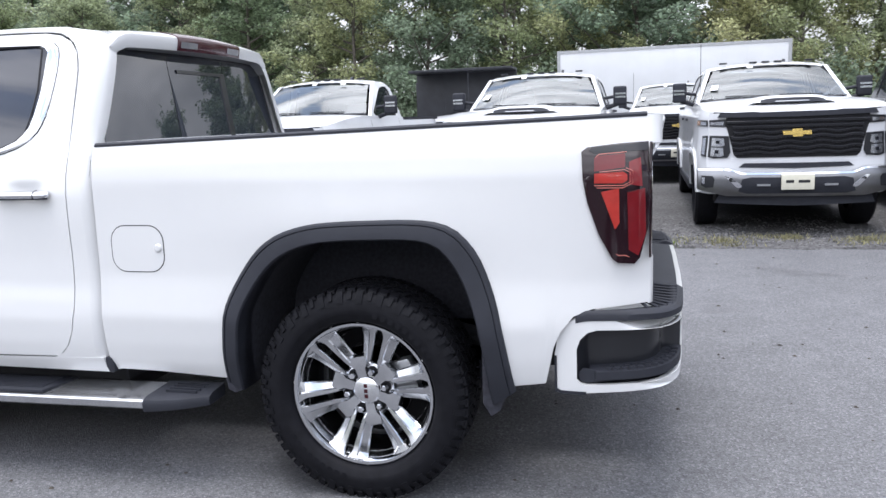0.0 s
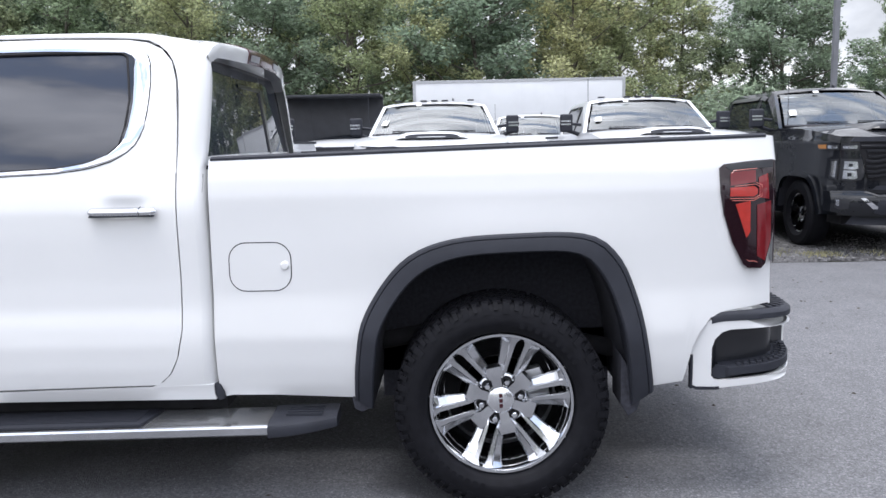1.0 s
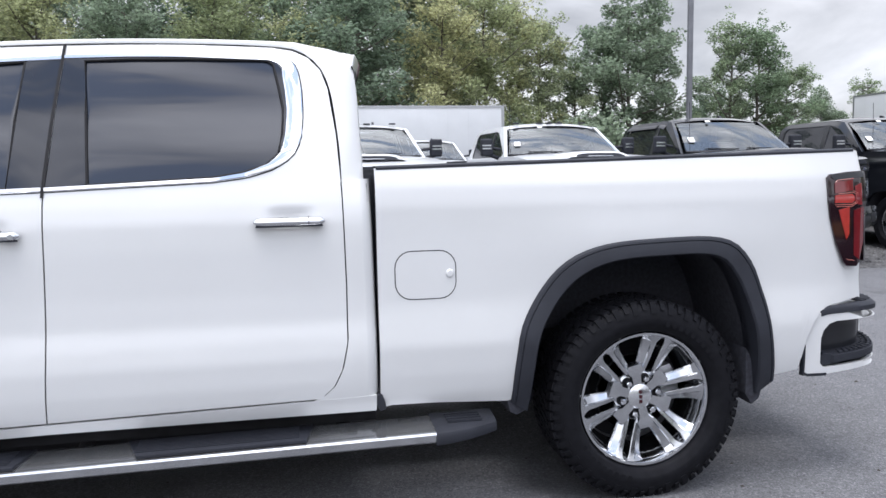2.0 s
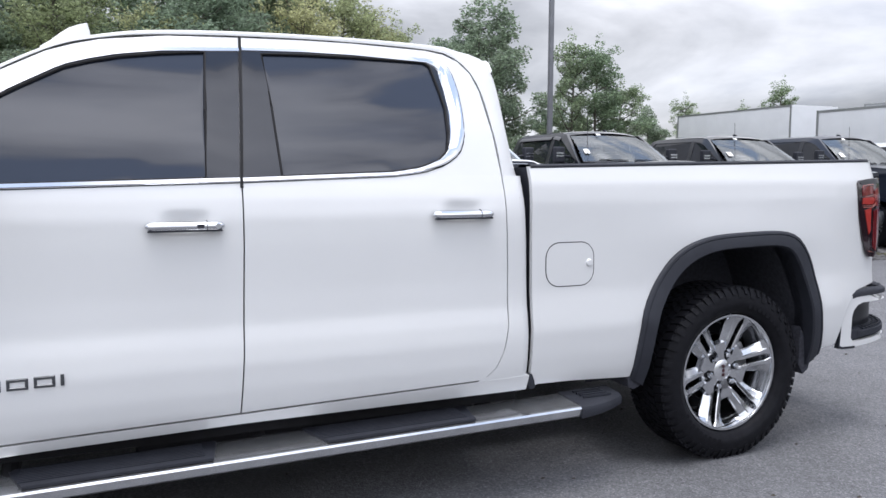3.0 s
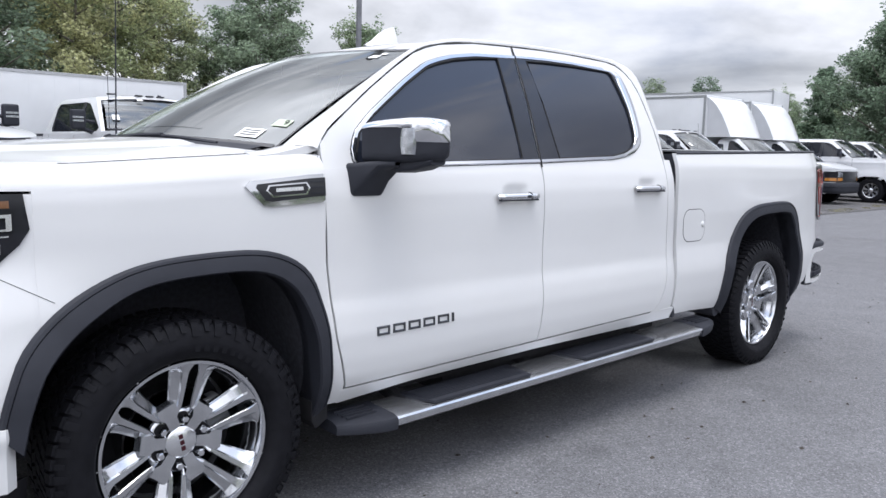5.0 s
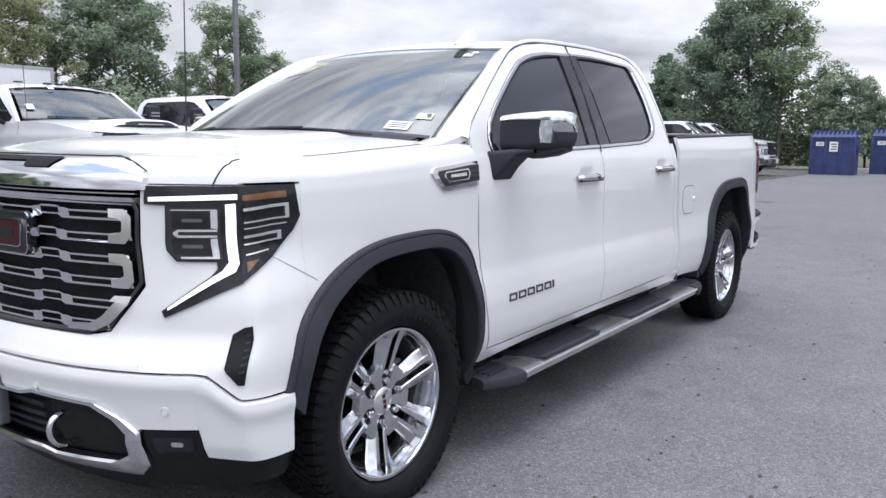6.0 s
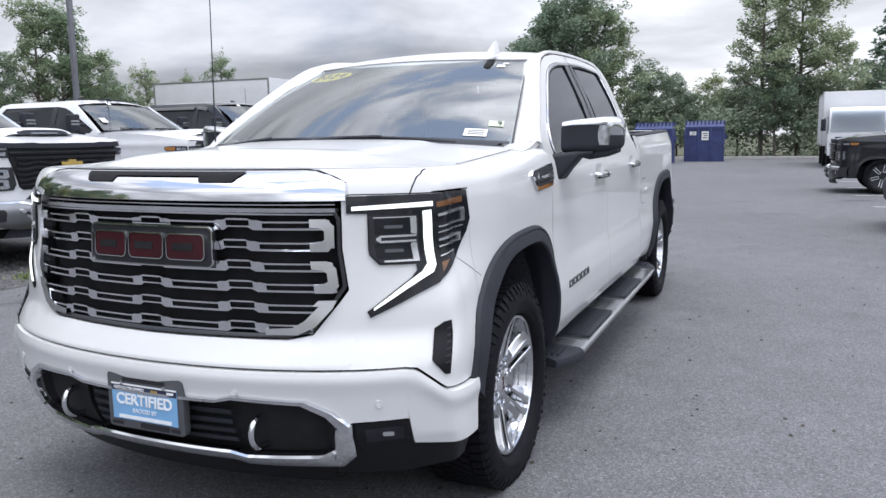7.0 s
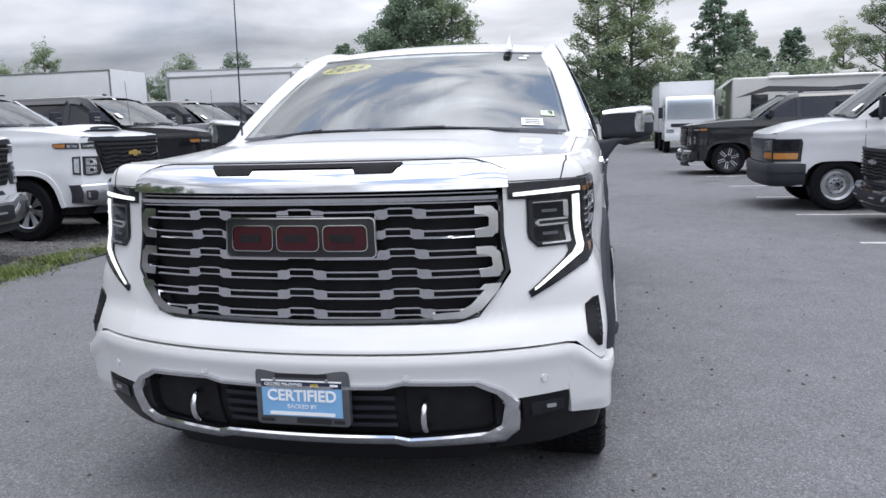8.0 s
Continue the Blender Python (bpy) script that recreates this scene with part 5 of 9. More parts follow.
# unreadable or named lines as plain bars
for y0, y1, z0, z1, m in ((-0.13, 0.115, 0.467, 0.480, M_WHITEINK), (-0.115, 0.015, 0.437, 0.456, M_INK), (-0.105, 0.09, 0.612, 0.627, M_INK), (-0.072, -0.042, 0.582, 0.590, M_GOLD), (-0.145, -0.115, 0.582, 0.590, M_WHITEINK), (0.10, 0.15, 0.440, 0.452, M_INK), (-0.165, -0.125, 0.440, 0.452, M_INK)):
    flat("plate_bar", y0, y1, z0, z1, PX - (0.0024 if z1 < 0.46 or z0 > 0.60 else 0.003), m, holder, 0.0012)
for y in (0.085, -0.100):
    bm = B()
    cyl(bm, (PX - 0.008, y, ZP(0.605)), (PX + 0.002, y, ZP(0.605)), 0.007, n=12)
    part("plate_screw", bm, M_CHROME, holder)

# ---- mirrors ----
for sd in (-1, 1):
    def sect(y, x0, x1, z0, z1, r):
        return [Vector((x, sd * y, z)) for x, z in round_rect(x0, x1, z0, z1, r, 4)]
    bm = B()
    keys = [(0.978, 0.682, 0.80, 1.322, 1.445, 0.02), (0.986, 0.672, 0.815, 1.314, 1.456, 0.024), (1.08, 0.700, 0.852, 1.316, 1.466, 0.024), (1.165, 0.733, 0.872, 1.320, 1.473, 0.026), (1.205, 0.765, 0.880, 1.324, 1.474, 0.03), (1.230, 0.795, 0.884, 1.330, 1.468, 0.03), (1.240, 0.820, 0.872, 1.345, 1.45, 0.025)]
    rows = []
    for k0, k1 in zip(keys, keys[1:]):
        for t in (0, 0.5):
            rows.append(sect(*[p + (q - p) * t for p, q in zip(k0, k1)]))
    rows.append(sect(*keys[-1]))
    rows = [[Vector(c) for c in even([tuple(v) for v in r] + [tuple(r[0])], 41)[:-1]] for r in rows]
    vs = grid(bm, rows, close_v=True)
    face(bm, *vs[0]); face(bm, *vs[-1])
    mir = part("door_mirror", bm, M_TRIM, truck, "door mirror with chrome cap")
    # chrome cap: top skin, a strip over the front panel, and the upper part of the outer end
    ky = [k[0] for k in keys]
    at_ = lambda y, c: ramp(y, ky, [k[c] for k in keys])
    rows = []
    for y in (0.984, 1.03, 1.08, 1.13, 1.165, 1.176, 1.184, 1.195, 1.208, 1.220, 1.230, 1.238, 1.242):
        yy = min(y, 1.240)
        f, r, zt = at_(yy, 1) - 0.004, at_(yy, 2) + 0.002, at_(yy, 4) + 0.004
        zl = ramp(y, [1.0, 1.178, 1.192, 1.254], [1.438, 1.441, 1.392, 1.392])
        zr = ramp(y, [1.0, 1.18, 1.20, 1.254], [1.440, 1.440, 1.392, 1.392])
        rows.append([Vector((x, sd * y, z)) for x, z in ((f + 0.004, zl), (f, zl + 0.003), (f, zt - 0.022), (f + 0.006, zt - 0.008), (f + 0.022, zt), ((f + r) / 2, zt + 0.001), (r - 0.022, zt), (r - 0.006, zt - 0.008), (r, zt - 0.022), (r, zr))])
    bm = B()
    vs = grid(bm, rows)
    face(bm, *vs[-1])
    part("mirror_cap", bm, M_CHROME, mir, "chrome mirror cap", sharp=50)
    bm = B()
    rows = []
    for k in np.linspace(0, 1, 8):
        z = 1.347 + 0.093 * k
        w = 0.010 + 0.008 * math.sin(math.pi * k)
        rows.append([Vector((0.732, sd * (1.158 - w), z)), Vector((0.724, sd * (1.160 - w), z)), Vector((0.727, sd * 1.170, z)), Vector((0.742, sd * (1.186 + w * 0.3), z)), Vector((0.758, sd * (1.188 + w * 0.3), z))])
    grid(bm, rows)
    part("mirror_indicator", bm, M_LAMPIN, mir, "clear mirror indicator")
    bm = B()
    rows = [[Vector((x, sd * y, z)) for x, z in round_rect(xa, xb, za, zb, 0.018, 3)] for y, xa, xb, za, zb in ((0.945, 0.622, 0.778, 1.188, 1.310), (0.988, 0.630, 0.772, 1.191, 1.312), (1.022, 0.655, 0.775, 1.240, 1.318), (1.06, 0.69, 0.80, 1.288, 1.322), (1.12, 0.72, 0.83, 1.300, 1.325))]
    vs = grid(bm, rows, close_v=True)
    face(bm, *vs[0]); face(bm, *vs[-1])
    part("mirror_arm", bm, M_TRIM, mir)
    bm = B()
    rows = [[Vector((x, sd * y, z)) for x, z in round_rect(xa, xb, za, zb, 0.012, 3)] for y, xa, xb, za, zb in ((1.045, 0.735, 0.800, 1.292, 1.326), (1.10, 0.735, 0.845, 1.280, 1.328), (1.17, 0.765, 0.866, 1.292, 1.330), (1.222, 0.80, 0.872, 1.312, 1.334))]
    vs = grid(bm, rows, close_v=True)
    face(bm, *vs[0]); face(bm, *vs[-1])
    part("mirror_tray", bm, M_TRIM, mir)
    bm = B()
    grid(bm, [[Vector((0.842 + 0.2 * (y - 1.0), sd * y, z)) for z in (1.345, 1.40, 1.46)] for y in np.linspace(1.0, 1.225, 5)])
    part("mirror_glass", bm, M_CHROME, mir)

# ---- wheels ----
def wheel(x, sd, turn):
    c = Vector((x, sd * 0.862, HUB_Z - 0.013 if x < 1 else HUB_Z + 0.008))
    m = Matrix.Translation(c) @ Matrix(((1, 0, 0, 0), (0, 0, sd, 0), (0, 1, 0, 0), (0, 0, 0, 1)))   # local z points outwards
    bm = B()
    lathe(bm, [(0.225, -0.10), (0.258, -0.10), (0.262, 0.060), (0.266, 0.098), (0.271, 0.108), (0.281, 0.109), (0.286, 0.100), (0.287, 0.085), (0.262, 0.080), (0.250, 0.045), (0.238, 0.0), (0.228, -0.06)], m, 72)
    rim = part("wheel", bm, M_WHEEL, truck, "chrome six-lug wheel with twelve spokes and an all-terrain tyre")
    prof_t = [(0.262, -0.115), (0.285, -0.128), (0.33, -0.140), (0.375, -0.136), (0.398, -0.122), (0.408, -0.108), (0.410, -0.05), (0.411, 0.0), (0.410, 0.05), (0.408, 0.108), (0.398, 0.122), (0.385, 0.131), (0.375, 0.136), (0.345, 0.141), (0.325, 0.141), (0.322, 0.139), (0.302, 0.131), (0.292, 0.119), (0.287, 0.102), (0.284, 0.085)]
    bm = B()
    lathe(bm, prof_t, m, 96)
    part("tyre", bm, M_RUBBER, rim, "black all-terrain tyre")
    # tread blocks
    bm = B()
    N = 62
    for k in range(N):
        a0 = 2 * math.pi * k / N
        for row, (h0, h1, sk) in enumerate(((-0.118, -0.066, 0.3), (-0.060, -0.022, -0.5), (-0.018, 0.018, 0.6), (0.022, 0.060, 0.5), (0.066, 0.118, -0.3))):
            da = math.pi / N * (0.74 if row in (0, 4) else 0.70)
            o = (0.5 * (row % 2)) * 2 * math.pi / N
            pts = []
            for aa, hh in ((-da, h0), (da, h0), (da, h1), (-da, h1)):
                ang = a0 + o + aa + sk * (hh - (h0 + h1) / 2) * 1.6
                for rr in (0.404, TYRE_R + 0.0005):
                    pts.append(m @ Vector((rr * math.cos(ang), rr * math.sin(ang), hh)))
            v = [bm.verts.new(p) for p in pts]
            face(bm, v[1], v[3], v[5], v[7])
            for i in range(4):
                j = (i + 1) % 4
                face(bm, v[2 * i], v[2 * j], v[2 * j + 1], v[2 * i + 1])
        # shoulder lugs that run down the side wall
        w = math.pi / N * (0.62 if k % 2 else 0.42)
        deep = 0.368 if k % 2 else 0.384
        pts = []
        for aa in (-w, w):
            ang = a0 + o + aa
            for rr, hh in ((TYRE_R - 0.001, 0.112), (0.408, 0.1245), (0.392, 0.1335), (deep, 0.1405), (deep - 0.002, 0.134)):
                pts.append(m @ Vector((rr * math.cos(ang), rr * math.sin(ang), hh)))
        v = [bm.verts.new(p) for p in pts]
        for i in range(4):
            face(bm, v[i], v[i + 1], v[i + 6], v[i + 5])
        for s in (0, 5):
            q = bm.verts.new(m @ Vector((0.385 * math.cos(a0 + o + (-w if s == 0 else w)), 0.385 * math.sin(a0 + o + (-w if s == 0 else w)), 0.12)))
            for i in range(4):
                face(bm, v[s + i], v[s + i + 1], q)
    part("tread", bm, M_RUBBER, rim, sharp=20)
    # raised side wall lettering, left as plain bars
    for a0 in (20, 200):
        for k in range(9):
            bm = B()
            a = radians(a0 + turn + k * 5.5)
            p = []
            for rr, aa in ((0.318, -0.028), (0.318, 0.028), (0.345, 0.028), (0.345, -0.028)):
                p.append(bm.verts.new(m @ Vector((rr * math.cos(a + aa), rr * math.sin(a + aa), 0.1425))))
            face(bm, *p)
            part("tyre_bar", bm, M_RUBBER, rim)
    bm = B()
    lathe(bm, [(0.252, 0.052), (0.240, 0.0), (0.231, -0.06), (0.228, -0.098)], m, 48)
    part("rim_barrel", bm, M_BARREL, rim)
    # spokes in pairs: a narrow slot inside each pair, a facet falling off to the wide window beside it
    for k in range(12):
        rot = m @ Matrix.Rotation(radians(turn + 60 * (k // 2)), 4, "Z")
        side = 1 if k % 2 else -1
        bm = B()
        rows = []
        for r, slot, w, h, t in ((0.092, 0.018, 0.026, 0.048, 0.03), (0.112, 0.0145, 0.038, 0.062, 0.036), (0.135, 0.0135, 0.043, 0.067, 0.038), (0.175, 0.0138, 0.049, 0.075, 0.040), (0.215, 0.0145, 0.056, 0.084, 0.042), (0.240, 0.0155, 0.062, 0.091, 0.044), (0.254, 0.0120, 0.074, 0.097, 0.046), (0.270, 0.004, 0.092, 0.104, 0.046)):
            e = min(1.0, max(0.0, (0.262 - r) / 0.03))
            rows.append([rot @ Vector((r, side * y, z)) for y, z in ((slot, h - t), (slot, h - 0.004), (slot + 0.003, h), (slot + 0.36 * w, h - 0.001 * e), (slot + 0.44 * w, h - 0.007 * e), (slot + 0.90 * w, h - 0.020 * e), (slot + w, h - 0.026 * e), (slot + w, h - t))])
        vs = grid(bm, rows)
        for i in range(len(rows) - 1):
            face(bm, vs[i][0], vs[i][7], vs[i + 1][7], vs[i + 1][0])
        face(bm, *vs[0]); face(bm, *vs[-1])
        part("spoke", bm, M_WHEEL, rim, sharp=14)
    bm = B()
    lathe(bm, [(0.0, 0.046), (0.055, 0.046), (0.060, 0.044), (0.096, 0.042), (0.106, 0.038), (0.112, 0.030), (0.114, 0.0)], m, 48)
    part("hub", bm, M_WHEEL, rim)
    # bright five-sided plateaus of the hub between the nuts
    for k in range(6):
        rot = m @ Matrix.Rotation(radians(turn + 30 + 60 * k), 4, "Z")
        bm = B()
        top = [(0.052, 0.018), (0.090, 0.020), (0.108, 0.034), (0.138, 0.030)]
        low_ = [(0.050, 0.024), (0.088, 0.026), (0.107, 0.042), (0.146, 0.036)]
        zt = (0.060, 0.064, 0.067, 0.066)
        rows = []
        for (r, w), (r2, w2), z in zip(top, low_, zt):
            rows.append([rot @ Vector(p) for p in ((r2, -w2, 0.030), (r, -w, z), (r, w, z), (r2, w2, 0.030))])
        rows.append([rot @ Vector(p) for p in ((0.150, -0.036, 0.015), (0.148, -0.032, 0.040), (0.148, 0.032, 0.040), (0.150, 0.036, 0.015))])
        grid(bm, rows)
        part("hub_facet", bm, M_WHEEL, rim, sharp=14)
    bm = B()
    lathe(bm, [(0.0, 0.066), (0.046, 0.064), (0.053, 0.059), (0.055, 0.045)], m, 36)
    cap = part("centre_cap", bm, M_ALU, rim, "silver centre cap with a red mark")
    bm = B()
    for o in (-0.021, 0.0, 0.021):
        box(bm, o - 0.0075, o + 0.0075, -0.007, 0.007, 0.0655, 0.0672)
    bmesh.ops.transform(bm, matrix=m @ Matrix.Rotation(radians(turn + 80), 4, "Z"), verts=bm.verts[:])
    part("cap_mark", bm, M_EMBLEM, cap)
    for k in range(6):
        a = radians(turn + 60 * k)
        bm = B()
        lathe(bm, [(0.0, 0.076), (0.010, 0.0755), (0.013, 0.070), (0.014, 0.04)], m @ Matrix.Translation((0.079 * math.cos(a), 0.079 * math.sin(a), 0)), 6)
        part("lug_nut", bm, M_CHROME, rim)
        bm = B()
        lathe(bm, [(0.0, 0.0475), (0.0205, 0.0478), (0.0215, 0.045)], m @ Matrix.Translation((0.079 * math.cos(a), 0.079 * math.sin(a), 0)), 16)
        part("lug_seat", bm, M_DARK, rim)
    bm = B()
    cyl(bm, c + Vector((0, sd * -0.02, 0)), c + Vector((0, sd * 0.0, 0)), 0.165, n=40)
    part("brake_disc", bm, M_SILVER, rim)
    bm = B()
    lathe(bm, [(0.05, 0.0), (0.165, 0.0), (0.165, -0.10), (0.225, -0.10)], m, 40)
    part("brake_shield", bm, M_DARK, rim)
    bm = B()
    prism(bm, [(0.10, -0.07), (0.19, -0.06), (0.20, 0.0), (0.19, 0.06), (0.10, 0.07)], m @ Matrix.Rotation(radians(20 if sd < 0 else 160), 4, "Z") @ Matrix.Translation((0, 0, -0.045)), 0.06, 0.01)
    part("brake_caliper", bm, M_SILVER, rim)


for sd in (-1, 1):
    wheel(0.0, sd, 22)
    wheel(WB, sd, 12)

# ---- running boards ----
for sd in (-1, 1):
    Y = lambda y: sd * y
    bm = B()
    SEC = [(0.880, 0.372), (1.052, 0.3635), (1.062, 0.361), (1.068, 0.354), (1.060, 0.325), (1.052, 0.318), (0.880, 0.322)]
    vs = grid(bm, [[(x, Y(y), z - 0.022 + 0.040 * (x - 0.6) / 2.7) for y, z in SEC] for x in (0.80, 3.09)], close_v=True)
    face(bm, *vs[0]); face(bm, *vs[1])
    board = part("running_board", bm, M_BOARD, truck, "aluminium running board with black step pads", sharp=25)
    for x0, x1 in ((0.94, 1.59), (1.94, 2.60)):
        bm = B()
        prism(bm, [(x0, -0.875), (x1 + 0.03, -0.875), (x1, -1.053), (x0 + 0.06, -1.053)] if sd < 0 else [(x0, 0.875), (x1 + 0.03, 0.875), (x1, 1.053), (x0 + 0.06, 1.053)], Matrix.Translation((0, 0, 0.3356)) @ Matrix.Rotation(-0.0148, 4, "Y"), 0.012, 0.003)
        pad = part("step_pad", bm, M_TRIM, board, "ribbed black step pad")
        for k in range(9):
            yy = 0.895 + 0.015 * k
            bm = box(B(), x0 + 0.05, x1 - 0.02, Y(yy), Y(yy + 0.007), 0.3476, 0.3516)
            bmesh.ops.rotate(bm, cent=(0, 0, 0), matrix=Matrix.Rotation(-0.0148, 3, "Y"), verts=bm.verts[:])
            part("pad_rib", bm, M_TRIM, pad, smooth=False)
    for x0, x1 in ((0.80, 0.565), (3.09, 3.345)):
        bm = B()
        rows = []
        for k in np.linspace(0, 1, 5):
            x = x0 + (x1 - x0) * k
            s = 0.075 * k * k
            zz = -0.022 + 0.040 * (x - 0.6) / 2.7
            rows.append([(x, Y(y), z + zz) for y, z in ((0.872, 0.377), (1.042 - s, 0.369), (1.066 - s, 0.36), (1.073 - s, 0.345), (1.068 - s, 0.312 + 0.012 * k), (0.872, 0.316 + 0.01 * k))])
        vs = grid(bm, rows, close_v=True)
        face(bm, *vs[0]); face(bm, *vs[-1])
        part("end_cap", bm, M_TRIM, board, "black plastic end cap")
        for k in range(4):
            yy = 0.90 + 0.028 * k
            xm = (x0 + x1) / 2
            bm = box(B(), xm - 0.07, xm + 0.07, Y(yy), Y(yy + 0.009), 0.350 + 0.040 * (xm - 0.6) / 2.7, 0.359 + 0.040 * (xm - 0.6) / 2.7)
            part("pad_rib", bm, M_TRIM, board, smooth=False)
    for x in (0.95, 1.78, 2.75):
        bm = B()
        tube(bm, [(x, Y(0.60), 0.42), (x, Y(0.80), 0.36), (x, Y(0.92), 0.325)], 0.03, 8)
        part("board_bracket", bm, M_DARK, board)

# ---- underbody, floor and interior ----
part("floor_pan", box(B(), 0.55, 2.88, -0.86, 0.86, 0.38, 0.46), M_DARK, truck)
# unseen parts, tank to spare wheel, added to block light under the truck
part("fuel_tank", box(B(), 1.35, 2.75, -0.72, -0.22, 0.24, 0.40, 0.03), M_DARK, truck)
part("transfer_case", box(B(), 0.35, 1.25, -0.20, 0.28, 0.23, 0.42, 0.04), M_DARK, truck)
part("skid_plate", box(B(), -0.52, 0.30, -0.36, 0.36, 0.25, 0.36, 0.03), M_DARK, truck)
part("exhaust_pipe", tube(B(), [(0.4, 0.42, 0.34), (2.9, 0.46, 0.34), (3.6, 0.52, 0.42), (4.5, 0.62, 0.38)], 0.045, 10), M_DARK, truck)
part("drive_shaft", tube(B(), [(1.2, 0.05, 0.34), (3.95, 0.0, 0.40)], 0.05, 10), M_DARK, truck)
part("rear_axle", tube(B(), [(3.988, -0.78, 0.40), (3.988, 0.78, 0.40)], 0.06, 10), M_DARK, truck)
part("spare_wheel", cyl(B(), (4.55, 0, 0.36), (4.55, 0, 0.56), 0.36, n=32), M_DARK, truck)
for y in (-0.43, 0.43):
    part("frame_rail", box(B(), -0.55, 5.0, y - 0.07, y + 0.07, 0.42, 0.60), M_DARK, truck)
part("engine", box(B(), -0.60, 0.52, -0.35, 0.35, 0.40, 1.15), M_DARK, truck)
part("rear_axle", cyl(B(), (WB, -0.80, HUB_Z), (WB, 0.80, HUB_Z), 0.055), M_DARK, truck)
part("front_axle", cyl(B(), (0.0, -0.80, HUB_Z), (0.0, 0.80, HUB_Z), 0.045), M_DARK, truck)
bm = B()
bmesh.ops.create_uvsphere(bm, u_segments=16, v_segments=10, radius=0.17, matrix=Matrix.Translation((WB, 0.05, HUB_Z)))
part("differential", bm, M_DARK, truck)
bm = B()
tube(bm, [(3.0, -0.62, 0.50), (3.7, -0.60, 0.62), (4.2, -0.62, 0.60), (4.62, -0.66, 0.52)], 0.04, 10)
part("exhaust_pipe", bm, M_DARK, truck)
bm = B()
box(bm, 2.90, 5.02, -0.49, 0.49, 0.84, 0.87)
box(bm, 2.90, 2.94, -0.82, 0.82, 0.86, 1.38)
part("bed_floor", bm, M_TRIM, truck)
bm = B()
grid(bm, [[(0.24, y, 1.30), (0.36, y, 1.355), (0.62, y, 1.345 + 0.02 * math.cos(3 * y)), (0.76, y, 1.28), (0.80, y, 1.05)] for y in np.linspace(-0.80, 0.80, 13)])
part("dashboard", bm, M_DASH, truck)
bm = B()
lathe(bm, [(0.165 + 0.016 * math.cos(t), 0.016 * math.sin(t)) for t in np.linspace(0, 2 * math.pi, 9)], Matrix.Translation((0.90, -0.40, 1.20)) @ Matrix.Rotation(radians(-65), 4, "Y"), 32)
box(bm, 0.87, 0.92, -0.52, -0.28, 1.18, 1.215)
part("steering_wheel", bm, M_SEAT, truck)


def seat(x, y, w, rear=False):
    bm = B()
    box(bm, x, x + 0.52, y - w / 2, y + w / 2, 0.82, 0.98, 0.05, 3)
    st = part("seat", bm, M_SEAT, truck)
    bm = B()
    rows = [[Vector((x + 0.42 + 0.30 * k + dx, y + w / 2 * (1 - 0.18 * k) * s, 0.92 + 0.60 * k)) for s, dx in ((-1, 0.02), (-0.9, -0.05), (0, -0.03), (0.9, -0.05), (1, 0.02), (0.9, 0.09), (0, 0.10), (-0.9, 0.09))] for k in np.linspace(0, 1, 6)]
    vs = grid(bm, rows, close_v=True)
    face(bm, *vs[0]); face(bm, *vs[-1])
    part("seat_back", bm, M_SEAT, st)
    for yy in ((y,) if not rear else (y - w * 0.32, y + w * 0.32)):
        bm = B()
        box(bm, x + 0.69, x + 0.78, yy - 0.13, yy + 0.13, 1.56, 1.74, 0.035, 3)
        part("headrest", bm, M_SEAT, st)


seat(0.98, -0.42, 0.56)
seat(0.98, 0.42, 0.56)
seat(1.90, 0.0, 1.40, True)
bm = B()
box(bm, 0.98, 1.55, -0.13, 0.13, 0.80, 1.10, 0.03)
part("centre_console", bm, M_DASH, truck)
bm = B()
box(bm, 0.98, 1.10, -0.06, 0.10, 1.700, 1.765, 0.02)
part("rear_view_mirror", bm, M_TRIM, truck)
bm = B()
grid(bm, [[roof_pt(u, v) - Vector((0, 0, 0.045)) for v in np.linspace(-0.97, 0.97, 9)] for u in np.linspace(0.02, 0.97, 8)])
part("headliner", bm, M_DASH, truck)

# ---- badges, fuel door, stickers ----
sk = lambda x, z, o: bedskin(x, z, o, -1)
o = round_rect(2.957, 3.190, 0.884, 1.066, 0.062, 6)
bm = plate(inset(o, -0.004), sk, 0.0006, 24, 6, 0.0)
fd = part("fuel_door", bm, M_GAP, truck, "fuel filler door with a thin dark gap")
bm = plate(o, sk, 0.0016, 24, 6, 0.0)
part("fuel_flap", bm, M_WHITE, fd)
bm = B()
lathe(bm, [(0.0, 0.010), (0.012, 0.009), (0.017, 0.004), (0.018, 0.0)], Matrix.Translation(sk(3.168, 0.978, 0)) @ Matrix.Rotation(radians(90), 4, "X"), 16)
part("flap_catch", bm, M_WHITE, fd)
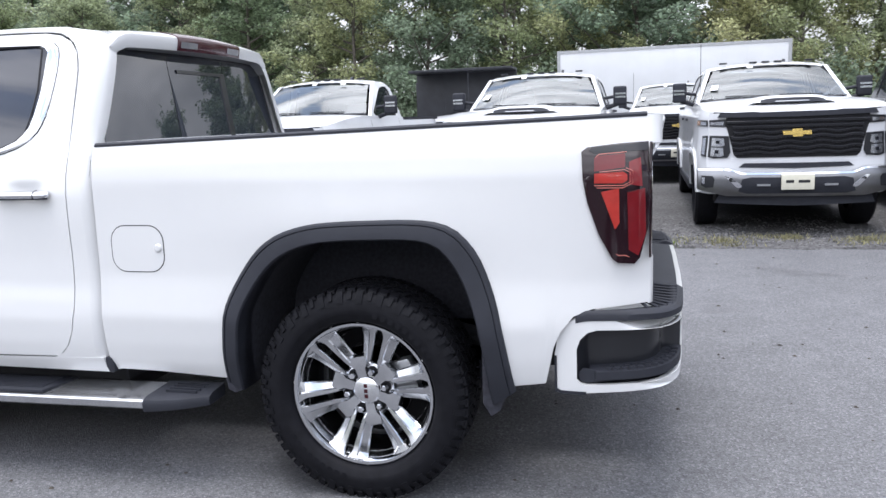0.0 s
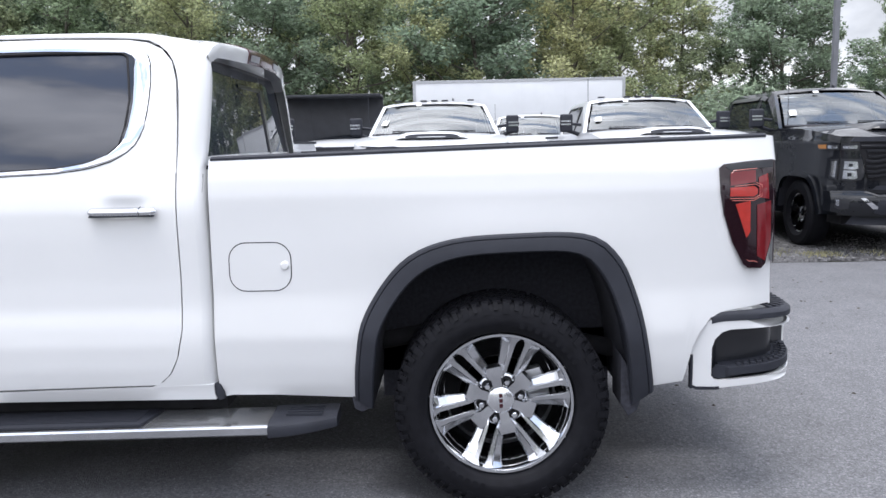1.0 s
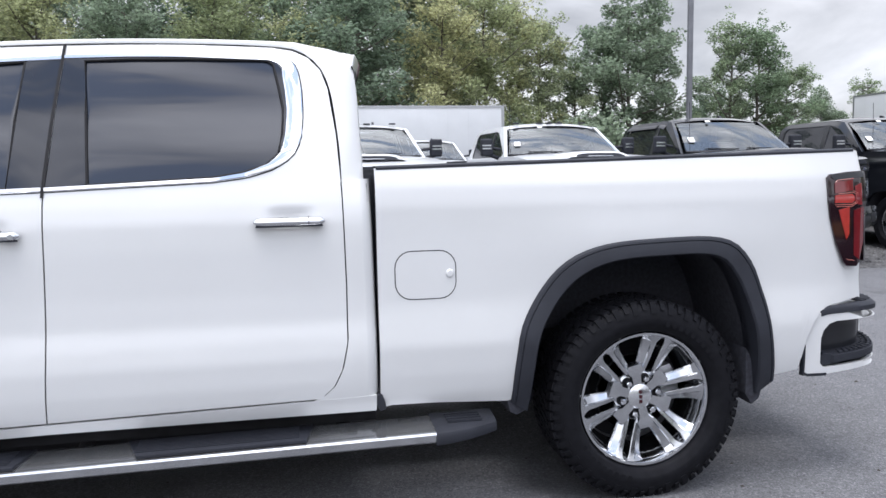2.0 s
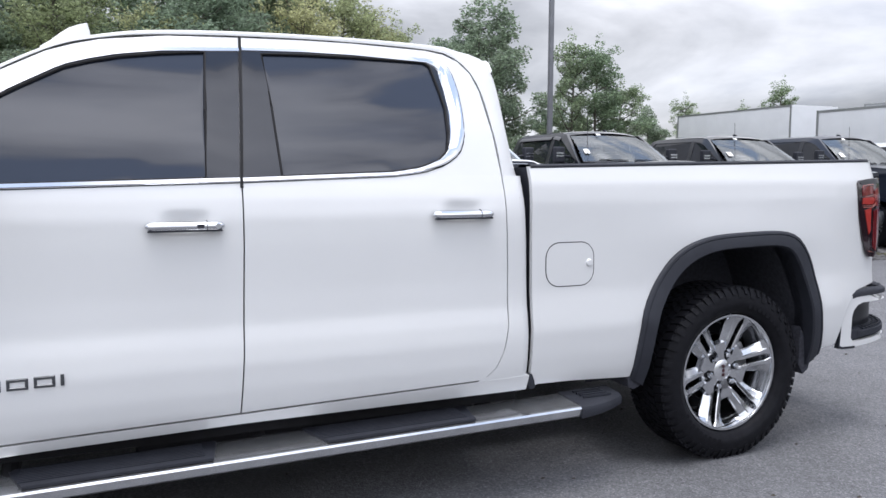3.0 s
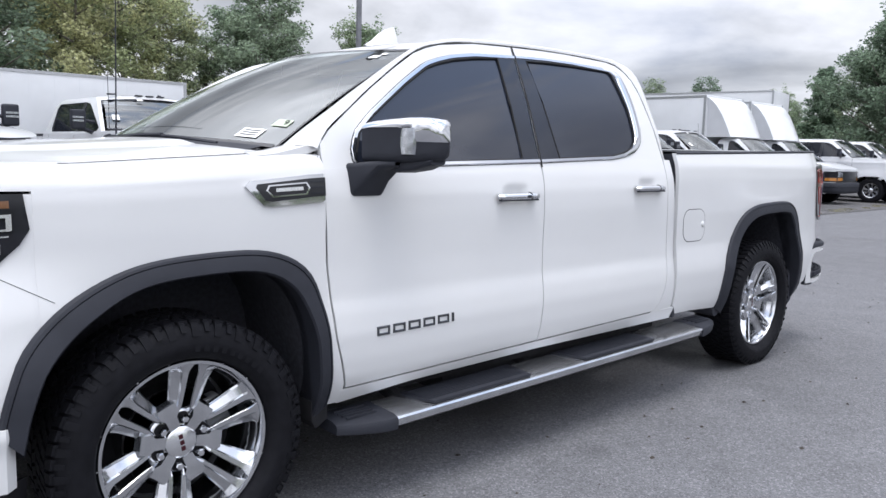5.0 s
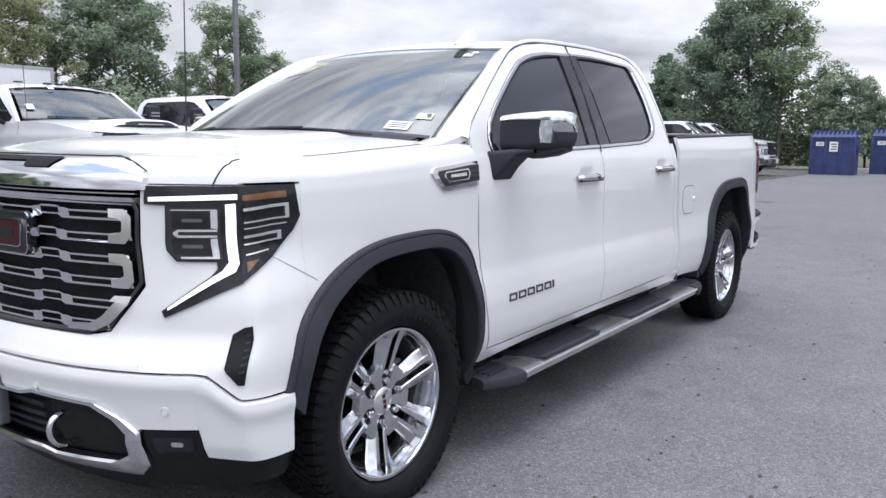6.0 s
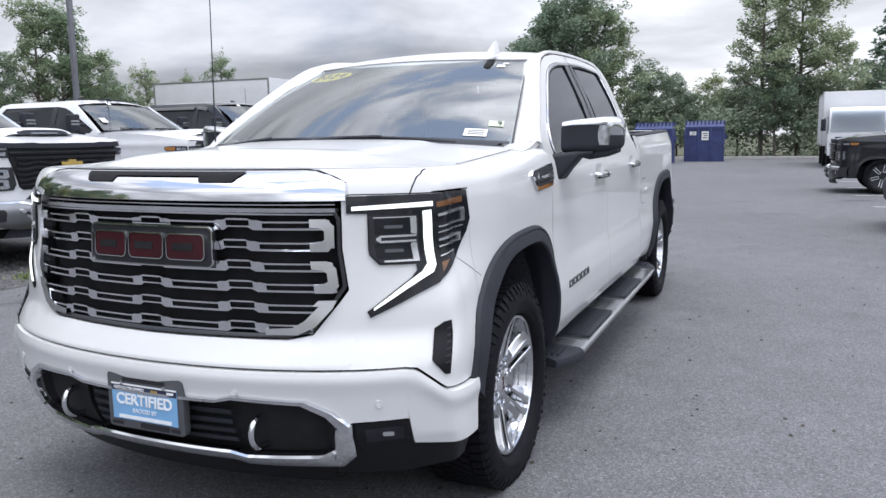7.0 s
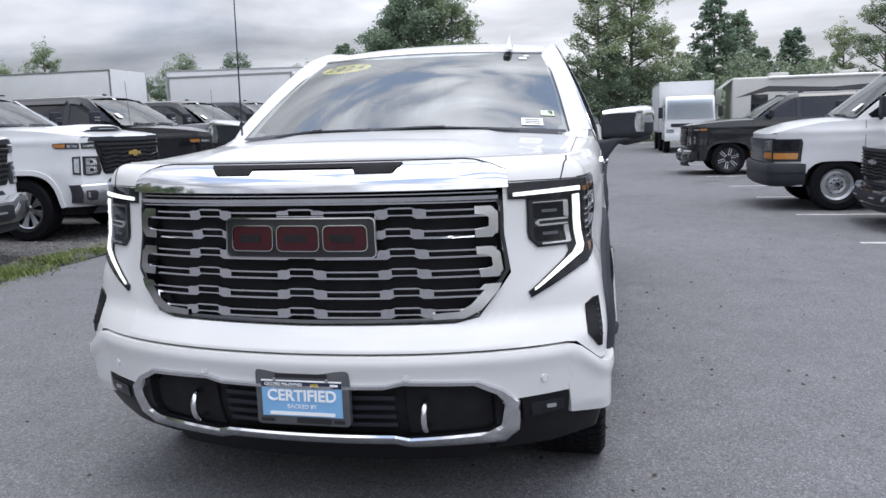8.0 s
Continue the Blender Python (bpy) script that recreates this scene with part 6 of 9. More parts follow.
# model name on the door: plain dark blocks
for sd in (-1, 1):
    cs_ = lambda x, z, o: cabskin(x, z, o, sd)
    for k in range(6):
        x0 = 0.735 + 0.0775 * k
        x1, z0 = x0 + (0.062 if k < 5 else 0.011), 0.659 + 0.0016 * k
        if k == 5:
            part("name_bar", plate([(x0, z0), (x0, z0 + 0.036), (x1, z0 + 0.036), (x1, z0)], cs_, 0.005, 3, 2), M_NAME, truck, "dark chrome letter block")
            continue
        o = dense([(x0, z0), (x0, z0 + 0.036), (x1, z0 + 0.036), (x1, z0)], 0.02)
        part("name_bar", ring(B(), o, inset(o, 0.0095), cs_, 0.005, 0.0), M_NAME, truck, "dark chrome letter block")
    # fender vent badge
    fs_ = lambda x, z, o: nose(a_of_x(x), z - 0.028, o, sd)
    OUTB = [(0.203, 1.236), (0.222, 1.251), (0.508, 1.262), (0.512, 1.188), (0.500, 1.182), (0.300, 1.176), (0.268, 1.180)]
    bm = plate(OUTB, fs_, 0.009, 20, 4)
    bdg = part("fender_badge", bm, M_CHROME, truck, "chrome-framed fender vent badge")
    bm = plate([(0.240, 1.232), (0.246, 1.241), (0.512, 1.252), (0.513, 1.200), (0.300, 1.190), (0.275, 1.194)], fs_, 0.002, 16, 3, 0.009)
    part("badge_panel", bm, M_GLOSSBLK, bdg)
    bm = plate([(0.275, 1.222), (0.285, 1.237), (0.435, 1.240), (0.448, 1.224), (0.435, 1.205), (0.300, 1.202)], fs_, 0.002, 10, 3, 0.011)
    part("badge_plate", bm, M_CHROME, bdg)
    bm = plate([(0.283, 1.222), (0.290, 1.233), (0.430, 1.236), (0.440, 1.224), (0.430, 1.209), (0.305, 1.206)], fs_, 0.001, 10, 3, 0.013)
    part("badge_field", bm, M_INK, bdg)
    bm = plate([(0.312, 1.217), (0.312, 1.227), (0.418, 1.228), (0.418, 1.218)], fs_, 0.001, 6, 2, 0.014)
    part("badge_bar", bm, M_ALU, bdg)
    for k in range(3):
        z = 1.206 + 0.016 * k
        bm = plate([(0.452, z), (0.452, z + 0.004), (0.510, z + 0.005), (0.510, z + 0.001)], fs_, 0.003, 4, 1, 0.011)
        part("badge_fin", bm, M_TRIM, bdg)


def sticker(name, u0, u1, v0, v1, material, label, off=-0.006):
    bm = B()
    grid(bm, [[screen_pt(u, v, off) for v in np.linspace(v0, v1, 4)] for u in np.linspace(u0, u1, 4)])
    return part(name, bm, material, truck, label)


sticker("paper_tag", 0.050, 0.115, -0.86, -0.74, M_PAPER, "white paper tag behind the windscreen", 0.003)
sticker("inspection_sticker", 0.145, 0.195, -0.935, -0.855, M_GREEN, "green inspection sticker", 0.003)
for k in range(3):
    bm = B()
    u = 0.063 + 0.016 * k
    grid(bm, [[screen_pt(u + d, v, 0.0045) for v in (-0.845, -0.76)] for d in (0, 0.006)])
    part("tag_bar", bm, M_INK, truck)
sticker("toll_tag", 0.86, 0.90, -0.84, -0.78, M_PAPER, "small white toll tag", 0.003)
sticker("toll_tag", 0.91, 0.935, -0.86, -0.82, M_PAPER, "small white toll tag", 0.003)
# yellow year sticker, cut as an ellipse
bm = B()
cen = (0.83, 0.66)
ring_ = [bm.verts.new(screen_pt(cen[0] + 0.075 * math.sin(t), cen[1] + 0.235 * math.cos(t), -0.004)) for t in np.linspace(0, 2 * math.pi, 33)[:-1]]
face(bm, *ring_)
ys = part("year_sticker", bm, M_YELLOW, truck, "yellow oval year sticker", smooth=False)
for k, ch in enumerate("2024"):
    v = 0.80 - 0.093 * k
    p, q, r = screen_pt(0.80, v, -0.002), screen_pt(0.80, v - 0.02, -0.002), screen_pt(0.84, v, -0.002)
    ex, ey = (q - p).normalized(), (r - p).normalized()
    ez = ex.cross(ey).normalized()
    ey = ez.cross(ex)
    words("year_figure", ch, 0.105, screen_pt(0.83, v, -0.0025), Matrix((ex, ey, ez)).transposed(), M_INK, ys, 0.0004)
p, q, r = screen_pt(0.17, -0.915, 0.005), screen_pt(0.17, -0.935, 0.005), screen_pt(0.19, -0.915, 0.005)
ex = (q - p).normalized()
ez = ex.cross((r - p).normalized()).normalized()
words("sticker_figure", "9", 0.045, p, Matrix((ex, ez.cross(ex), ez)).transposed(), M_INK, truck, 0.0003)

# radio mast on the far fender
bm = B()
cyl(bm, (0.455, 0.865, 1.335), (0.46, 0.865, 1.375), 0.016, 0.010, 12)
tube(bm, [(0.46, 0.865, 1.365), (0.468, 0.866, 1.75), (0.48, 0.866, 2.35)], [0.005, 0.0035, 0.0025], 6)
part("radio_mast", bm, M_TRIM, truck, "thin black radio mast")

# ---- tail ----
for sd in (-1, 1):
    ts = lambda x, z, o: bedskin(x - 0.012 * max(0, (5.04 - x) / 0.19), z, o + 0.024 * max(0.0, min(1.0, (x - 4.85) / 0.16)) ** 1.3, sd)
    TL = [(4.832, 1.314), (4.850, 1.328), (4.95, 1.338), (5.040, 1.342), (5.046, 1.20), (5.040, 1.05), (5.015, 0.945), (4.998, 0.926), (4.945, 0.930), (4.928, 0.945), (4.885, 1.03), (4.850, 1.14), (4.836, 1.22)]
    bm = plate(TL, ts, 0.010, 20, 12, -0.004)
    lampr = part("tail_lamp", bm, M_REDDK, truck, "smoked red tail lamp")
    bm = B()
    e = [ts(5.044, z, 0.006) for z in np.linspace(0.945, 1.340, 10)]
    grid(bm, [[p, p + Vector((0.006, -sd * 0.003, 0)), p + Vector((0.010, -sd * 0.02, 0)), p + Vector((0.008, -sd * 0.14, 0))] for p in e])
    part("lamp_return", bm, M_REDDK, lampr)
    for pts, m in (([(4.872, 1.246), (4.872, 1.290), (4.880, 1.298), (4.968, 1.304), (4.968, 1.258)], M_RED),
                   ([(4.872, 1.206), (4.872, 1.239), (4.962, 1.243), (4.975, 1.233), (4.975, 1.214), (4.962, 1.204)], M_REDBRT),
                   ([(4.980, 1.200), (4.980, 1.276), (5.016, 1.290), (5.022, 1.192)], M_REDMID),
                   ([(4.893, 1.176), (4.949, 1.187), (4.951, 1.070), (4.937, 1.046)], M_REDBRT),
                   ([(4.975, 1.172), (5.030, 1.186), (5.034, 1.030), (5.010, 0.955), (4.980, 0.975)], M_RED)):
        bm = plate(pts, ts, 0.003, 12, 5, 0.006)
        part("lamp_tube", bm, m, lampr, "red lamp tube")
    # fine bright rims of the folded tubes
    for line in ([(4.872, 1.198), (4.962, 1.196), (4.984, 1.208), (4.984, 1.240), (4.966, 1.250), (4.888, 1.244)], [(4.880, 1.190), (4.960, 1.188), (4.992, 1.204), (4.992, 1.246), (4.970, 1.256)], [(4.876, 1.292), (4.886, 1.303), (4.972, 1.309)]):
        part("lamp_line", tube(B(), [ts(x, z, 0.009) for x, z in line], 0.0014, 5), M_REDPALE, lampr, "fine bright lamp edge")
    bm = plate([(4.855, 1.318), (4.868, 1.328), (5.04, 1.339), (5.04, 1.314), (4.872, 1.306)], ts, 0.002, 10, 2, 0.006)
    part("lamp_bezel", bm, M_GLOSSBLK, lampr)
    part("lamp_line", tube(B(), [ts(x, z, 0.009) for x, z in ((4.940, 0.962), (4.948, 0.956), (4.970, 0.956), (4.982, 0.950))], 0.0013, 5), M_REDPALE, lampr)
# tailgate
bm = B()
rows = []
for z, dx in ((0.78, -0.02), (0.80, -0.008), (1.10, -0.002), (1.26, 0.012), (1.32, 0.045), (1.415, 0.062), (1.432, 0.055), (1.436, 0.02), (1.43, -0.03)):
    rows.append([Vector((5.045 + dx - 0.03 * (y / 0.8) ** 4, y, z)) for y in np.linspace(-0.79, 0.79, 17)])
grid(bm, rows)
thicken(bm, (-0.05, 0, 0))
part("tailgate", bm, M_WHITE, truck)
for sd in (-1, 1):
    bm = B()
    grid(bm, [[Vector((5.040 + dx, sd * (abs(bedskin(5.040, z)[1]) - dy), z)) for dx, dy in ((0.0, 0.0), (0.010, 0.006), (0.018, 0.03), (0.018, 0.11))] for z in np.linspace(0.78, 0.945, 6)])
    part("bed_corner", bm, M_WHITE, truck)
    bm = B()
    grid(bm, [[Vector((5.040 + dx, sd * (abs(bedskin(5.040, z)[1]) - dy), z)) for dx, dy in ((0.0, 0.0), (0.020, 0.008), (0.040, 0.04), (0.048, 0.10))] for z in (1.335, 1.38, 1.40, 1.43)])
    part("bed_corner", bm, M_WHITE, truck)


BUMP_P = smooth_line([(4.722, 0.962), (4.80, 0.970), (4.90, 0.970), (5.00, 0.960), (5.085, 0.930), (5.135, 0.87), (5.160, 0.78), (5.172, 0.55), (5.178, 0.25), (5.178, 0.0)], 160)
BUMP_U = np.concatenate([[0], np.cumsum(np.linalg.norm(np.diff(BUMP_P, axis=0), axis=1))])
BUMP_L = float(BUMP_U[-1])


def bump(u, z, off=0.0, sd=-1):
    """The rear bumper in plan: u metres from its front end on the side round the corner to the centre line."""
    at = lambda q: np.array((np.interp(q, BUMP_U, BUMP_P[:, 0]), np.interp(q, BUMP_U, BUMP_P[:, 1])))
    c, t = at(u), at(min(BUMP_L, u + 0.02)) - at(max(0.0, u - 0.02))
    t = t / np.linalg.norm(t)
    off -= 0.10 * max(0.0, 0.56 - z) ** 1.3
    return Vector((c[0] - t[1] * off, sd * (c[1] + t[0] * off), z))


b_low = lambda u: ramp(u, [0, 0.02, 0.10, 0.30, 0.55, BUMP_L], [0.475, 0.464, 0.464, 0.482, 0.505, 0.505])
b_top = lambda u: ramp(u, [0, 0.008, 0.022, 0.045, 0.075, 0.11, 0.30, BUMP_L], [0.605, 0.650, 0.690, 0.718, 0.736, 0.745, 0.752, 0.755])
h_low = lambda u: ramp(u, [0.078, 0.090, 0.11, 0.30, 0.50, 0.555, 0.57], [0.515, 0.500, 0.494, 0.508, 0.532, 0.540, 0.56])
h_top = lambda u: ramp(u, [0.078, 0.090, 0.115, 0.15, 0.50, 0.56, 0.57], [0.625, 0.660, 0.686, 0.697, 0.708, 0.706, 0.69])
for sd in (-1, 1):
    bs = lambda u, z, o=0.0: bump(u, z, o, sd)
    us = sorted(set(np.linspace(0, BUMP_L, 40)) | {0.008, 0.022, 0.045, 0.075, 0.11})
    hs = sorted(set(np.linspace(0.078, 0.57, 26)) | {0.090, 0.11, 0.15, 0.555})
    outer = [(u, b_low(u)) for u in us] + [(u, b_top(u)) for u in reversed(us)]
    hole = [(u, h_low(u)) for u in hs] + [(u, h_top(u)) for u in reversed(hs)]
    bm = holed(B(), outer, [hole], lambda u, z, d: bs(u, z, -d), 0.022)
    rb = part("rear_bumper", bm, M_WHITE, truck, "white rear bumper with a black corner step")
    # dished recess with its step
    def dish(u, z):
        e = min((u - 0.078) / 0.035, (0.57 - u) / 0.05, (z - h_low(u)) / 0.02 + 0.25, (h_top(u) - z) / 0.02 + 0.25)
        return bs(u, z, -0.006 - 0.062 * max(0.0, min(1.0, e)))
    bm = strip(hs, lambda u: h_low(u) - 0.004, lambda u: h_top(u) + 0.004, dish, 12)
    part("step_recess", bm, M_GLOSSBLK, rb)
    bm = strip(np.linspace(0.12, 0.56, 18), lambda u: 0.0, lambda u: 1.0, lambda u, k: bs(u, h_low(u) + 0.058 - 0.010 * k, -0.066 + 0.064 * k * min(1, (u - 0.10) / 0.04)), 4)
    thicken(bm, (0, 0, -0.03))
    step = part("corner_step", bm, M_TRIM, rb, "black ribbed corner step")
    for k in range(26):
        u = 0.19 + 0.34 * (k // 2) / 12
        p = bs(u + 0.012 * (k % 2), h_low(u) + 0.054, -0.045 if k % 2 else -0.02)
        bm = box(B(), p.x - 0.009, p.x + 0.009, p.y - 0.008, p.y + 0.008, p.z - 0.004, p.z + 0.005)
        part("step_stud", bm, M_TRIM, step, smooth=False)
    bm = plate([(0.082, 0.535), (0.10, 0.555), (0.17, h_low(0.17) + 0.045), (0.20, h_low(0.2) + 0.012), (0.11, 0.500), (0.088, 0.508)], lambda u, z, o: bs(u, z, o), 0.008, 12, 3, -0.020)
    part("step_bracket", bm, M_TRIM, rb)
    # top pad
    bm = strip(np.linspace(0.075, 0.80, 30), lambda u: 0.0, lambda u: 1.0, lambda u, k: bs(u, b_top(u) + 0.002 + 0.014 * math.sin(math.pi * min(1, k * 1.4 + 0.05)) + 0.012 * k, 0.002 - 0.13 * k * min(1, 0.15 + 0.9 * u)), 6)
    thicken(bm, (0, 0, -0.02))
    pad = part("bumper_pad", bm, M_TRIM, rb, "black ribbed bumper step pad")
    for k in range(10):
        u = 0.33 + 0.047 * k
        p, q = bs(u, b_top(u) + 0.018, -0.02), bs(u, b_top(u) + 0.026, -0.115)
        bm = B()
        tube(bm, [p, q], 0.006, 6)
        part("pad_rib", bm, M_TRIM, pad)
    bm = strip(np.linspace(0.815, BUMP_L, 14), lambda u: 0.0, lambda u: 1.0, lambda u, k: bs(u, b_top(u) + 0.004 + 0.012 * k, -0.020 - 0.11 * k), 4)
    thicken(bm, (0, 0, -0.02))
    part("centre_pad", bm, M_TRIM, rb, "smooth black centre pad")
    # thin black guard along the front lower edge
    bm = strip([-0.004, 0.0, 0.004, 0.008], lambda u: 0.462, lambda u: 0.60, lambda u, z: bs(max(0, u), z, 0.003 if u > -0.003 else -0.02) + Vector((min(0, u), 0, 0)), 6)
    part("bumper_guard", bm, M_TRIM, rb)
    bm = strip(np.linspace(0.0, 0.11, 6), lambda u: b_low(u) - 0.006, lambda u: b_low(u) + 0.006, lambda u, z: bs(u, z, 0.003), 2)
    thicken(bm, (0, -sd * 0.012, 0))
    part("bumper_guard", bm, M_TRIM, rb)
bm = B()
box(bm, 5.04, 5.10, -0.16, 0.16, 0.50, 0.74)
part("plate_recess", bm, M_TRIM, truck)

# ---- ground ----
def asphalt_mat():
    m = bpy.data.materials.new("asphalt")
    m.use_nodes = True
    nt = m.node_tree
    b = nt.nodes["Principled BSDF"]
    tc = nt.nodes.new("ShaderNodeTexCoord")
    def noise_(scale, detail=4, rough=0.6):
        n = nt.nodes.new("ShaderNodeTexNoise")
        n.inputs["Scale"].default_value, n.inputs["Detail"].default_value, n.inputs["Roughness"].default_value = scale, detail, rough
        nt.links.new(tc.outputs["Object"], n.inputs["Vector"])
        return n
    def scaled(src, lo, hi, a, b_):
        r = nt.nodes.new("ShaderNodeMapRange")
        for key, val in (("From Min", lo), ("From Max", hi), ("To Min", a), ("To Max", b_)):
            r.inputs[key].default_value = val
        nt.links.new(src, r.inputs["Value"])
        return r.outputs["Result"]
    def times(col, fac):
        x = nt.nodes.new("ShaderNodeMixRGB")
        x.blend_type = "MULTIPLY"
        x.inputs["Fac"].default_value = 1.0
        nt.links.new(col, x.inputs["Color1"])
        nt.links.new(fac, x.inputs["Color2"])
        return x.outputs["Color"]
    vor = nt.nodes.new("ShaderNodeTexVoronoi")
    vor.inputs["Scale"].default_value = 150
    nt.links.new(tc.outputs["Object"], vor.inputs["Vector"])
    sep = nt.nodes.new("ShaderNodeSeparateColor")
    nt.links.new(vor.outputs["Color"], sep.inputs["Color"])
    # stones of the surface: most mid grey, some pale, some near black
    stones = nt.nodes.new("ShaderNodeValToRGB")
    el = stones.color_ramp.elements
    el[0].position, el[0].color = 0.0, (0.070, 0.071, 0.078, 1)
    el[1].position, el[1].color = 1.0, (0.22, 0.221, 0.235, 1)
    for p, c in ((0.3, 0.106), (0.7, 0.128), (0.9, 0.160)):
        e = el.new(p)
        e.color = (c, c * 1.008, c * 1.07, 1)
    nt.links.new(sep.outputs["Red"], stones.inputs["Fac"])
    col = times(stones.outputs["Color"], scaled(noise_(38, 4, 0.7).outputs["Fac"], 0.3, 0.7, 0.80, 1.20))
    col = times(col, scaled(noise_(3.0, 6, 0.7).outputs["Fac"], 0.3, 0.7, 0.86, 1.14))
    col = times(col, scaled(noise_(0.22, 5, 0.6).outputs["Fac"], 0.35, 0.65, 0.92, 1.07))
    # damp and oily patches with ragged edges
    col = times(col, scaled(noise_(0.75, 7, 0.62).outputs["Fac"], 0.585, 0.66, 1.0, 0.62))
    nt.links.new(col, b.inputs["Base Color"])
    nt.links.new(scaled(noise_(0.75, 7, 0.62).outputs["Fac"], 0.585, 0.66, 0.80, 0.5), b.inputs["Roughness"])
    u = nt.nodes.new("ShaderNodeBump")
    u.inputs["Strength"].default_value, u.inputs["Distance"].default_value = 0.6, 0.004
    nt.links.new(vor.outputs["Distance"], u.inputs["Height"])
    nt.links.new(u.outputs["Normal"], b.inputs["Normal"])
    return m


M_ASPHALT = asphalt_mat()
M_GRAVEL = mat("dark_gravel", (0.092, 0.090, 0.092), 0.95, vary=0.75, scale=28, bump=1.0, bscale=40, stain=0.6, sscale=1.2, dark=0.55)
M_SOIL = mat("woodland_floor", (0.075, 0.078, 0.045), 0.95, vary=0.4, scale=6, bump=0.8, bscale=20)
M_PAINT = mat("worn_white_line_paint", (0.60, 0.60, 0.60), 0.7, vary=0.15, scale=12, stain=0.8, sscale=9, dark=0.35)
M_STONE = mat("pale_kerb_concrete", (0.42, 0.41, 0.39), 0.85, vary=0.15, scale=8, bump=0.4, bscale=60)

bm = B()
grid(bm, [[(x, y, -0.03) for y in (-400, -60, -20, 24, 70, 500)] for x in (-400, -60, -20, 45, 90, 500)])
tagged(part("ground", bm, M_SOIL, None), "rough grassy ground beyond the car park", "ground", kind="structure")
bm = B()
grid(bm, [[(x, y, 0.0) for y in np.linspace(-26, 4.85, 14)] for x in np.linspace(-40, 44, 24)])
tagged(part("pavement", bm, M_ASPHALT, None), "grey asphalt car park surface", "pavement", kind="structure")
# gravel strip under the row of trucks, ragged at its edge
bm = B()
rg0 = random.Random(2)
rows = []
for x in np.linspace(-36, 40, 190):
    e = 4.95 + 0.10 * math.sin(x * 1.7) + rg0.uniform(-0.07, 0.07)
    rows.append([(x, e - 0.03, -0.02), (x, e, 0.012), (x, e + 0.25, 0.024), (x, 9, 0.028), (x, 16, 0.03), (x, 22.5, 0.02)])
grid(bm, rows)
tagged(part("ground", bm, M_GRAVEL, None), "dark gravel strip below the parked trucks", "ground", kind="structure")


def grass_mesh(name, spots, count, seed, hgt=0.10):
    rg = np.random.default_rng(seed)
    S = np.array(spots)
    i = rg.integers(0, len(S), count)
    P = np.zeros((count, 3))
    P[:, :2] = S[i, :2] + rg.normal(size=(count, 2)) * S[i, 2:3]
    P[:, 2] = 0.015
    a = rg.uniform(0, 2 * math.pi, count)
    w = rg.uniform(0.004, 0.010, count)
    h = hgt * rg.uniform(0.3, 1.3, count)
    d = np.stack([np.cos(a) * w, np.sin(a) * w, np.zeros(count)], 1)
    l = np.stack([rg.normal(size=count) * 0.5 * h, rg.normal(size=count) * 0.5 * h, h], 1)
    q = np.stack([P - d, P + d, P + l], 1).reshape(-1, 3)
    me = bpy.data.meshes.new(name)
    me.from_pydata(q.tolist(), [], np.arange(count * 3).reshape(-1, 3).tolist())
    return me


M_GRASS = mat("dry_roadside_grass", (0.19, 0.18, 0.095), 0.8, vary=0.4, scale=3)
spots = []
for _ in range(46):
    x = rg0.uniform(-6, 34)
    spots.append((x, 5.08 + rg0.uniform(-0.05, 0.55), rg0.uniform(0.05, 0.16)))
for _ in range(16):
    spots.append((rg0.uniform(5.8, 9.8), 5.1 + rg0.uniform(-0.05, 0.45), rg0.uniform(0.06, 0.16)))
me = grass_mesh("verge_grass", spots, 8500, 4, 0.045)
me.materials.append(M_GRASS)
tagged(new("verge_grass", me), "patchy yellow-green grass at the gravel edge", "grass", kind="stuff")
me = grass_mesh("green_grass", [(rg0.uniform(2.4, 5.2), 4.92 + rg0.uniform(-0.05, 0.40), rg0.uniform(0.06, 0.16)) for _ in range(26)], 5200, 9, 0.05)
me.materials.append(mat("green_verge_grass", (0.13, 0.17, 0.05), 0.8, vary=0.4, scale=3))
tagged(new("verge_grass", me), "low green grass at the edge of the gravel", "grass", kind="stuff")
# loose stones of the gravel strip where it lies open
me = bpy.data.meshes.new("gravel_stones")
gs = np.random.default_rng(12)
n = 16000
P = np.stack([gs.uniform(-3, 22, n), 4.90 + 2.6 * gs.beta(1.0, 1.7, n), np.full(n, 0.022)], 1)
P[:, 2] = np.clip(0.010 + (P[:, 1] - 4.92) * 0.05, 0.0, 0.024)
sz = gs.uniform(0.008, 0.026, n)
ang = gs.uniform(0, 6.28, n)
V, Fc = [], []
for i in range(n):
    for k in range(4):
        q = sz[i] * (0.7 + 0.6 * ((k * 7 + i) % 5) / 5)
        V.append((P[i, 0] + q * math.cos(ang[i] + 1.57 * k), P[i, 1] + q * math.sin(ang[i] + 1.57 * k), P[i, 2]))
    V.append((P[i, 0], P[i, 1], P[i, 2] + sz[i] * 0.75))
    b_ = 5 * i
    Fc += [(b_, b_ + 1, b_ + 4), (b_ + 1, b_ + 2, b_ + 4), (b_ + 2, b_ + 3, b_ + 4), (b_ + 3, b_, b_ + 4)]
me.from_pydata(V, [], Fc)
M_PEBBLE = mat("loose_grey_stone", (0.11, 0.108, 0.11), 0.9, vary=0.85, scale=9)
me.materials.append(M_PEBBLE)
tagged(new("gravel_stones", me), "loose dark gravel stones in front of the trucks", "gravel", kind="stuff")
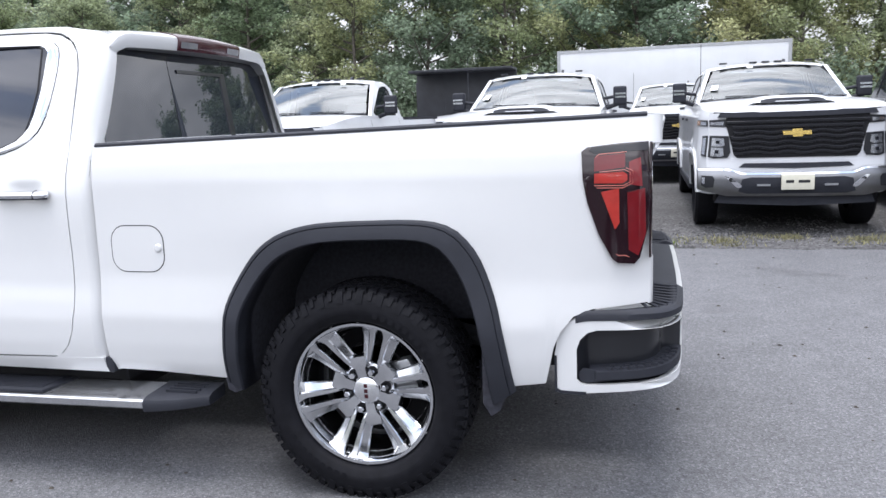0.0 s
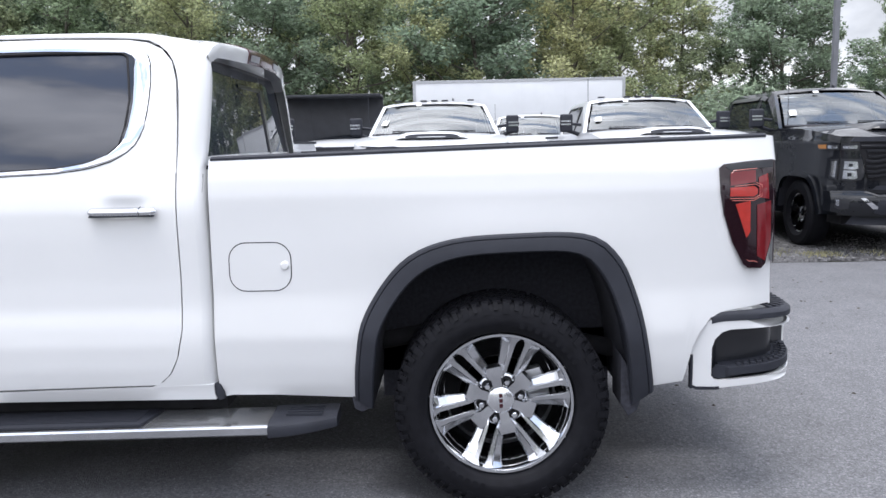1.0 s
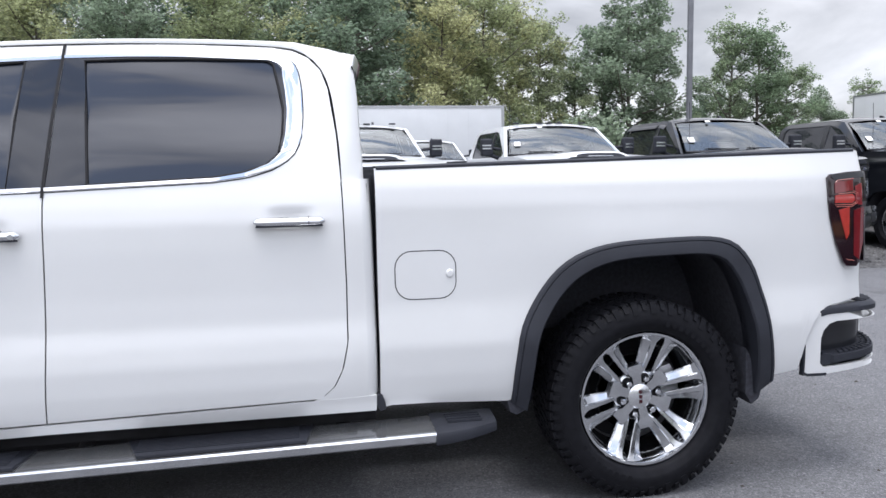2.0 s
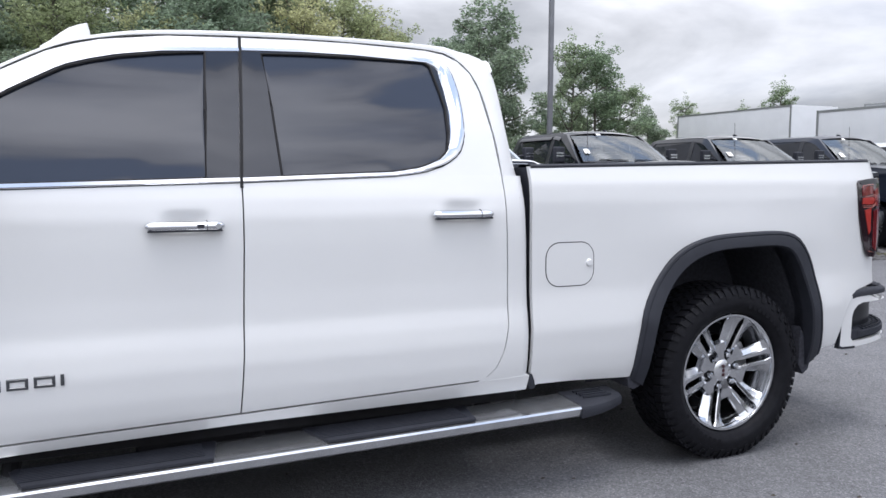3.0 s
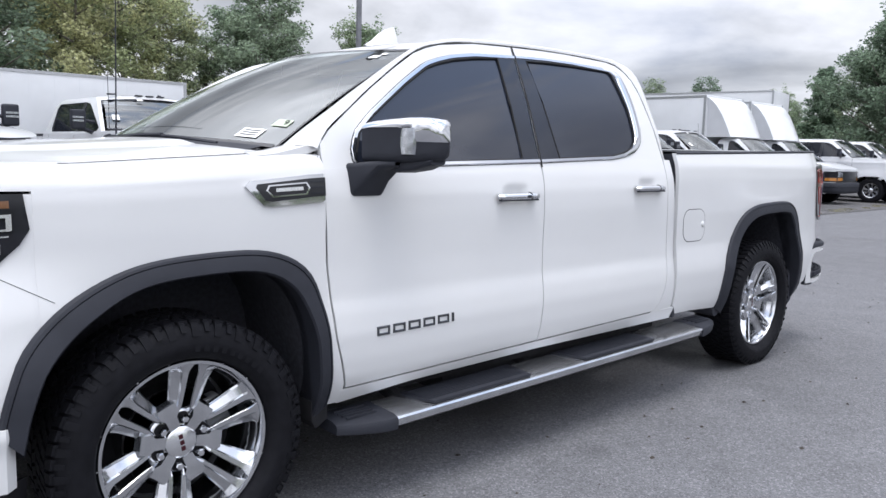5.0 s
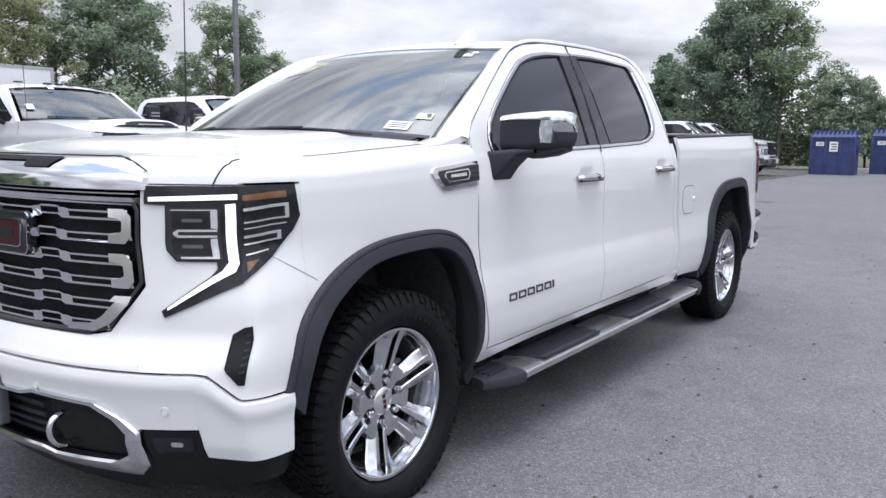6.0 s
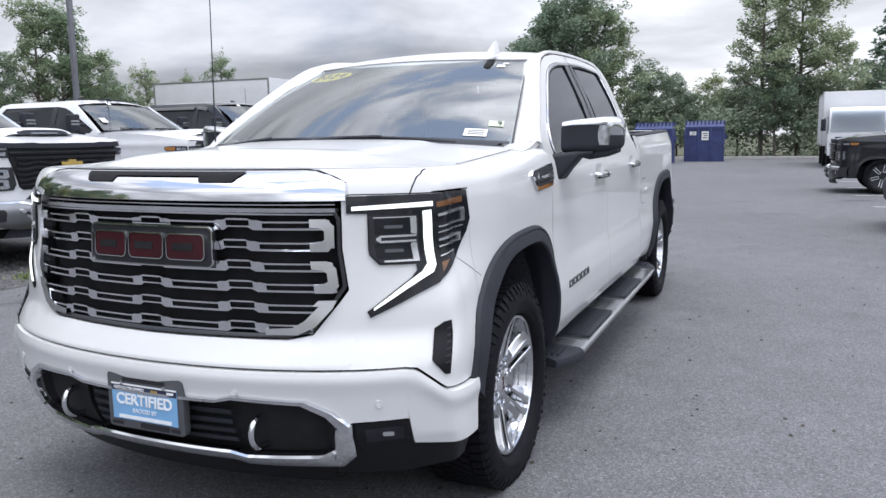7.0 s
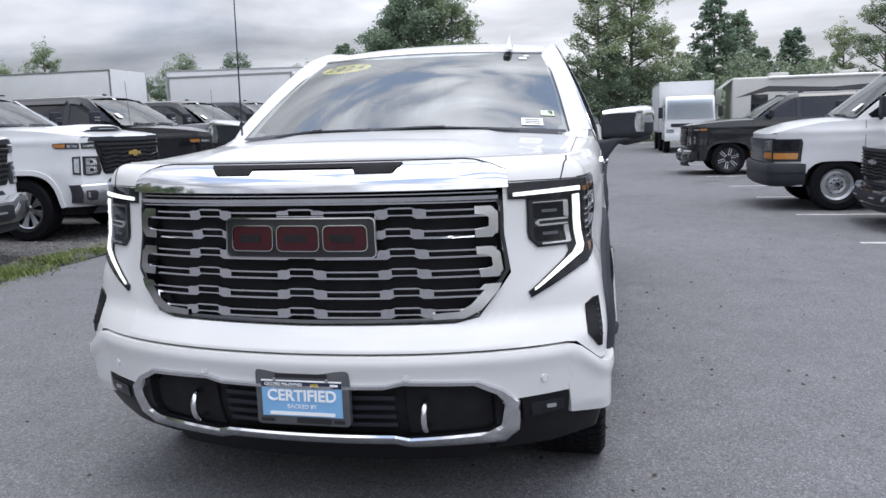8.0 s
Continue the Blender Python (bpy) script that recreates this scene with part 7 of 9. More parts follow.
# bay lines
for x, y0 in ((3.2, -3.75), (5.83, -3.75), (8.5, -3.68), (11.15, -3.62), (13.55, -3.5), (16.5, -3.42), (19.2, -3.4), (21.9, -3.4), (24.6, -3.4)):
    bm = B()
    grid(bm, [[(x + dx + 0.012 * math.sin(5 * y), y, 0.004) for dx in (-0.05, 0.05)] for y in np.linspace(y0, y0 - 5.2, 12)])
    tagged(part("bay_line", bm, M_PAINT, None, smooth=False), "worn white parking bay line", "road marking", "bay lines", "structure")
# kerb along the far end
bm = B()
for k in range(30):
    y = -28 + 1.8 * k
    box(bm, 44.0, 44.18, y, y + 1.78, -0.02, 0.13, 0.02)
tagged(part("kerb", bm, M_STONE, None), "pale concrete kerb at the far end", "kerb", kind="structure")
# loose grit and leaves on the asphalt
me = bpy.data.meshes.new("asphalt_grit")
gr = np.random.default_rng(6)
n = 700
P = np.stack([gr.uniform(-4.5, 11, n), gr.uniform(-4.6, 4.7, n), np.full(n, 0.003)], 1)
sz = gr.uniform(0.004, 0.013, n)
V, Fc = [], []
for i in range(n):
    a = gr.uniform(0, 6.28)
    for k in range(4):
        V.append((P[i, 0] + sz[i] * math.cos(a + 1.57 * k) * (1 if k % 2 else 1.7), P[i, 1] + sz[i] * math.sin(a + 1.57 * k), 0.001))
    V.append((P[i, 0], P[i, 1], sz[i] * 0.8))
    b_ = 5 * i
    Fc += [(b_, b_ + 1, b_ + 4), (b_ + 1, b_ + 2, b_ + 4), (b_ + 2, b_ + 3, b_ + 4), (b_ + 3, b_, b_ + 4)]
me.from_pydata(V, [], Fc)
me.materials.append(mat("dark_grit", (0.05, 0.043, 0.036), 0.9, vary=0.5, scale=3))
tagged(new("asphalt_grit", me), "scattered grit and leaf scraps on the asphalt", "grit", kind="stuff")

# ---- parked vehicles ----
def bg_wheel(parent, x, sd, y, r=0.40, rim=0.235, spokes=8, rim_mat=None, cap=0.05, style=""):
    rim_mat = rim_mat or M_ALU
    m = Matrix.Translation((x, sd * y, r - 0.006)) @ Matrix(((1, 0, 0, 0), (0, 0, sd, 0), (0, 1, 0, 0), (0, 0, 0, 1)))
    bm = B()
    lathe(bm, [(rim, -0.02), (rim, 0.085), (rim + 0.012, 0.092), (rim + 0.016, 0.085)], m, 40)
    w = part("wheel", bm, rim_mat, parent, "alloy wheel with black tyre")
    bm = B()
    lathe(bm, [(rim, -0.12), (r - 0.03, -0.13), (r - 0.006, -0.10), (r, 0.0), (r - 0.006, 0.10), (r - 0.035, 0.128), (rim + 0.06, 0.132), (rim + 0.014, 0.095)], m, 48)
    part("tyre", bm, M_RUBBER, w)
    bm = B()
    lathe(bm, [(0, 0.0), (rim, 0.0), (rim, -0.05)], m, 32)
    part("brake_disc", bm, M_DARK, w)
    if style == "steel":
        # pressed steel disc with oval holes, a hub and its nuts
        bm = B()
        lathe(bm, [(0.0, 0.050), (0.07, 0.050), (0.095, 0.040), (0.12, 0.058), (0.15, 0.062), (rim - 0.02, 0.050), (rim, 0.070)], m, 40)
        part("wheel_disc", bm, rim_mat, w)
        for k in range(8):
            rot = m @ Matrix.Rotation(2 * math.pi * (k + 0.3) / 8, 4, "Z")
            bm = B()
            face(bm, *[bm.verts.new(rot @ Vector((0.150 + 0.016 * math.cos(q), 0.034 * math.sin(q), 0.0635 - 0.004 * (math.cos(q) + 1)))) for q in np.linspace(0, 2 * math.pi, 15)[:-1]])
            part("disc_hole", bm, M_DARK, w)
            bm = B()
            cyl(bm, rot @ Vector((0.075, 0.02, 0.045)), rot @ Vector((0.075, 0.02, 0.075)), 0.012, n=8)
            part("lug_nut", bm, M_CHROME, w)
        bm = B()
        lathe(bm, [(0, 0.105), (0.035, 0.10), (0.045, 0.085), (0.05, 0.045)], m, 24)
        part("centre_cap", bm, M_CHROME, w)
        return w
    if style == "twin":
        # black wheel with six pairs of bright edges
        bm = B()
        lathe(bm, [(0.0, 0.06), (0.05, 0.06), (rim * 0.6, 0.055), (rim * 0.95, 0.075)], m, 40)
        part("wheel_disc", bm, M_GLOSSBLK, w)
        for k in range(12):
            rot = m @ Matrix.Rotation(2 * math.pi * (k // 2 + 0.3) / 6, 4, "Z")
            o = 0.026 if k % 2 else -0.026
            bm = B()
            grid(bm, [[rot @ Vector((q, o + dy, h + dh)) for dy, dh in ((-0.012, -0.006), (-0.010, 0.0), (0.010, 0.0), (0.012, -0.006))] for q, h in ((0.085, 0.066), (rim * 0.6, 0.068), (rim * 0.93, 0.082))])
            part("spoke", bm, M_ALU, w)
            if k % 2:
                bm = B()
                grid(bm, [[rot @ Vector((q, y, 0.0675)) for y in (-0.03, 0.0, 0.03)] for q in (0.078, 0.098)])
                part("spoke_bridge", bm, M_ALU, w)
        bm = B()
        lathe(bm, [(0, 0.075), (0.032, 0.072), (0.036, 0.06)], m, 20)
        part("centre_cap", bm, M_GLOSSBLK, w)
        return w
    for k in range(spokes):
        rot = m @ Matrix.Rotation(2 * math.pi * (k + 0.3) / spokes, 4, "Z")
        bm = B()
        a = 0.62 * math.pi * rim / spokes
        rows = [[rot @ Vector((q, s, z)) for s, z in ((-ww, h - 0.03), (-ww, h), (ww, h), (ww, h - 0.03))] for q, ww, h in ((0.03, a * 0.4, 0.055), (rim * 0.5, a * 0.55, 0.06), (rim * 0.98, a * 0.9, 0.085))]
        grid(bm, rows)
        part("spoke", bm, rim_mat, w)
    bm = B()
    lathe(bm, [(0, 0.075), (cap, 0.07), (cap * 1.5, 0.055), (cap * 1.6, 0.03)], m, 20)
    part("centre_cap", bm, rim_mat, w)
    return w


def vehicle(name, label, category, group, s, paint, at, turn):
    """A parked vehicle. Local x runs from the nose to the tail, the front axle at 0. s: its sizes."""
    v = thing(name, label, category, group, at=at, turn=turn)
    W, N, T, wb, zb = s["w"], s["nose"], s["tail"], s["wb"], s.get("zb", 0.38)
    r = s.get("r", 0.40)
    hood_f, hood_r, belt = s["hood_f"], s["hood_r"], s["belt"]
    cowl, wst, roof, rend, rbase = s["cowl"], s["ws_top"], s["roof"], s["roof_end"], s["rear_base"]
    tum = s.get("tumble", 0.17)
    arch_h = r + s.get("arch", 0.17)

    def half(x, z):
        y = W - 0.10 * max(0, (z - 0.85)) ** 2 - 0.35 * max(0, 0.62 - z) ** 2
        y += 0.014 * math.exp(-((z - belt + 0.16) / 0.05) ** 2) - 0.012 * math.exp(-((z - belt + 0.42) / 0.12) ** 2)
        for ax in (0.0, wb):
            y += 0.028 * math.exp(-((x - ax) / 0.55) ** 2 - ((z - 0.98) / 0.22) ** 2)
        y -= s.get("nose_taper", 0.16) * max(0.0, (N + 0.55 - x) / 0.55) ** 3
        y -= 0.05 * max(0.0, (x - T + 0.4) / 0.4) ** 3
        return y

    def top(x):
        if x < cowl:
            k = (x - N) / (cowl - N)
            return hood_f + (hood_r - hood_f) * (1 - (1 - k) ** 2)
        if x > rbase + 0.03:
            return s.get("bed", belt)
        return belt if x > cowl + 0.12 else hood_r + (belt - hood_r) * (x - cowl) / 0.12

    def low(x):
        z = zb
        for ax in (0.0, wb):
            d = abs(x - ax) / (r + s.get("arch_w", 0.13))
            if d < 1:
                z = max(z, r * 0.9 + (arch_h + r * 0.55 - r * 0.9) * (1 - d ** 4) ** 0.5)
        return z

    xs = sorted(set(np.round(np.linspace(N + s.get("bow", 0.10) - 0.022, T, 60), 3)) | {round(ax + (r + s.get("arch_w", 0.13)) * k, 3) for ax in (0.0, wb) for k in (-1.0, -0.99, -0.95, -0.85, 0.85, 0.95, 0.99, 1.0)} | {rbase + 0.02, rbase + 0.035})
    for sd in (-1, 1):
        bm = strip(xs, low, top, lambda x, z: Vector((x, sd * half(x, z), z)), 26)
        thicken(bm, (0, -sd * 0.04, 0))
        part("body_side", bm, paint, v)
        for ax in (0.0, wb):
            bm = B()
            R = r + s.get("arch_w", 0.13)
            rows = []
            for x in np.linspace(ax - R, ax + R, 15):
                z = low(min(max(x, ax - R * 0.999), ax + R * 0.999))
                rows.append([(x, sd * (half(x, z) + 0.004), z), (x, sd * (half(x, z) - 0.30), z)])
            grid(bm, rows)
            part("wheel_well", bm, M_LINER, v)
            if s.get("flare"):
                bm = B()
                rows = []
                for t in np.linspace(0, 1, 25):
                    x = ax + R * 1.02 * math.cos(math.pi * (1 - t))
                    z = low(min(max(x, ax - R * 0.995), ax + R * 0.995))
                    dx, dz = 0.055 * math.cos(math.pi * (1 - t)), 0.055 * math.sin(math.pi * t)
                    rows.append([(x, sd * (half(x, z) - 0.02), z - 0.01), (x, sd * (half(x, z) + 0.025), z - 0.01), (x + dx, sd * (half(x, z) + 0.02), z + dz), (x + dx, sd * (half(x, z) - 0.01), z + dz)])
                grid(bm, rows)
                part("wheel_arch_flare", bm, M_TRIM if s["flare"] == 1 else paint, v)
            bg_wheel(v, ax, sd, W - 0.135, r, s.get("rim", 0.235), s.get("spokes", 8), s.get("rim_mat"), style=s.get("wheel_style", ""))
        # shut lines and handles
        for x0 in s["seams"]:
            bm = strip((x0 - 0.004, x0 + 0.004), lambda x: zb + 0.12, lambda x: min(top(x), belt) - 0.02, lambda x, z: Vector((x, sd * (half(x, z) + 0.0015), z)), 8)
            part("door_seam", bm, M_GAP, v, smooth=False)
        for x0 in s.get("handles", ()):
            bm = B()
            y = half(x0, belt - 0.2)
            box(bm, x0 - 0.10, x0 + 0.10, sd * (y + 0.012), sd * (y + 0.04), belt - 0.215, belt - 0.18, 0.01)
            part("door_handle", bm, s.get("handle_mat", M_TRIM), v)
        # sill
        bm = B()
        box(bm, r + 0.25, wb - r - 0.25, sd * (W - 0.14), sd * (W + s.get("board", -0.03)), zb - 0.08, zb + 0.02, 0.015)
        part("side_step", bm, M_TRIM, v)
        # mirror
        if s.get("mirror", 1):
            mx, mz, mh = cowl + 0.42, belt + 0.02, s.get("mirror_h", 0.30)
            bm = B()
            box(bm, mx - 0.05, mx + 0.06, sd * (W + 0.05), sd * (W + 0.05 + s.get("mirror_w", 0.20)), mz + 0.02, mz + 0.02 + mh, 0.03, 3)
            mir = part("door_mirror", bm, M_TRIM, v)
            bm = B()
            tube(bm, [(mx + 0.02, sd * (W - 0.06), mz - 0.02), (mx, sd * (W + 0.14), mz + 0.05)], 0.03, 8)
            tube(bm, [(mx + 0.02, sd * (W - 0.08), mz + 0.12), (mx, sd * (W + 0.14), mz + 0.15)], 0.022, 8)
            part("mirror_arm", bm, M_TRIM, mir)
            if s.get("mirror_lamp"):
                for k in (0, 1):
                    bm = B()
                    box(bm, mx - 0.056, mx - 0.045, sd * (W + 0.08), sd * (W + 0.22), mz + 0.12 + 0.045 * k, mz + 0.145 + 0.045 * k)
                    part("mirror_lamp", bm, M_LAMPIN, mir)
    # nose panel
    def nose_pt(y, z):
        y = max(-1.0, min(1.0, y))
        b = s.get("bow", 0.10) - 0.022
        x = N + b * abs(y) ** 4 - 0.03 * (1 - ((z - 0.9) / 0.6) ** 2) * (1 - abs(y) ** 4)
        return Vector((x, y * half(N + b, z), z))
    bm = B()
    grid(bm, [[nose_pt(k, z) for k in (-1, -0.985, -0.96, -0.92, -0.86, -0.78, -0.65, -0.45, -0.22, 0, 0.22, 0.45, 0.65, 0.78, 0.86, 0.92, 0.96, 0.985, 1)] for z in np.linspace(zb, hood_f + 0.005, 10)])
    part("nose_panel", bm, paint, v)
    bm = B()
    rows = []
    for k in np.linspace(0, 1, 12):
        row = []
        for y in np.linspace(-1, 1, 17):
            x0 = nose_pt(y, hood_f)[0] - 0.005
            x = x0 + (cowl + 0.16 - x0) * k
            row.append(Vector((x, y * half(x, hood_r) * 0.998, top(min(x, cowl - 0.001)) + s.get("crown", 0.05) * (1 - abs(y) ** 2.5) * min(1, 2.5 * k + 0.1))))
        rows.append(row)
    grid(bm, rows)
    bonnet = part("bonnet", bm, paint, v)
    if s.get("scoop"):
        hz = lambda x, y: top(x) + s.get("crown", 0.05) * (1 - abs(y / W) ** 2.5)
        bm = B()
        rows = []
        for x, h in ((N + 0.34, 0.012), (N + 0.37, 0.052), (N + 0.42, 0.062), (N + 0.60, 0.052), (N + 0.95, 0.0)):
            rows.append([(x + 0.05 * y * y, y * 0.46, hz(x, y * 0.46) + h * (1 - abs(y) ** 5) + (0.012 if abs(y) < 0.99 else 0.0)) for y in np.linspace(-1, 1, 17)])
        grid(bm, rows)
        sc = part("bonnet_scoop", bm, paint, bonnet)
        bm = B()
        grid(bm, [[(N + 0.336 + 0.05 * y * y + dx, y * 0.385, hz(N + 0.34, y * 0.385) + 0.012 + dz * (1 - abs(y) ** 6)) for y in np.linspace(-1, 1, 13)] for dx, dz in ((-0.014, 0.000), (0.008, 0.052))])
        part("scoop_mouth", bm, M_TRIM, sc)
        bm = B()
        grid(bm, [[(N + 0.322 + 0.05 * y * y + dx, y * 0.33, hz(N + 0.34, y * 0.33) + 0.022 + dz) for y in np.linspace(-1, 1, 9)] for dx, dz in ((0.0, 0.0), (0.004, 0.008))])
        part("scoop_slat", bm, M_SILVER, sc)
    # tail panel and bed
    zt = s.get("bed", belt)
    bm = B()
    grid(bm, [[(T, y * half(T, z), z) for y in np.linspace(-1, 1, 7)] for z in np.linspace(zb + 0.1, zt, 5)])
    part("tail_panel", bm, paint, v)
    if "bed" in s:
        bm = B()
        box(bm, rbase + 0.06, T - 0.03, -W + 0.14, W - 0.14, 0.88, 0.92)
        for sd in (-1, 1):
            box(bm, rbase + 0.04, T, sd * (half(T - 1, zt) + 0.004), sd * (W - 0.14), zt - 0.03, zt + 0.012)
        part("bed_liner", bm, M_TRIM, v)
    # cab above the belt
    def gh(x, z):
        k = (z - belt) / (roof - belt)
        return half(cowl + 0.5, belt) - 0.015 - tum * k - 0.05 * max(0.0, (k - 0.72) / 0.28) ** 2
    zr = lambda x: roof - 0.05 * max(0, (wst + 0.35 - x) / 0.35) ** 2 - 0.05 * max(0, (x - rend + 0.4) / 0.4) ** 2
    bm = B()
    grid(bm, [[(x + (0.10 if x < wst + 0.3 else 0.0) * y * y * (1 - (x - wst) / 0.32), y * gh(x, roof), zr(x) + 0.050 * (1 - abs(y) ** 2.6) - 0.03 * (abs(y) > 0.99)) for y in (-1.0, -0.985, -0.93, -0.82, -0.6, -0.3, 0, 0.3, 0.6, 0.82, 0.93, 0.985, 1.0)] for x in np.linspace(wst - 0.02, rend + 0.02, 14)])
    part("roof", bm, paint, v)
    f = lambda k, y: Vector((cowl - 0.02 + 0.14 * y * y, y * gh(0, belt), hood_r + 0.03)).lerp(Vector((wst + 0.10 * y * y, y * gh(0, roof), zr(wst) + 0.03 * (1 - y * y))), k)
    g_ = lambda k, y, o=0.0: f(k, y) + Vector((-0.02 - o, 0, 0.02 + o)) * 1.0 * (math.sin(math.pi * k) if not o else 1.0)
    bm = B()
    grid(bm, [[g_(k, y) for y in np.linspace(-0.93, 0.93, 9)] for k in np.linspace(0, 1, 6)])
    ws_ = part("windscreen", bm, M_BGGLASS, v, "windscreen reflecting the sky")
    ws_.visible_shadow = False
    bm = B()
    grid(bm, [[g_(k, y, 0.002) - Vector((-0.02, 0, 0.02)) for y in np.linspace(-0.93, 0.93, 9)] for k in (-0.01, 0.03)])
    part("wiper_cowl", bm, M_TRIM, v)
    for y0 in (-0.62, 0.08):
        bm = B()
        tube(bm, [f(0.05 + 0.02 * q, y0 + 0.55 * q) + Vector((-0.012, 0, 0.014)) for q in (0, 0.5, 1)], 0.008, 5)
        part("wiper", bm, M_TRIM, v)
    sticks = s.get("papers", ((0.25, 0.75), (0.9, 0.25)))
    for k, y in sticks:
        bm = B()
        grid(bm, [[f(k + dk, y + dy) + Vector((-0.028, 0, 0.028)) for dy in (0, 0.10)] for dk in (0, 0.16 if k < 0.5 else 0.06)])
        part("paper_tag", bm, M_PAPER, v)
    # dashboard and front seats behind the glass
    bm = B()
    box(bm, cowl + 0.12, cowl + 0.55, -W + 0.20, W - 0.20, belt - 0.30, belt - 0.04, 0.05, 2)
    part("dashboard", bm, M_DASH, v)
    for sd in (-1, 1):
        sx = min(cowl + 1.15, rbase - 0.35)
        bm = B()
        box(bm, sx, sx + 0.16, sd * 0.40 - 0.25, sd * 0.40 + 0.25, belt - 0.35, belt + 0.22, 0.05, 2)
        st_ = part("seat_back", bm, M_SEAT, v)
        bm = B()
        box(bm, sx + 0.03, sx + 0.13, sd * 0.40 - 0.13, sd * 0.40 + 0.13, belt + 0.24, belt + 0.40, 0.04, 2)
        part("headrest", bm, M_SEAT, st_)
    for sd in (-1, 1):
        # the side follows the rake of the screen and rounds off at the rear
        out_ = [(cowl + 0.10, belt - 0.01), (wst + 0.06, roof - 0.035), (wst + 0.3, roof - 0.008), (rend - 0.20, roof), (rend - 0.06, roof - 0.03), (rend + 0.02, roof - 0.10), (rbase, belt - 0.01)]
        P = lambda x, z, d: Vector((x, sd * (gh(x, z) + 0.004 - d), z))
        zt_, zb_ = roof - 0.075, belt + 0.018
        slope = lambda z: cowl + 0.27 + (wst + 0.10 - cowl - 0.19) * (z - belt) / (roof - belt)
        rs = lambda z: rbase - 0.13 + (rend - rbase) * (z - belt) / (roof - belt)
        x0, x1 = s["windows"][0][0], s["windows"][-1][1]
        a0, a1 = max(x0, slope(zb_)), max(x0, slope(zt_))
        b0, b1 = min(x1, rs(zb_)), min(x1, rs(zt_))
        dl = [(a0 - 0.02, zb_ + 0.05), (a0 + 0.03, zb_), (b0 - 0.05, zb_), (b0 - 0.01, zb_ + 0.04), (b1, zt_ - 0.07), (b1 - 0.06, zt_), (a1 + 0.28, zt_), (a1 + 0.10, zt_ - 0.025), (a1 - 0.02, zt_ - 0.075)]
        bm = holed(B(), out_, [dl], P, 0.05)
        part("cab_side", bm, paint, v)
        mids = [(w0[1] + w1[0]) / 2 for w0, w1 in zip(s["windows"], s["windows"][1:])]
        edges = [None] + mids + [None]
        ctr = (sum(p[0] for p in dl) / len(dl), (zb_ + zt_) / 2)
        gl = [(ctr[0] + (x - ctr[0]) * 0.985, ctr[1] + (z - ctr[1]) * 0.955) for x, z in dl]
        bm = holed(B(), dl, [gl], lambda x, z, d: P(x, z, 0.006 + d), 0.02)
        part("window_seal", bm, M_GLOSSBLK, v)
        for e0, e1 in zip(edges, edges[1:]):
            pts = gl
            for lim, sg in ((e0, 1), (e1, -1)):
                if lim is None:
                    continue
                lim += 0.045 * sg
                cut_ = []
                for p, q in zip(pts, pts[1:] + pts[:1]):
                    pin, qin = (p[0] - lim) * sg >= 0, (q[0] - lim) * sg >= 0
                    if pin:
                        cut_.append(p)
                    if pin != qin:
                        k = (lim - p[0]) / (q[0] - p[0])
                        cut_.append((lim, p[1] + (q[1] - p[1]) * k))
                pts = cut_
            bm = B()
            face(bm, *[bm.verts.new(P(x, z, 0.014)) for x, z in pts])
            part("side_window", bm, M_BGPRIV, v, smooth=False)
        for m_ in mids:
            bm = B()
            grid(bm, [[P(m_ + d, z, o) for d, o in ((-0.05, 0.012), (-0.044, 0.004), (0.044, 0.004), (0.05, 0.012))] for z in np.linspace(zb_ + 0.006, zt_ - 0.006, 4)])
            part("window_pillar", bm, M_GLOSSBLK, v)
        if s.get("visor"):
            for h0, h1 in ((a1 + 0.06, (mids or [b1])[0] - 0.03), ((mids or [a1])[-1] + 0.03, b1 - 0.03)):
                bm = B()
                grid(bm, [[P(x, zt_ + 0.02 - 0.05 * max(0.0, (a1 + 0.3 - x) / 0.3) ** 2 - dz, -o) for x in np.linspace(h0, h1, 8)] for dz, o in ((0.0, 0.001), (0.02, 0.016), (0.055, 0.024))])
                part("window_visor", bm, M_GLOSSBLK, v)
    bm = B()
    grid(bm, [[Vector((rbase, y * gh(0, belt), belt - 0.02)).lerp(Vector((rend, y * gh(0, roof), roof - 0.02)), k) for y in np.linspace(-1, 1, 5)] for k in (0, 0.18)])
    grid(bm, [[Vector((rbase, y * gh(0, belt), belt - 0.02)).lerp(Vector((rend, y * gh(0, roof), roof - 0.02)), k) for y in np.linspace(-1, 1, 5)] for k in (0.86, 1)])
    part("rear_frame", bm, paint, v)
    bm = B()
    grid(bm, [[Vector((rbase, y * gh(0, belt), belt - 0.02)).lerp(Vector((rend, y * gh(0, roof), roof - 0.02)), k) for y in np.linspace(-1, 1, 5)] for k in (0.18, 0.86)])
    part("rear_window", bm, M_BGPRIV, v)
    bm = B()
    box(bm, N + 0.25, T - 0.1, -W + 0.2, W - 0.2, 0.34, zb + 0.25)
    box(bm, cowl + 0.2, rbase - 0.05, -W + 0.12, W - 0.12, zb + 0.2, belt - 0.05)
    part("floor_pan", bm, M_DARK, v)
    if s.get("lights5"):
        for y in (-0.55, -0.16, 0.0, 0.16, 0.55):
            bm = B()
            box(bm, wst + 0.10, wst + 0.17, y - 0.05, y + 0.05, roof + 0.035, roof + 0.055, 0.008)
            part("roof_marker", bm, M_TRIM, v)
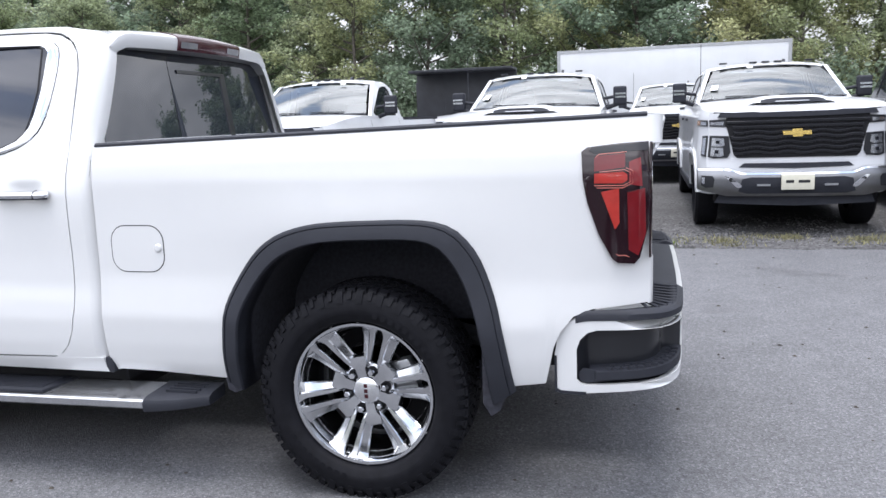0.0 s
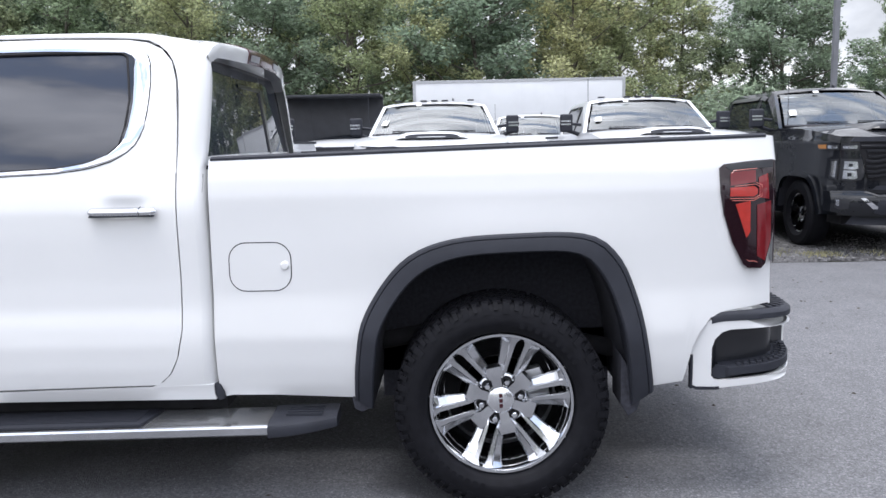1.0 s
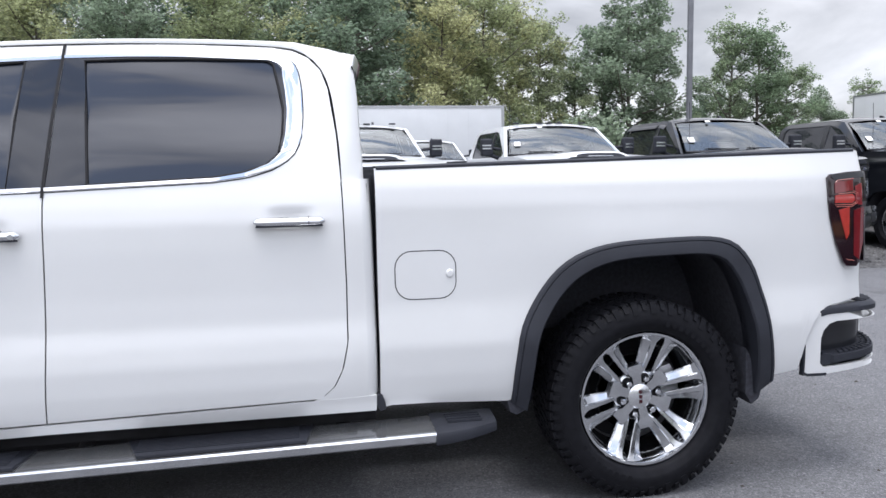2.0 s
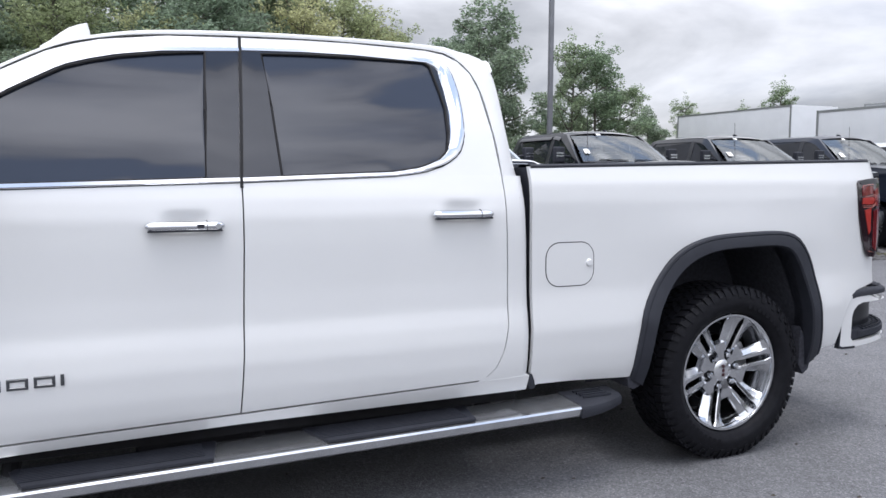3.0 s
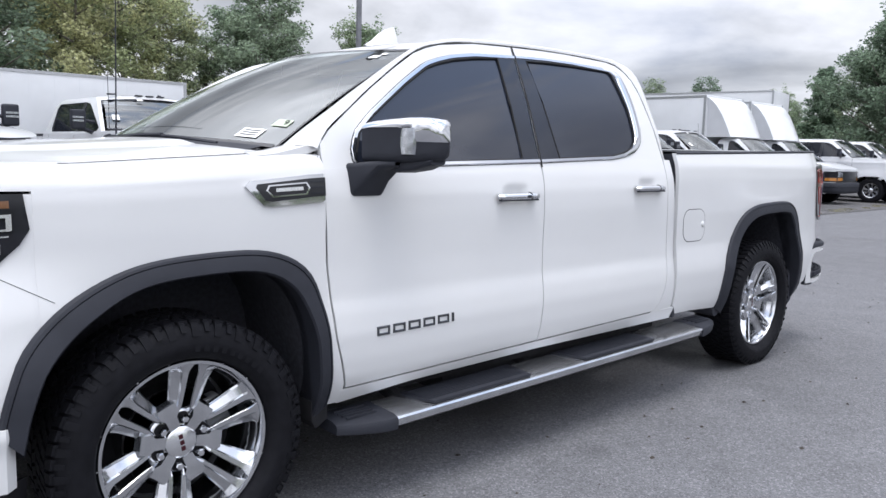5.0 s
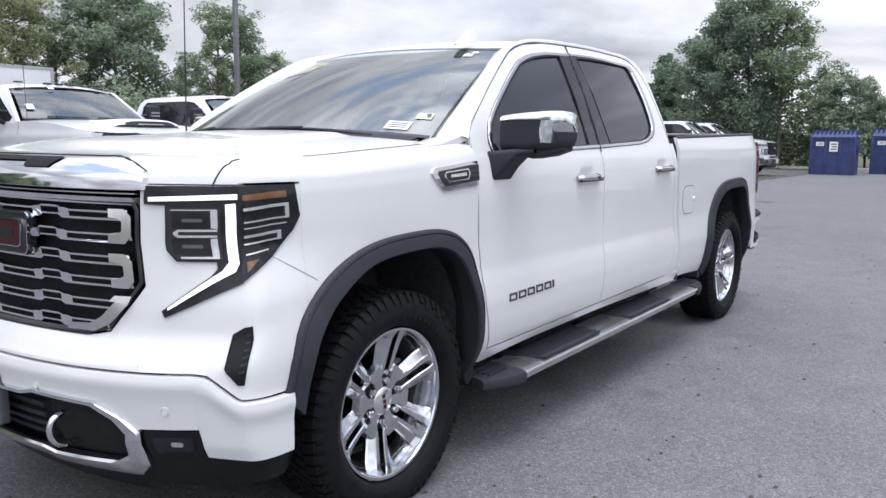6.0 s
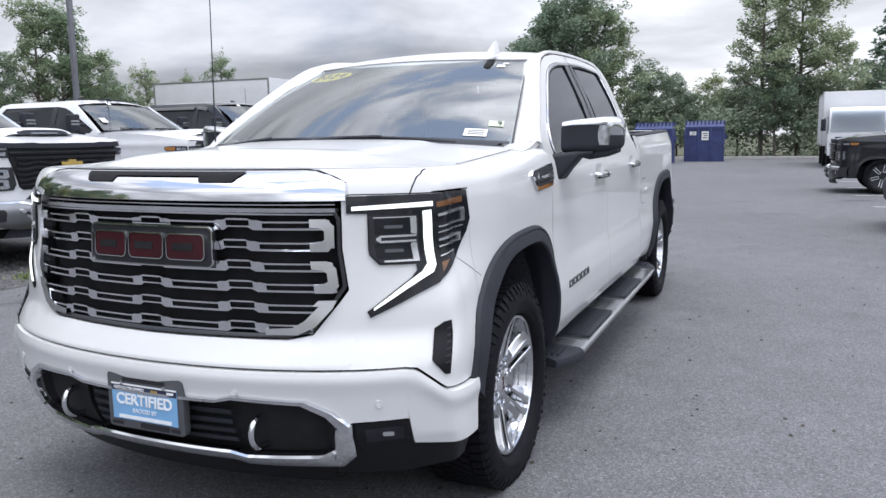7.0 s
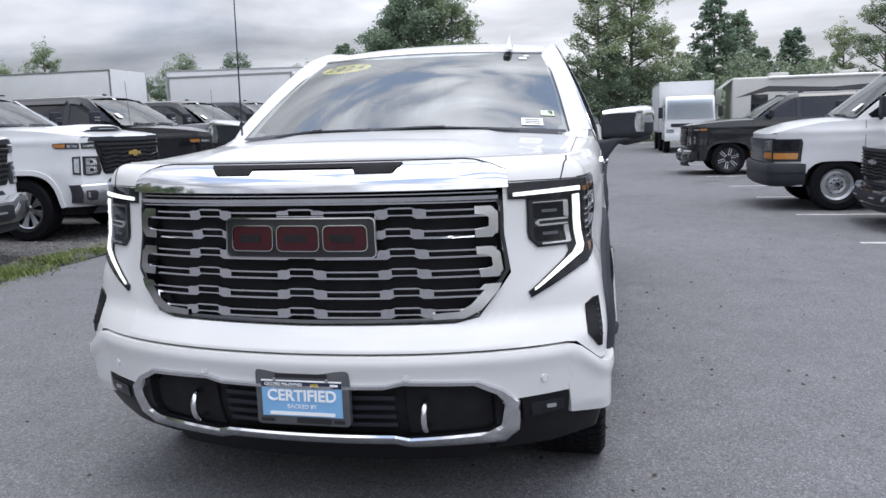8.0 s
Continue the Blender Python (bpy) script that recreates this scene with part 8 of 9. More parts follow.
    if s.get("fin", 1):
        bm = B()
        prism(bm, [(0, 0), (0.16, 0), (0.15, 0.075), (0.10, 0.07)], Matrix(((1, 0, 0, wst + 0.35), (0, 0, 1, -0.30), (0, 1, 0, roof + 0.02), (0, 0, 0, 1))), 0.03)
        part("roof_aerial", bm, M_TRIM, v)
    if s.get("mast", 0):
        bm = B()
        tube(bm, [(cowl - 0.05, W - 0.10, hood_r), (cowl - 0.02, W - 0.10, hood_r + 0.75)], 0.004, 5)
        part("radio_mast", bm, M_TRIM, v)
    return v, nose_pt, half


def pick_front(v, nose_pt, half, s, paint, bumper, plate_=True):
    """Grille, lamps and bumper of a heavy pickup."""
    lo = 0.335 if s["hood_f"] > 1.3 else 0.20
    Z = lambda z: lo + (z - 0.335) * (s["hood_f"] - lo) / 1.025
    P = lambda y, z, o: nose_pt(y, z) + Vector((-o, 0, 0))
    poly = lambda pts: [(y, Z(z)) for y, z in pts]
    both = lambda pts: poly(pts + [(-y, z) for y, z in reversed(pts)])
    dark = M_GLOSSBLK
    # dark band under the edge of the bonnet
    part("bonnet_band", plate(both([(0.0, 1.362), (0.42, 1.362), (0.50, 1.372), (0.88, 1.366), (0.90, 1.318), (0.0, 1.305)]), P, 0.030, 18, 3), M_TRIM, v, "dark plastic band under the bonnet")
    g = part("grille", plate(both([(0.0, 1.312), (0.80, 1.316), (0.82, 1.215), (0.735, 1.205), (0.72, 1.135), (0.765, 1.095), (0.70, 0.90), (0.66, 0.868), (0.0, 0.868)]), P, 0.012, 18, 6), M_DARK, v, "black slatted grille")
    for z, e, t_, wave in ((1.262, 0.80, 0.016, 0), (1.206, 0.735, 0.015, 0), (1.150, 0.72, 0.013, 1), (1.095, 0.745, 0.016, 1), (1.035, 0.74, 0.012, 1), (0.978, 0.725, 0.013, 1), (0.925, 0.705, 0.012, 1)):
        bm = B()
        rows = []
        for y in np.linspace(-e, e, 41):
            dz = 0.010 * wave * math.sin(y * 17.0)
            rows.append([P(y, Z(z + dz + q * t_), o) for q, o in ((-1, 0.012), (-0.8, 0.030), (0.4, 0.036), (1, 0.024), (1, 0.012))])
        grid(bm, rows)
        part("grille_slat", bm, dark, g)
    part("grille_badge", plate(poly([(-0.160, 1.112), (-0.150, 1.154), (-0.055, 1.154), (-0.05, 1.176), (0.055, 1.176), (0.055, 1.154), (0.170, 1.154), (0.158, 1.112), (0.055, 1.112), (0.05, 1.090), (-0.055, 1.090), (-0.055, 1.112)]), P, 0.016, 14, 2, 0.034), M_GOLD if plate_ else M_SILVER, g, "plain metal badge block")
    # dark slot between fascia and bumper
    part("fascia_slot", plate(both([(0.0, 0.805), (0.58, 0.808), (0.64, 0.762), (0.0, 0.745)]), P, 0.010, 16, 2), M_TRIM, v)
    for sd in (-1, 1):
        S = lambda pts: poly([(sd * y, z) for y, z in pts])
        lm = part("headlamp", plate(S([(0.80, 1.300), (0.995, 1.292), (0.995, 1.222), (0.815, 1.214)]), P, 0.014, 8, 2), dark, v, "slim upper headlamp")
        part("lamp_bar", plate(S([(0.83, 1.272), (0.985, 1.268), (0.985, 1.238), (0.84, 1.234)]), P, 0.005, 6, 1, 0.014), M_LAMPIN, lm)
        lb = part("lower_headlamp", plate(S([(0.775, 1.112), (0.992, 1.120), (0.992, 0.880), (0.93, 0.862), (0.77, 0.872), (0.74, 0.93)]), P, 0.014, 8, 4), dark, v, "lower headlamp with two reflectors")
        for z0, z1 in ((1.000, 1.088), (0.888, 0.982)):
            part("lamp_cell", plate(S([(0.815, z0 + 0.01), (0.830, z1), (0.965, z1 + 0.006), (0.965, z0), (0.85, z0 - 0.004)]), P, 0.008, 6, 3, 0.014), M_LAMPIN, lb, "bright reflector")
            part("lamp_bulb", plate(S([(0.88, z0 + 0.03), (0.88, z1 - 0.025), (0.92, z1 - 0.025), (0.92, z0 + 0.03)]), P, 0.006, 3, 2, 0.022), M_LENS, lb)
    # bumper: bright upper edge, satin face, dark recess
    z0, z1 = Z(0.44), Z(0.735)
    nb = s["nose"]

    def bpt(y, z):
        k = max(0, min(1, (z - z0) / (z1 - z0)))
        bulge = 0.05 * math.sin(k * math.pi) ** 0.6 + 0.03 * k
        return Vector((nb - 0.09 + 0.22 * abs(y) ** 3 - bulge, y * (s["w"] + 0.01), z))
    Q_ = lambda y, z, o: bpt(y, z) + Vector((-o, 0, 0))
    bm = B()
    zl = lambda y: z0 + 0.005 + 0.07 * max(0, abs(y) - 0.70) / 0.30
    zh = lambda y: z1 - 0.03 + 0.045 * min(1.0, max(0, abs(y) - 0.55) / 0.12)
    ys = np.linspace(-1, 1, 41)
    grid(bm, [[bpt(y, zl(y) + (zh(y) - zl(y)) * k) for y in ys] for k in np.linspace(0, 1, 9)])
    thicken(bm, (0.18, 0, 0))
    bp = part("front_bumper", bm, bumper, v, "front bumper")
    bm = B()
    grid(bm, [[bpt(y, zh(y) + d) + Vector((-o, 0, 0)) for y in ys] for d, o in ((-0.022, 0.001), (-0.018, 0.008), (0.004, 0.006), (0.008, -0.06))])
    part("bumper_top_edge", bm, M_CHROME if bumper is not M_BLACKP else bumper, bp)
    part("bumper_slot", plate(both([(0.0, 0.655), (0.46, 0.660), (0.55, 0.640), (0.585, 0.50), (0.50, 0.478), (0.0, 0.478)]), Q_, 0.006, 18, 4), M_TRIM, bp)
    for sd in (-1, 1):
        S = lambda pts: poly([(sd * y, z) for y, z in pts])
        part("tow_hook", plate(S([(0.27, 0.565), (0.27, 0.585), (0.40, 0.585), (0.40, 0.565)]), Q_, 0.02, 4, 1, 0.006), M_SILVER, bp)
        part("bumper_brow", plate(S([(0.52, 0.545), (0.68, 0.672), (0.73, 0.672), (0.60, 0.545)]), Q_, 0.005, 6, 2), M_CHROME, bp)
        fg = part("fog_lamp", plate(S([(0.84, 0.545), (0.83, 0.64), (0.85, 0.672), (0.965, 0.676), (0.965, 0.565), (0.92, 0.538)]), Q_, 0.006, 6, 3), dark, bp)
        part("fog_lamp_glass", plate(S([(0.93, 0.58), (0.93, 0.655), (0.96, 0.655), (0.96, 0.59)]), Q_, 0.005, 3, 2, 0.006), M_LAMPIN, fg)
    bm = plate(both([(0.0, 0.470), (0.76, 0.470), (0.82, 0.36), (0.0, 0.335)]), lambda y, z, o: bpt(y, z) + Vector((0.05 - o, 0, 0)), 0.01, 16, 2)
    part("air_dam", bm, M_TRIM, bp)
    # lamps wrap round on to the fender
    x0 = s["nose"] + s.get("bow", 0.10) - 0.01
    for sd in (-1, 1):
        Q = lambda x, z, o: Vector((x, sd * (half(x, z) + o), z))
        S = lambda pts: [(x0 + a, Z(z)) for a, z in pts]
        lm = part("headlamp", plate(S([(0.0, 1.293), (0.20, 1.298), (0.325, 1.290), (0.335, 1.262), (0.30, 1.228), (0.0, 1.222)]), Q, 0.012, 8, 3), dark, v)
        part("side_marker", plate(S([(0.15, 1.288), (0.31, 1.283), (0.318, 1.262), (0.29, 1.238), (0.16, 1.236)]), Q, 0.004, 6, 2, 0.012), M_VANAMBER, lm, "amber side marker")
        part("lamp_bar", plate(S([(0.01, 1.272), (0.13, 1.278), (0.13, 1.240), (0.01, 1.238)]), Q, 0.004, 6, 2, 0.012), M_LAMPIN, lm)
        lm = part("lower_headlamp", plate(S([(0.0, 1.12), (0.085, 1.115), (0.085, 0.89), (0.0, 0.88)]), Q, 0.012, 8, 3), dark, v)
        part("lamp_cell", plate(S([(0.01, 1.095), (0.065, 1.092), (0.065, 0.915), (0.01, 0.905)]), Q, 0.004, 4, 3, 0.012), M_LAMPIN, lm)
    if plate_:
        bm = B()
        c = bpt(0, Z(0.60))
        box(bm, c.x - 0.045, c.x - 0.01, -0.165, 0.165, Z(0.525), Z(0.69), 0.006)
        pl = part("dealer_plate", bm, M_CREAM, bp, "cream dealer plate in a pale frame")
        for a, b_ in ((-0.12, -0.005), (0.04, 0.12)):
            bm = B()
            box(bm, c.x - 0.0475, c.x - 0.045, a, b_, Z(0.60), Z(0.63))
            part("plate_bar", bm, M_INK, pl)


HD = dict(w=1.005, nose=-1.00, tail=5.10, wb=4.04, zb=0.46, r=0.425, arch=0.24, arch_w=0.155, nose_taper=0.20, hood_f=1.36, hood_r=1.50, belt=1.48, cowl=0.62, ws_top=1.36, roof=1.99, roof_end=3.05, rear_base=3.20, bed=1.46,
          seams=(0.66, 1.78, 2.95, 3.25), handles=(1.62, 2.78), windows=((0.9, 1.74), (1.82, 2.95)), mirror_h=0.26, mirror_w=0.18, mirror_lamp=1, flare=2, rim=0.235, spokes=8, board=0.02, mast=1, crown=0.04, bow=0.15)


def hd(label, paint, bumper, x, y, papers=None, **kw):
    s = dict(HD, **kw)
    if papers:
        s["papers"] = papers
    v, n, h = vehicle("pickup_truck", label, "truck", "pickup trucks in the row", s, paint, (x, y, 0.03), 90)
    pick_front(v, n, h, s, paint, bumper)
    return v


ROW_Y = 6.62
hd("white heavy-duty pickup with a black grille on gravel", M_WHITE2, M_SATIN, 6.635, ROW_Y, scoop=1, lights5=1)
hd("white heavy-duty pickup with bonnet scoop and tow mirrors", M_WHITE2, M_SATIN, 3.55, ROW_Y - 0.05, scoop=1, lights5=1)
hd("black heavy-duty pickup with chrome wheels on gravel", M_BLACKP, M_BLACKP, 9.22, ROW_Y - 0.50, roof=2.04, scoop=1, flare=2, rim_mat=M_CHROME, spokes=6, visor=1)
hd("dark blue-grey pickup parked in the row", M_NAVYP, M_SATIN, 15.25, ROW_Y - 0.35, roof=2.10, belt=1.52)
hd("near-black pickup with tow mirrors parked in the row", M_BLACKP, M_SATIN, 12.45, ROW_Y - 0.3, roof=2.04)
hd("white pickup parked in the row", M_WHITE2, M_SATIN, 18.35, ROW_Y - 0.05, roof=2.06, lights5=1)
# regular-cab truck with a dark dump body
s = dict(HD, roof=2.02, tail=4.3, roof_end=2.05, rear_base=2.15, windows=((0.9, 1.95),), seams=(0.66, 1.95), handles=(1.8,), lights5=1, papers=((0.9, 0.1), (0.9, -0.5)))
v, n, h = vehicle("chassis_truck", "white regular-cab work truck with tow mirrors", "truck", "pickup trucks in the row", s, M_WHITE2, (0.35, ROW_Y - 0.5, 0.03), 90)
pick_front(v, n, h, s, M_WHITE2, M_SATIN)
hd("white pickup with dark windows beside the box vans", M_WHITE2, M_SATIN, 28.75, ROW_Y - 0.2, roof=2.13, belt=1.52, lights5=1)
hd("white pickup with dark windows beside the box vans", M_WHITE2, M_SATIN, 31.85, ROW_Y - 0.2, roof=2.13, belt=1.52, lights5=1)
hd("white pickup behind the row of trucks", M_WHITE2, M_SATIN, 1.55, 13.2, lights5=1)
hd("white pickup behind the row of trucks", M_WHITE2, M_SATIN, 5.7, 13.4)


def dump_body():
    t = thing("dump_truck", "dark steel dump body on a truck chassis behind the row", "truck", "trucks behind the row", at=(1.1, 14.0, 0), turn=90)
    M = mat("dark_dump_steel", (0.025, 0.027, 0.033), 0.5, vary=0.2, scale=5)
    bed_ = part("dump_bed", box(B(), 0, 3.6, -1.10, 1.10, 1.0, 1.06, 0.01), M, t)
    for sd in (-1, 1):
        part("side_wall", box(B(), 0, 3.6, sd * 1.10, sd * 1.16, 1.05, 2.30, 0.01), M, bed_)
        for x in (0.05, 0.7, 1.4, 2.1, 2.8, 3.5):
            part("side_stake", box(B(), x, x + 0.09, sd * 1.157, sd * 1.22, 1.05, 2.30, 0.01), M, bed_)
    part("bulkhead", box(B(), -0.06, -0.002, -1.16, 1.16, 1.05, 2.48, 0.01), M, bed_)
    part("cab_shield", box(B(), -0.75, 0.0, -1.16, 1.16, 2.475, 2.53, 0.012), M, bed_)
    part("tailgate", box(B(), 3.603, 3.66, -1.16, 1.16, 1.05, 2.20, 0.01), M, bed_)
    bm = B()
    box(bm, -0.3, 3.5, -0.45, 0.45, 0.55, 1.0)
    part("chassis", bm, M_DARK, t)
    for x in (2.4,):
        for sd in (-1, 1):
            bg_wheel(t, x, sd, 0.95, 0.44, 0.25)


dump_body()


def cargo_box(parent, x0, x1, w, z0, z1, front_round=0.0):
    bm = B()
    box(bm, x0, x1, -w, w, z0, z1, 0.03, 2)
    b = part("cargo_box", bm, M_BOX, parent, "white cargo box")
    for sd in (-1, 1):
        for z in (z0 + 0.03, z1 - 0.04):
            bm = B()
            box(bm, x0, x1, sd * (w - 0.005), sd * (w + 0.012), z - 0.035, z + 0.035)
            part("box_rail", bm, M_SILVER, b)
        for x in (x0 + 0.03, x1 - 0.03):
            bm = B()
            box(bm, x - 0.04, x + 0.04, sd * (w - 0.004), sd * (w + 0.014), z0, z1)
            part("box_post", bm, M_SILVER, b)
        for k in range(1, int((x1 - x0) / 0.6)):
            x = x0 + 0.6 * k
            bm = B()
            box(bm, x - 0.005, x + 0.005, sd * (w - 0.004), sd * (w + 0.0015), z0 + 0.07, z1 - 0.08)
            part("box_seam", bm, M_BOX, b)
    bm = B()
    box(bm, x0 + 0.1, x1 - 0.1, -0.45, 0.45, z0 - 0.25, z0)
    part("box_frame", bm, M_DARK, parent)
    return b


def van(at, turn, label, group, box_=False, long=True):
    s = dict(w=0.98, nose=-0.92, tail=4.30 if not box_ else 1.75, wb=3.43, zb=0.36, r=0.385, arch=0.13, arch_w=0.10, hood_f=1.13, hood_r=1.31, belt=1.32, cowl=0.10, ws_top=0.95, roof=2.02, roof_end=4.20 if not box_ else 1.62,
             rear_base=4.28 if not box_ else 1.70, seams=(0.34, 1.42) + ((2.5,) if not box_ else ()), handles=(1.30,), windows=((0.35, 1.30),), mirror_h=0.28, mirror_w=0.18, rim=0.215, spokes=8, wheel_style="steel", rim_mat=M_SILVER, crown=0.05, bow=0.10, fin=0, tumble=0.14, papers=((0.12, -0.8),))
    v, n, h = vehicle("cutaway_van" if box_ else "cargo_van", label, "van", group, s, M_WHITE2, at, turn)
    P = lambda y, z, o: n(y, z) + Vector((-o, 0, 0))
    bm = plate([(-0.96, 0.72), (-0.96, 1.07), (0.96, 1.07), (0.96, 0.72)], P, 0.02, 16, 4)
    g = part("grille", bm, M_GLOSSBLK, v, "dark grille panel")
    for k in range(4):
        bm = plate([(-0.62, 0.76 + 0.075 * k), (-0.62, 0.775 + 0.075 * k), (0.62, 0.775 + 0.075 * k), (0.62, 0.76 + 0.075 * k)], P, 0.012, 12, 1, 0.02)
        part("grille_slat", bm, M_GLOSSBLK, g)
    for sd in (-1, 1):
        bm = plate([(sd * 0.68, 0.89), (sd * 0.94, 0.89), (sd * 0.94, 1.05), (sd * 0.68, 1.03)], P, 0.02, 6, 3, 0.012)
        part("headlamp", bm, M_LAMPIN, v)
        bm = plate([(sd * 0.68, 0.77), (sd * 0.94, 0.77), (sd * 0.94, 0.86), (sd * 0.68, 0.86)], P, 0.02, 6, 2, 0.012)
        part("turn_lamp", bm, M_VANAMBER, v, "amber turn lamp")
        Q = lambda x, z, o: Vector((x, sd * (h(x, z) + o), z))
        lb = part("lamp_bezel", plate([(-0.90, 0.73), (-0.90, 1.06), (-0.52, 1.06), (-0.50, 1.00), (-0.52, 0.73)], Q, 0.012, 10, 5), M_GLOSSBLK, v)
        part("turn_lamp", plate([(-0.88, 0.765), (-0.88, 0.855), (-0.56, 0.855), (-0.57, 0.765)], Q, 0.006, 8, 3, 0.012), M_VANAMBER, lb, "amber turn lamp")
        part("headlamp", plate([(-0.88, 0.885), (-0.88, 1.045), (-0.56, 1.045), (-0.545, 0.99), (-0.56, 0.885)], Q, 0.006, 8, 3, 0.012), M_LENS, lb)
        bm = B()
        box(bm, 0.56, 2.9 if not box_ else 1.7, sd * 0.955, sd * 0.988, 0.40, 0.43)
        part("rub_strip", bm, M_TRIM, v)
    bm = B()
    half_p = [(-0.45, 0.985), (-0.66, 0.985), (-0.84, 0.955), (-0.95, 0.86), (-1.00, 0.60), (-1.02, 0.30)]
    PB = smooth_line(half_p + [(-1.025, 0.0)] + [(x, -y) for x, y in reversed(half_p)], 48)
    rows = []
    for z, d in ((0.36, -0.05), (0.40, -0.01), (0.46, 0.0), (0.56, 0.002), (0.565, 0.012), (0.68, 0.010), (0.705, -0.01), (0.712, -0.09)):
        row = []
        for i in range(48):
            t = PB[min(i + 1, 47)] - PB[max(i - 1, 0)]
            t = t / np.linalg.norm(t)
            row.append((PB[i][0] + t[1] * d, PB[i][1] - t[0] * d, z))
        rows.append(row)
    grid(bm, rows)
    part("front_bumper", bm, M_TRIM, v, "black front bumper")
    if box_:
        cargo_box(v, 1.95, 6.5, 1.18, 0.95, 3.32)
        bm = B()
        rows = []
        for k in np.linspace(0, 1, 9):
            a = k * math.pi / 2
            rows.append([(1.96 - 1.0 * k * (1 - 0.22 * abs(y) ** 3), y * (1.14 - 0.16 * k), 3.26 - 0.30 * k - 0.92 * k * k) for y in np.linspace(-1, 1, 13)])
        grid(bm, rows)
        for y in (-1, 1):
            edge_ = [(1.96 - 1.0 * k * (1 - 0.22), y * (1.14 - 0.16 * k), 3.26 - 0.30 * k - 0.92 * k * k) for k in np.linspace(0, 1, 9)]
            for p, q in zip(edge_, edge_[1:]):
                face(bm, *[bm.verts.new(c) for c in (p, q, (1.97, q[1], q[2]), (1.97, p[1], p[2]))])
        part("wind_cap", bm, M_WHITE2, v, "rounded white cab cap")
        for sd in (-1, 1):
            bg_wheel(v, 3.9, sd, 1.0, 0.385, 0.2)
    return v


van((22.5, 7.2, 0.02), 90, "white cutaway van with a tall cargo box", "box vans", True)
van((25.65, 7.3, 0.02), 90, "white cutaway van with a tall cargo box", "box vans", True)
van((9.95, -4.34, 0.004), -90, "white cargo van with black bumper in a marked bay", "cars in the marked bays")
hd_s = dict(HD, arch=0.17, arch_w=0.13, roof=1.93, belt=1.34, hood_f=1.22, hood_r=1.33, bed=1.34, tail=4.28, wb=3.07, r=0.405, zb=0.36, roof_end=3.85, rear_base=4.10, nose=-0.98, w=1.02, cowl=0.50, ws_top=1.30, windows=((0.8, 1.55), (1.63, 2.55), (2.65, 3.75)), seams=(0.55, 1.59, 2.60), handles=(1.45, 2.42), mirror_h=0.18, mirror_lamp=0, mast=0, rim=0.27, wheel_style="twin", rim_mat=M_GLOSSBLK, fin=1, crown=0.06, nose_taper=0.26, handle_mat=M_CHROME)
hd_s.pop("bed")


def suv(at, turn, label, paint):
    v, n, h = vehicle("sport_utility", label, "car", "cars in the marked bays", hd_s, paint, at, turn)
    pick_front(v, n, h, dict(hd_s, hood_f=1.22), paint, paint, False)
    for sd in (-1, 1):
        bm = B()
        tube(bm, [(1.6, sd * 0.72, 1.95), (1.7, sd * 0.74, 2.0), (3.4, sd * 0.74, 1.99), (3.5, sd * 0.72, 1.93)], 0.018, 6)
        part("roof_rail", bm, M_TRIM, v)
    return v


suv((17.95, -3.98, 0.004), -90, "dark grey sport utility with black and silver wheels", M_GREYP)
s = dict(HD, arch=0.16, arch_w=0.13, roof=1.60, belt=1.08, hood_f=0.92, hood_r=1.05, tail=3.6, wb=2.75, r=0.35, zb=0.28, roof_end=3.2, rear_base=3.45, nose=-0.92, w=0.93, windows=((0.8, 1.55), (1.63, 2.9)), seams=(0.55, 1.59), handles=(1.45,), mirror_h=0.15, mirror_lamp=0, mast=0, fin=0)
s.pop("bed")
v, n, h = vehicle("car", "black car with a mesh grille in a marked bay", "car", "cars in the marked bays", s, M_BLACKP, (7.25, -5.25, 0.004), -90)
pick_front(v, n, h, dict(s, hood_f=0.97), M_BLACKP, M_BLACKP, False)


def boxy(name, label, category, at, turn, w, h, z0, L, cab=True, paint=None, facing=0, group=""):
    t = thing(name, label, category, group, at=at, turn=turn)
    cargo_box(t, 0.0, L, w, z0, h)
    for x in (0.9, L - 1.3):
        for sd in (-1, 1):
            bg_wheel(t, x, sd, w - 0.2, 0.45, 0.26)
    return t


# box truck with its long side to the row, trailer and tall box truck farther along
boxy("box_truck", "white box truck standing behind the row", "truck", (2.75, 19.2, 0), 0, 1.22, 3.14, 0.95, 5.85, group="trucks behind the row")
boxy("box_trailer", "long white box trailer at the far end", "trailer", (27.7, 19.35, 0), 90, 1.3, 4.17, 1.15, 6.7, group="trucks behind the row")
boxy("box_trailer", "tall white box trailer at the far end", "trailer", (32.43, 11.82, 0), 100, 1.25, 4.30, 1.05, 7.4, group="trucks behind the row")


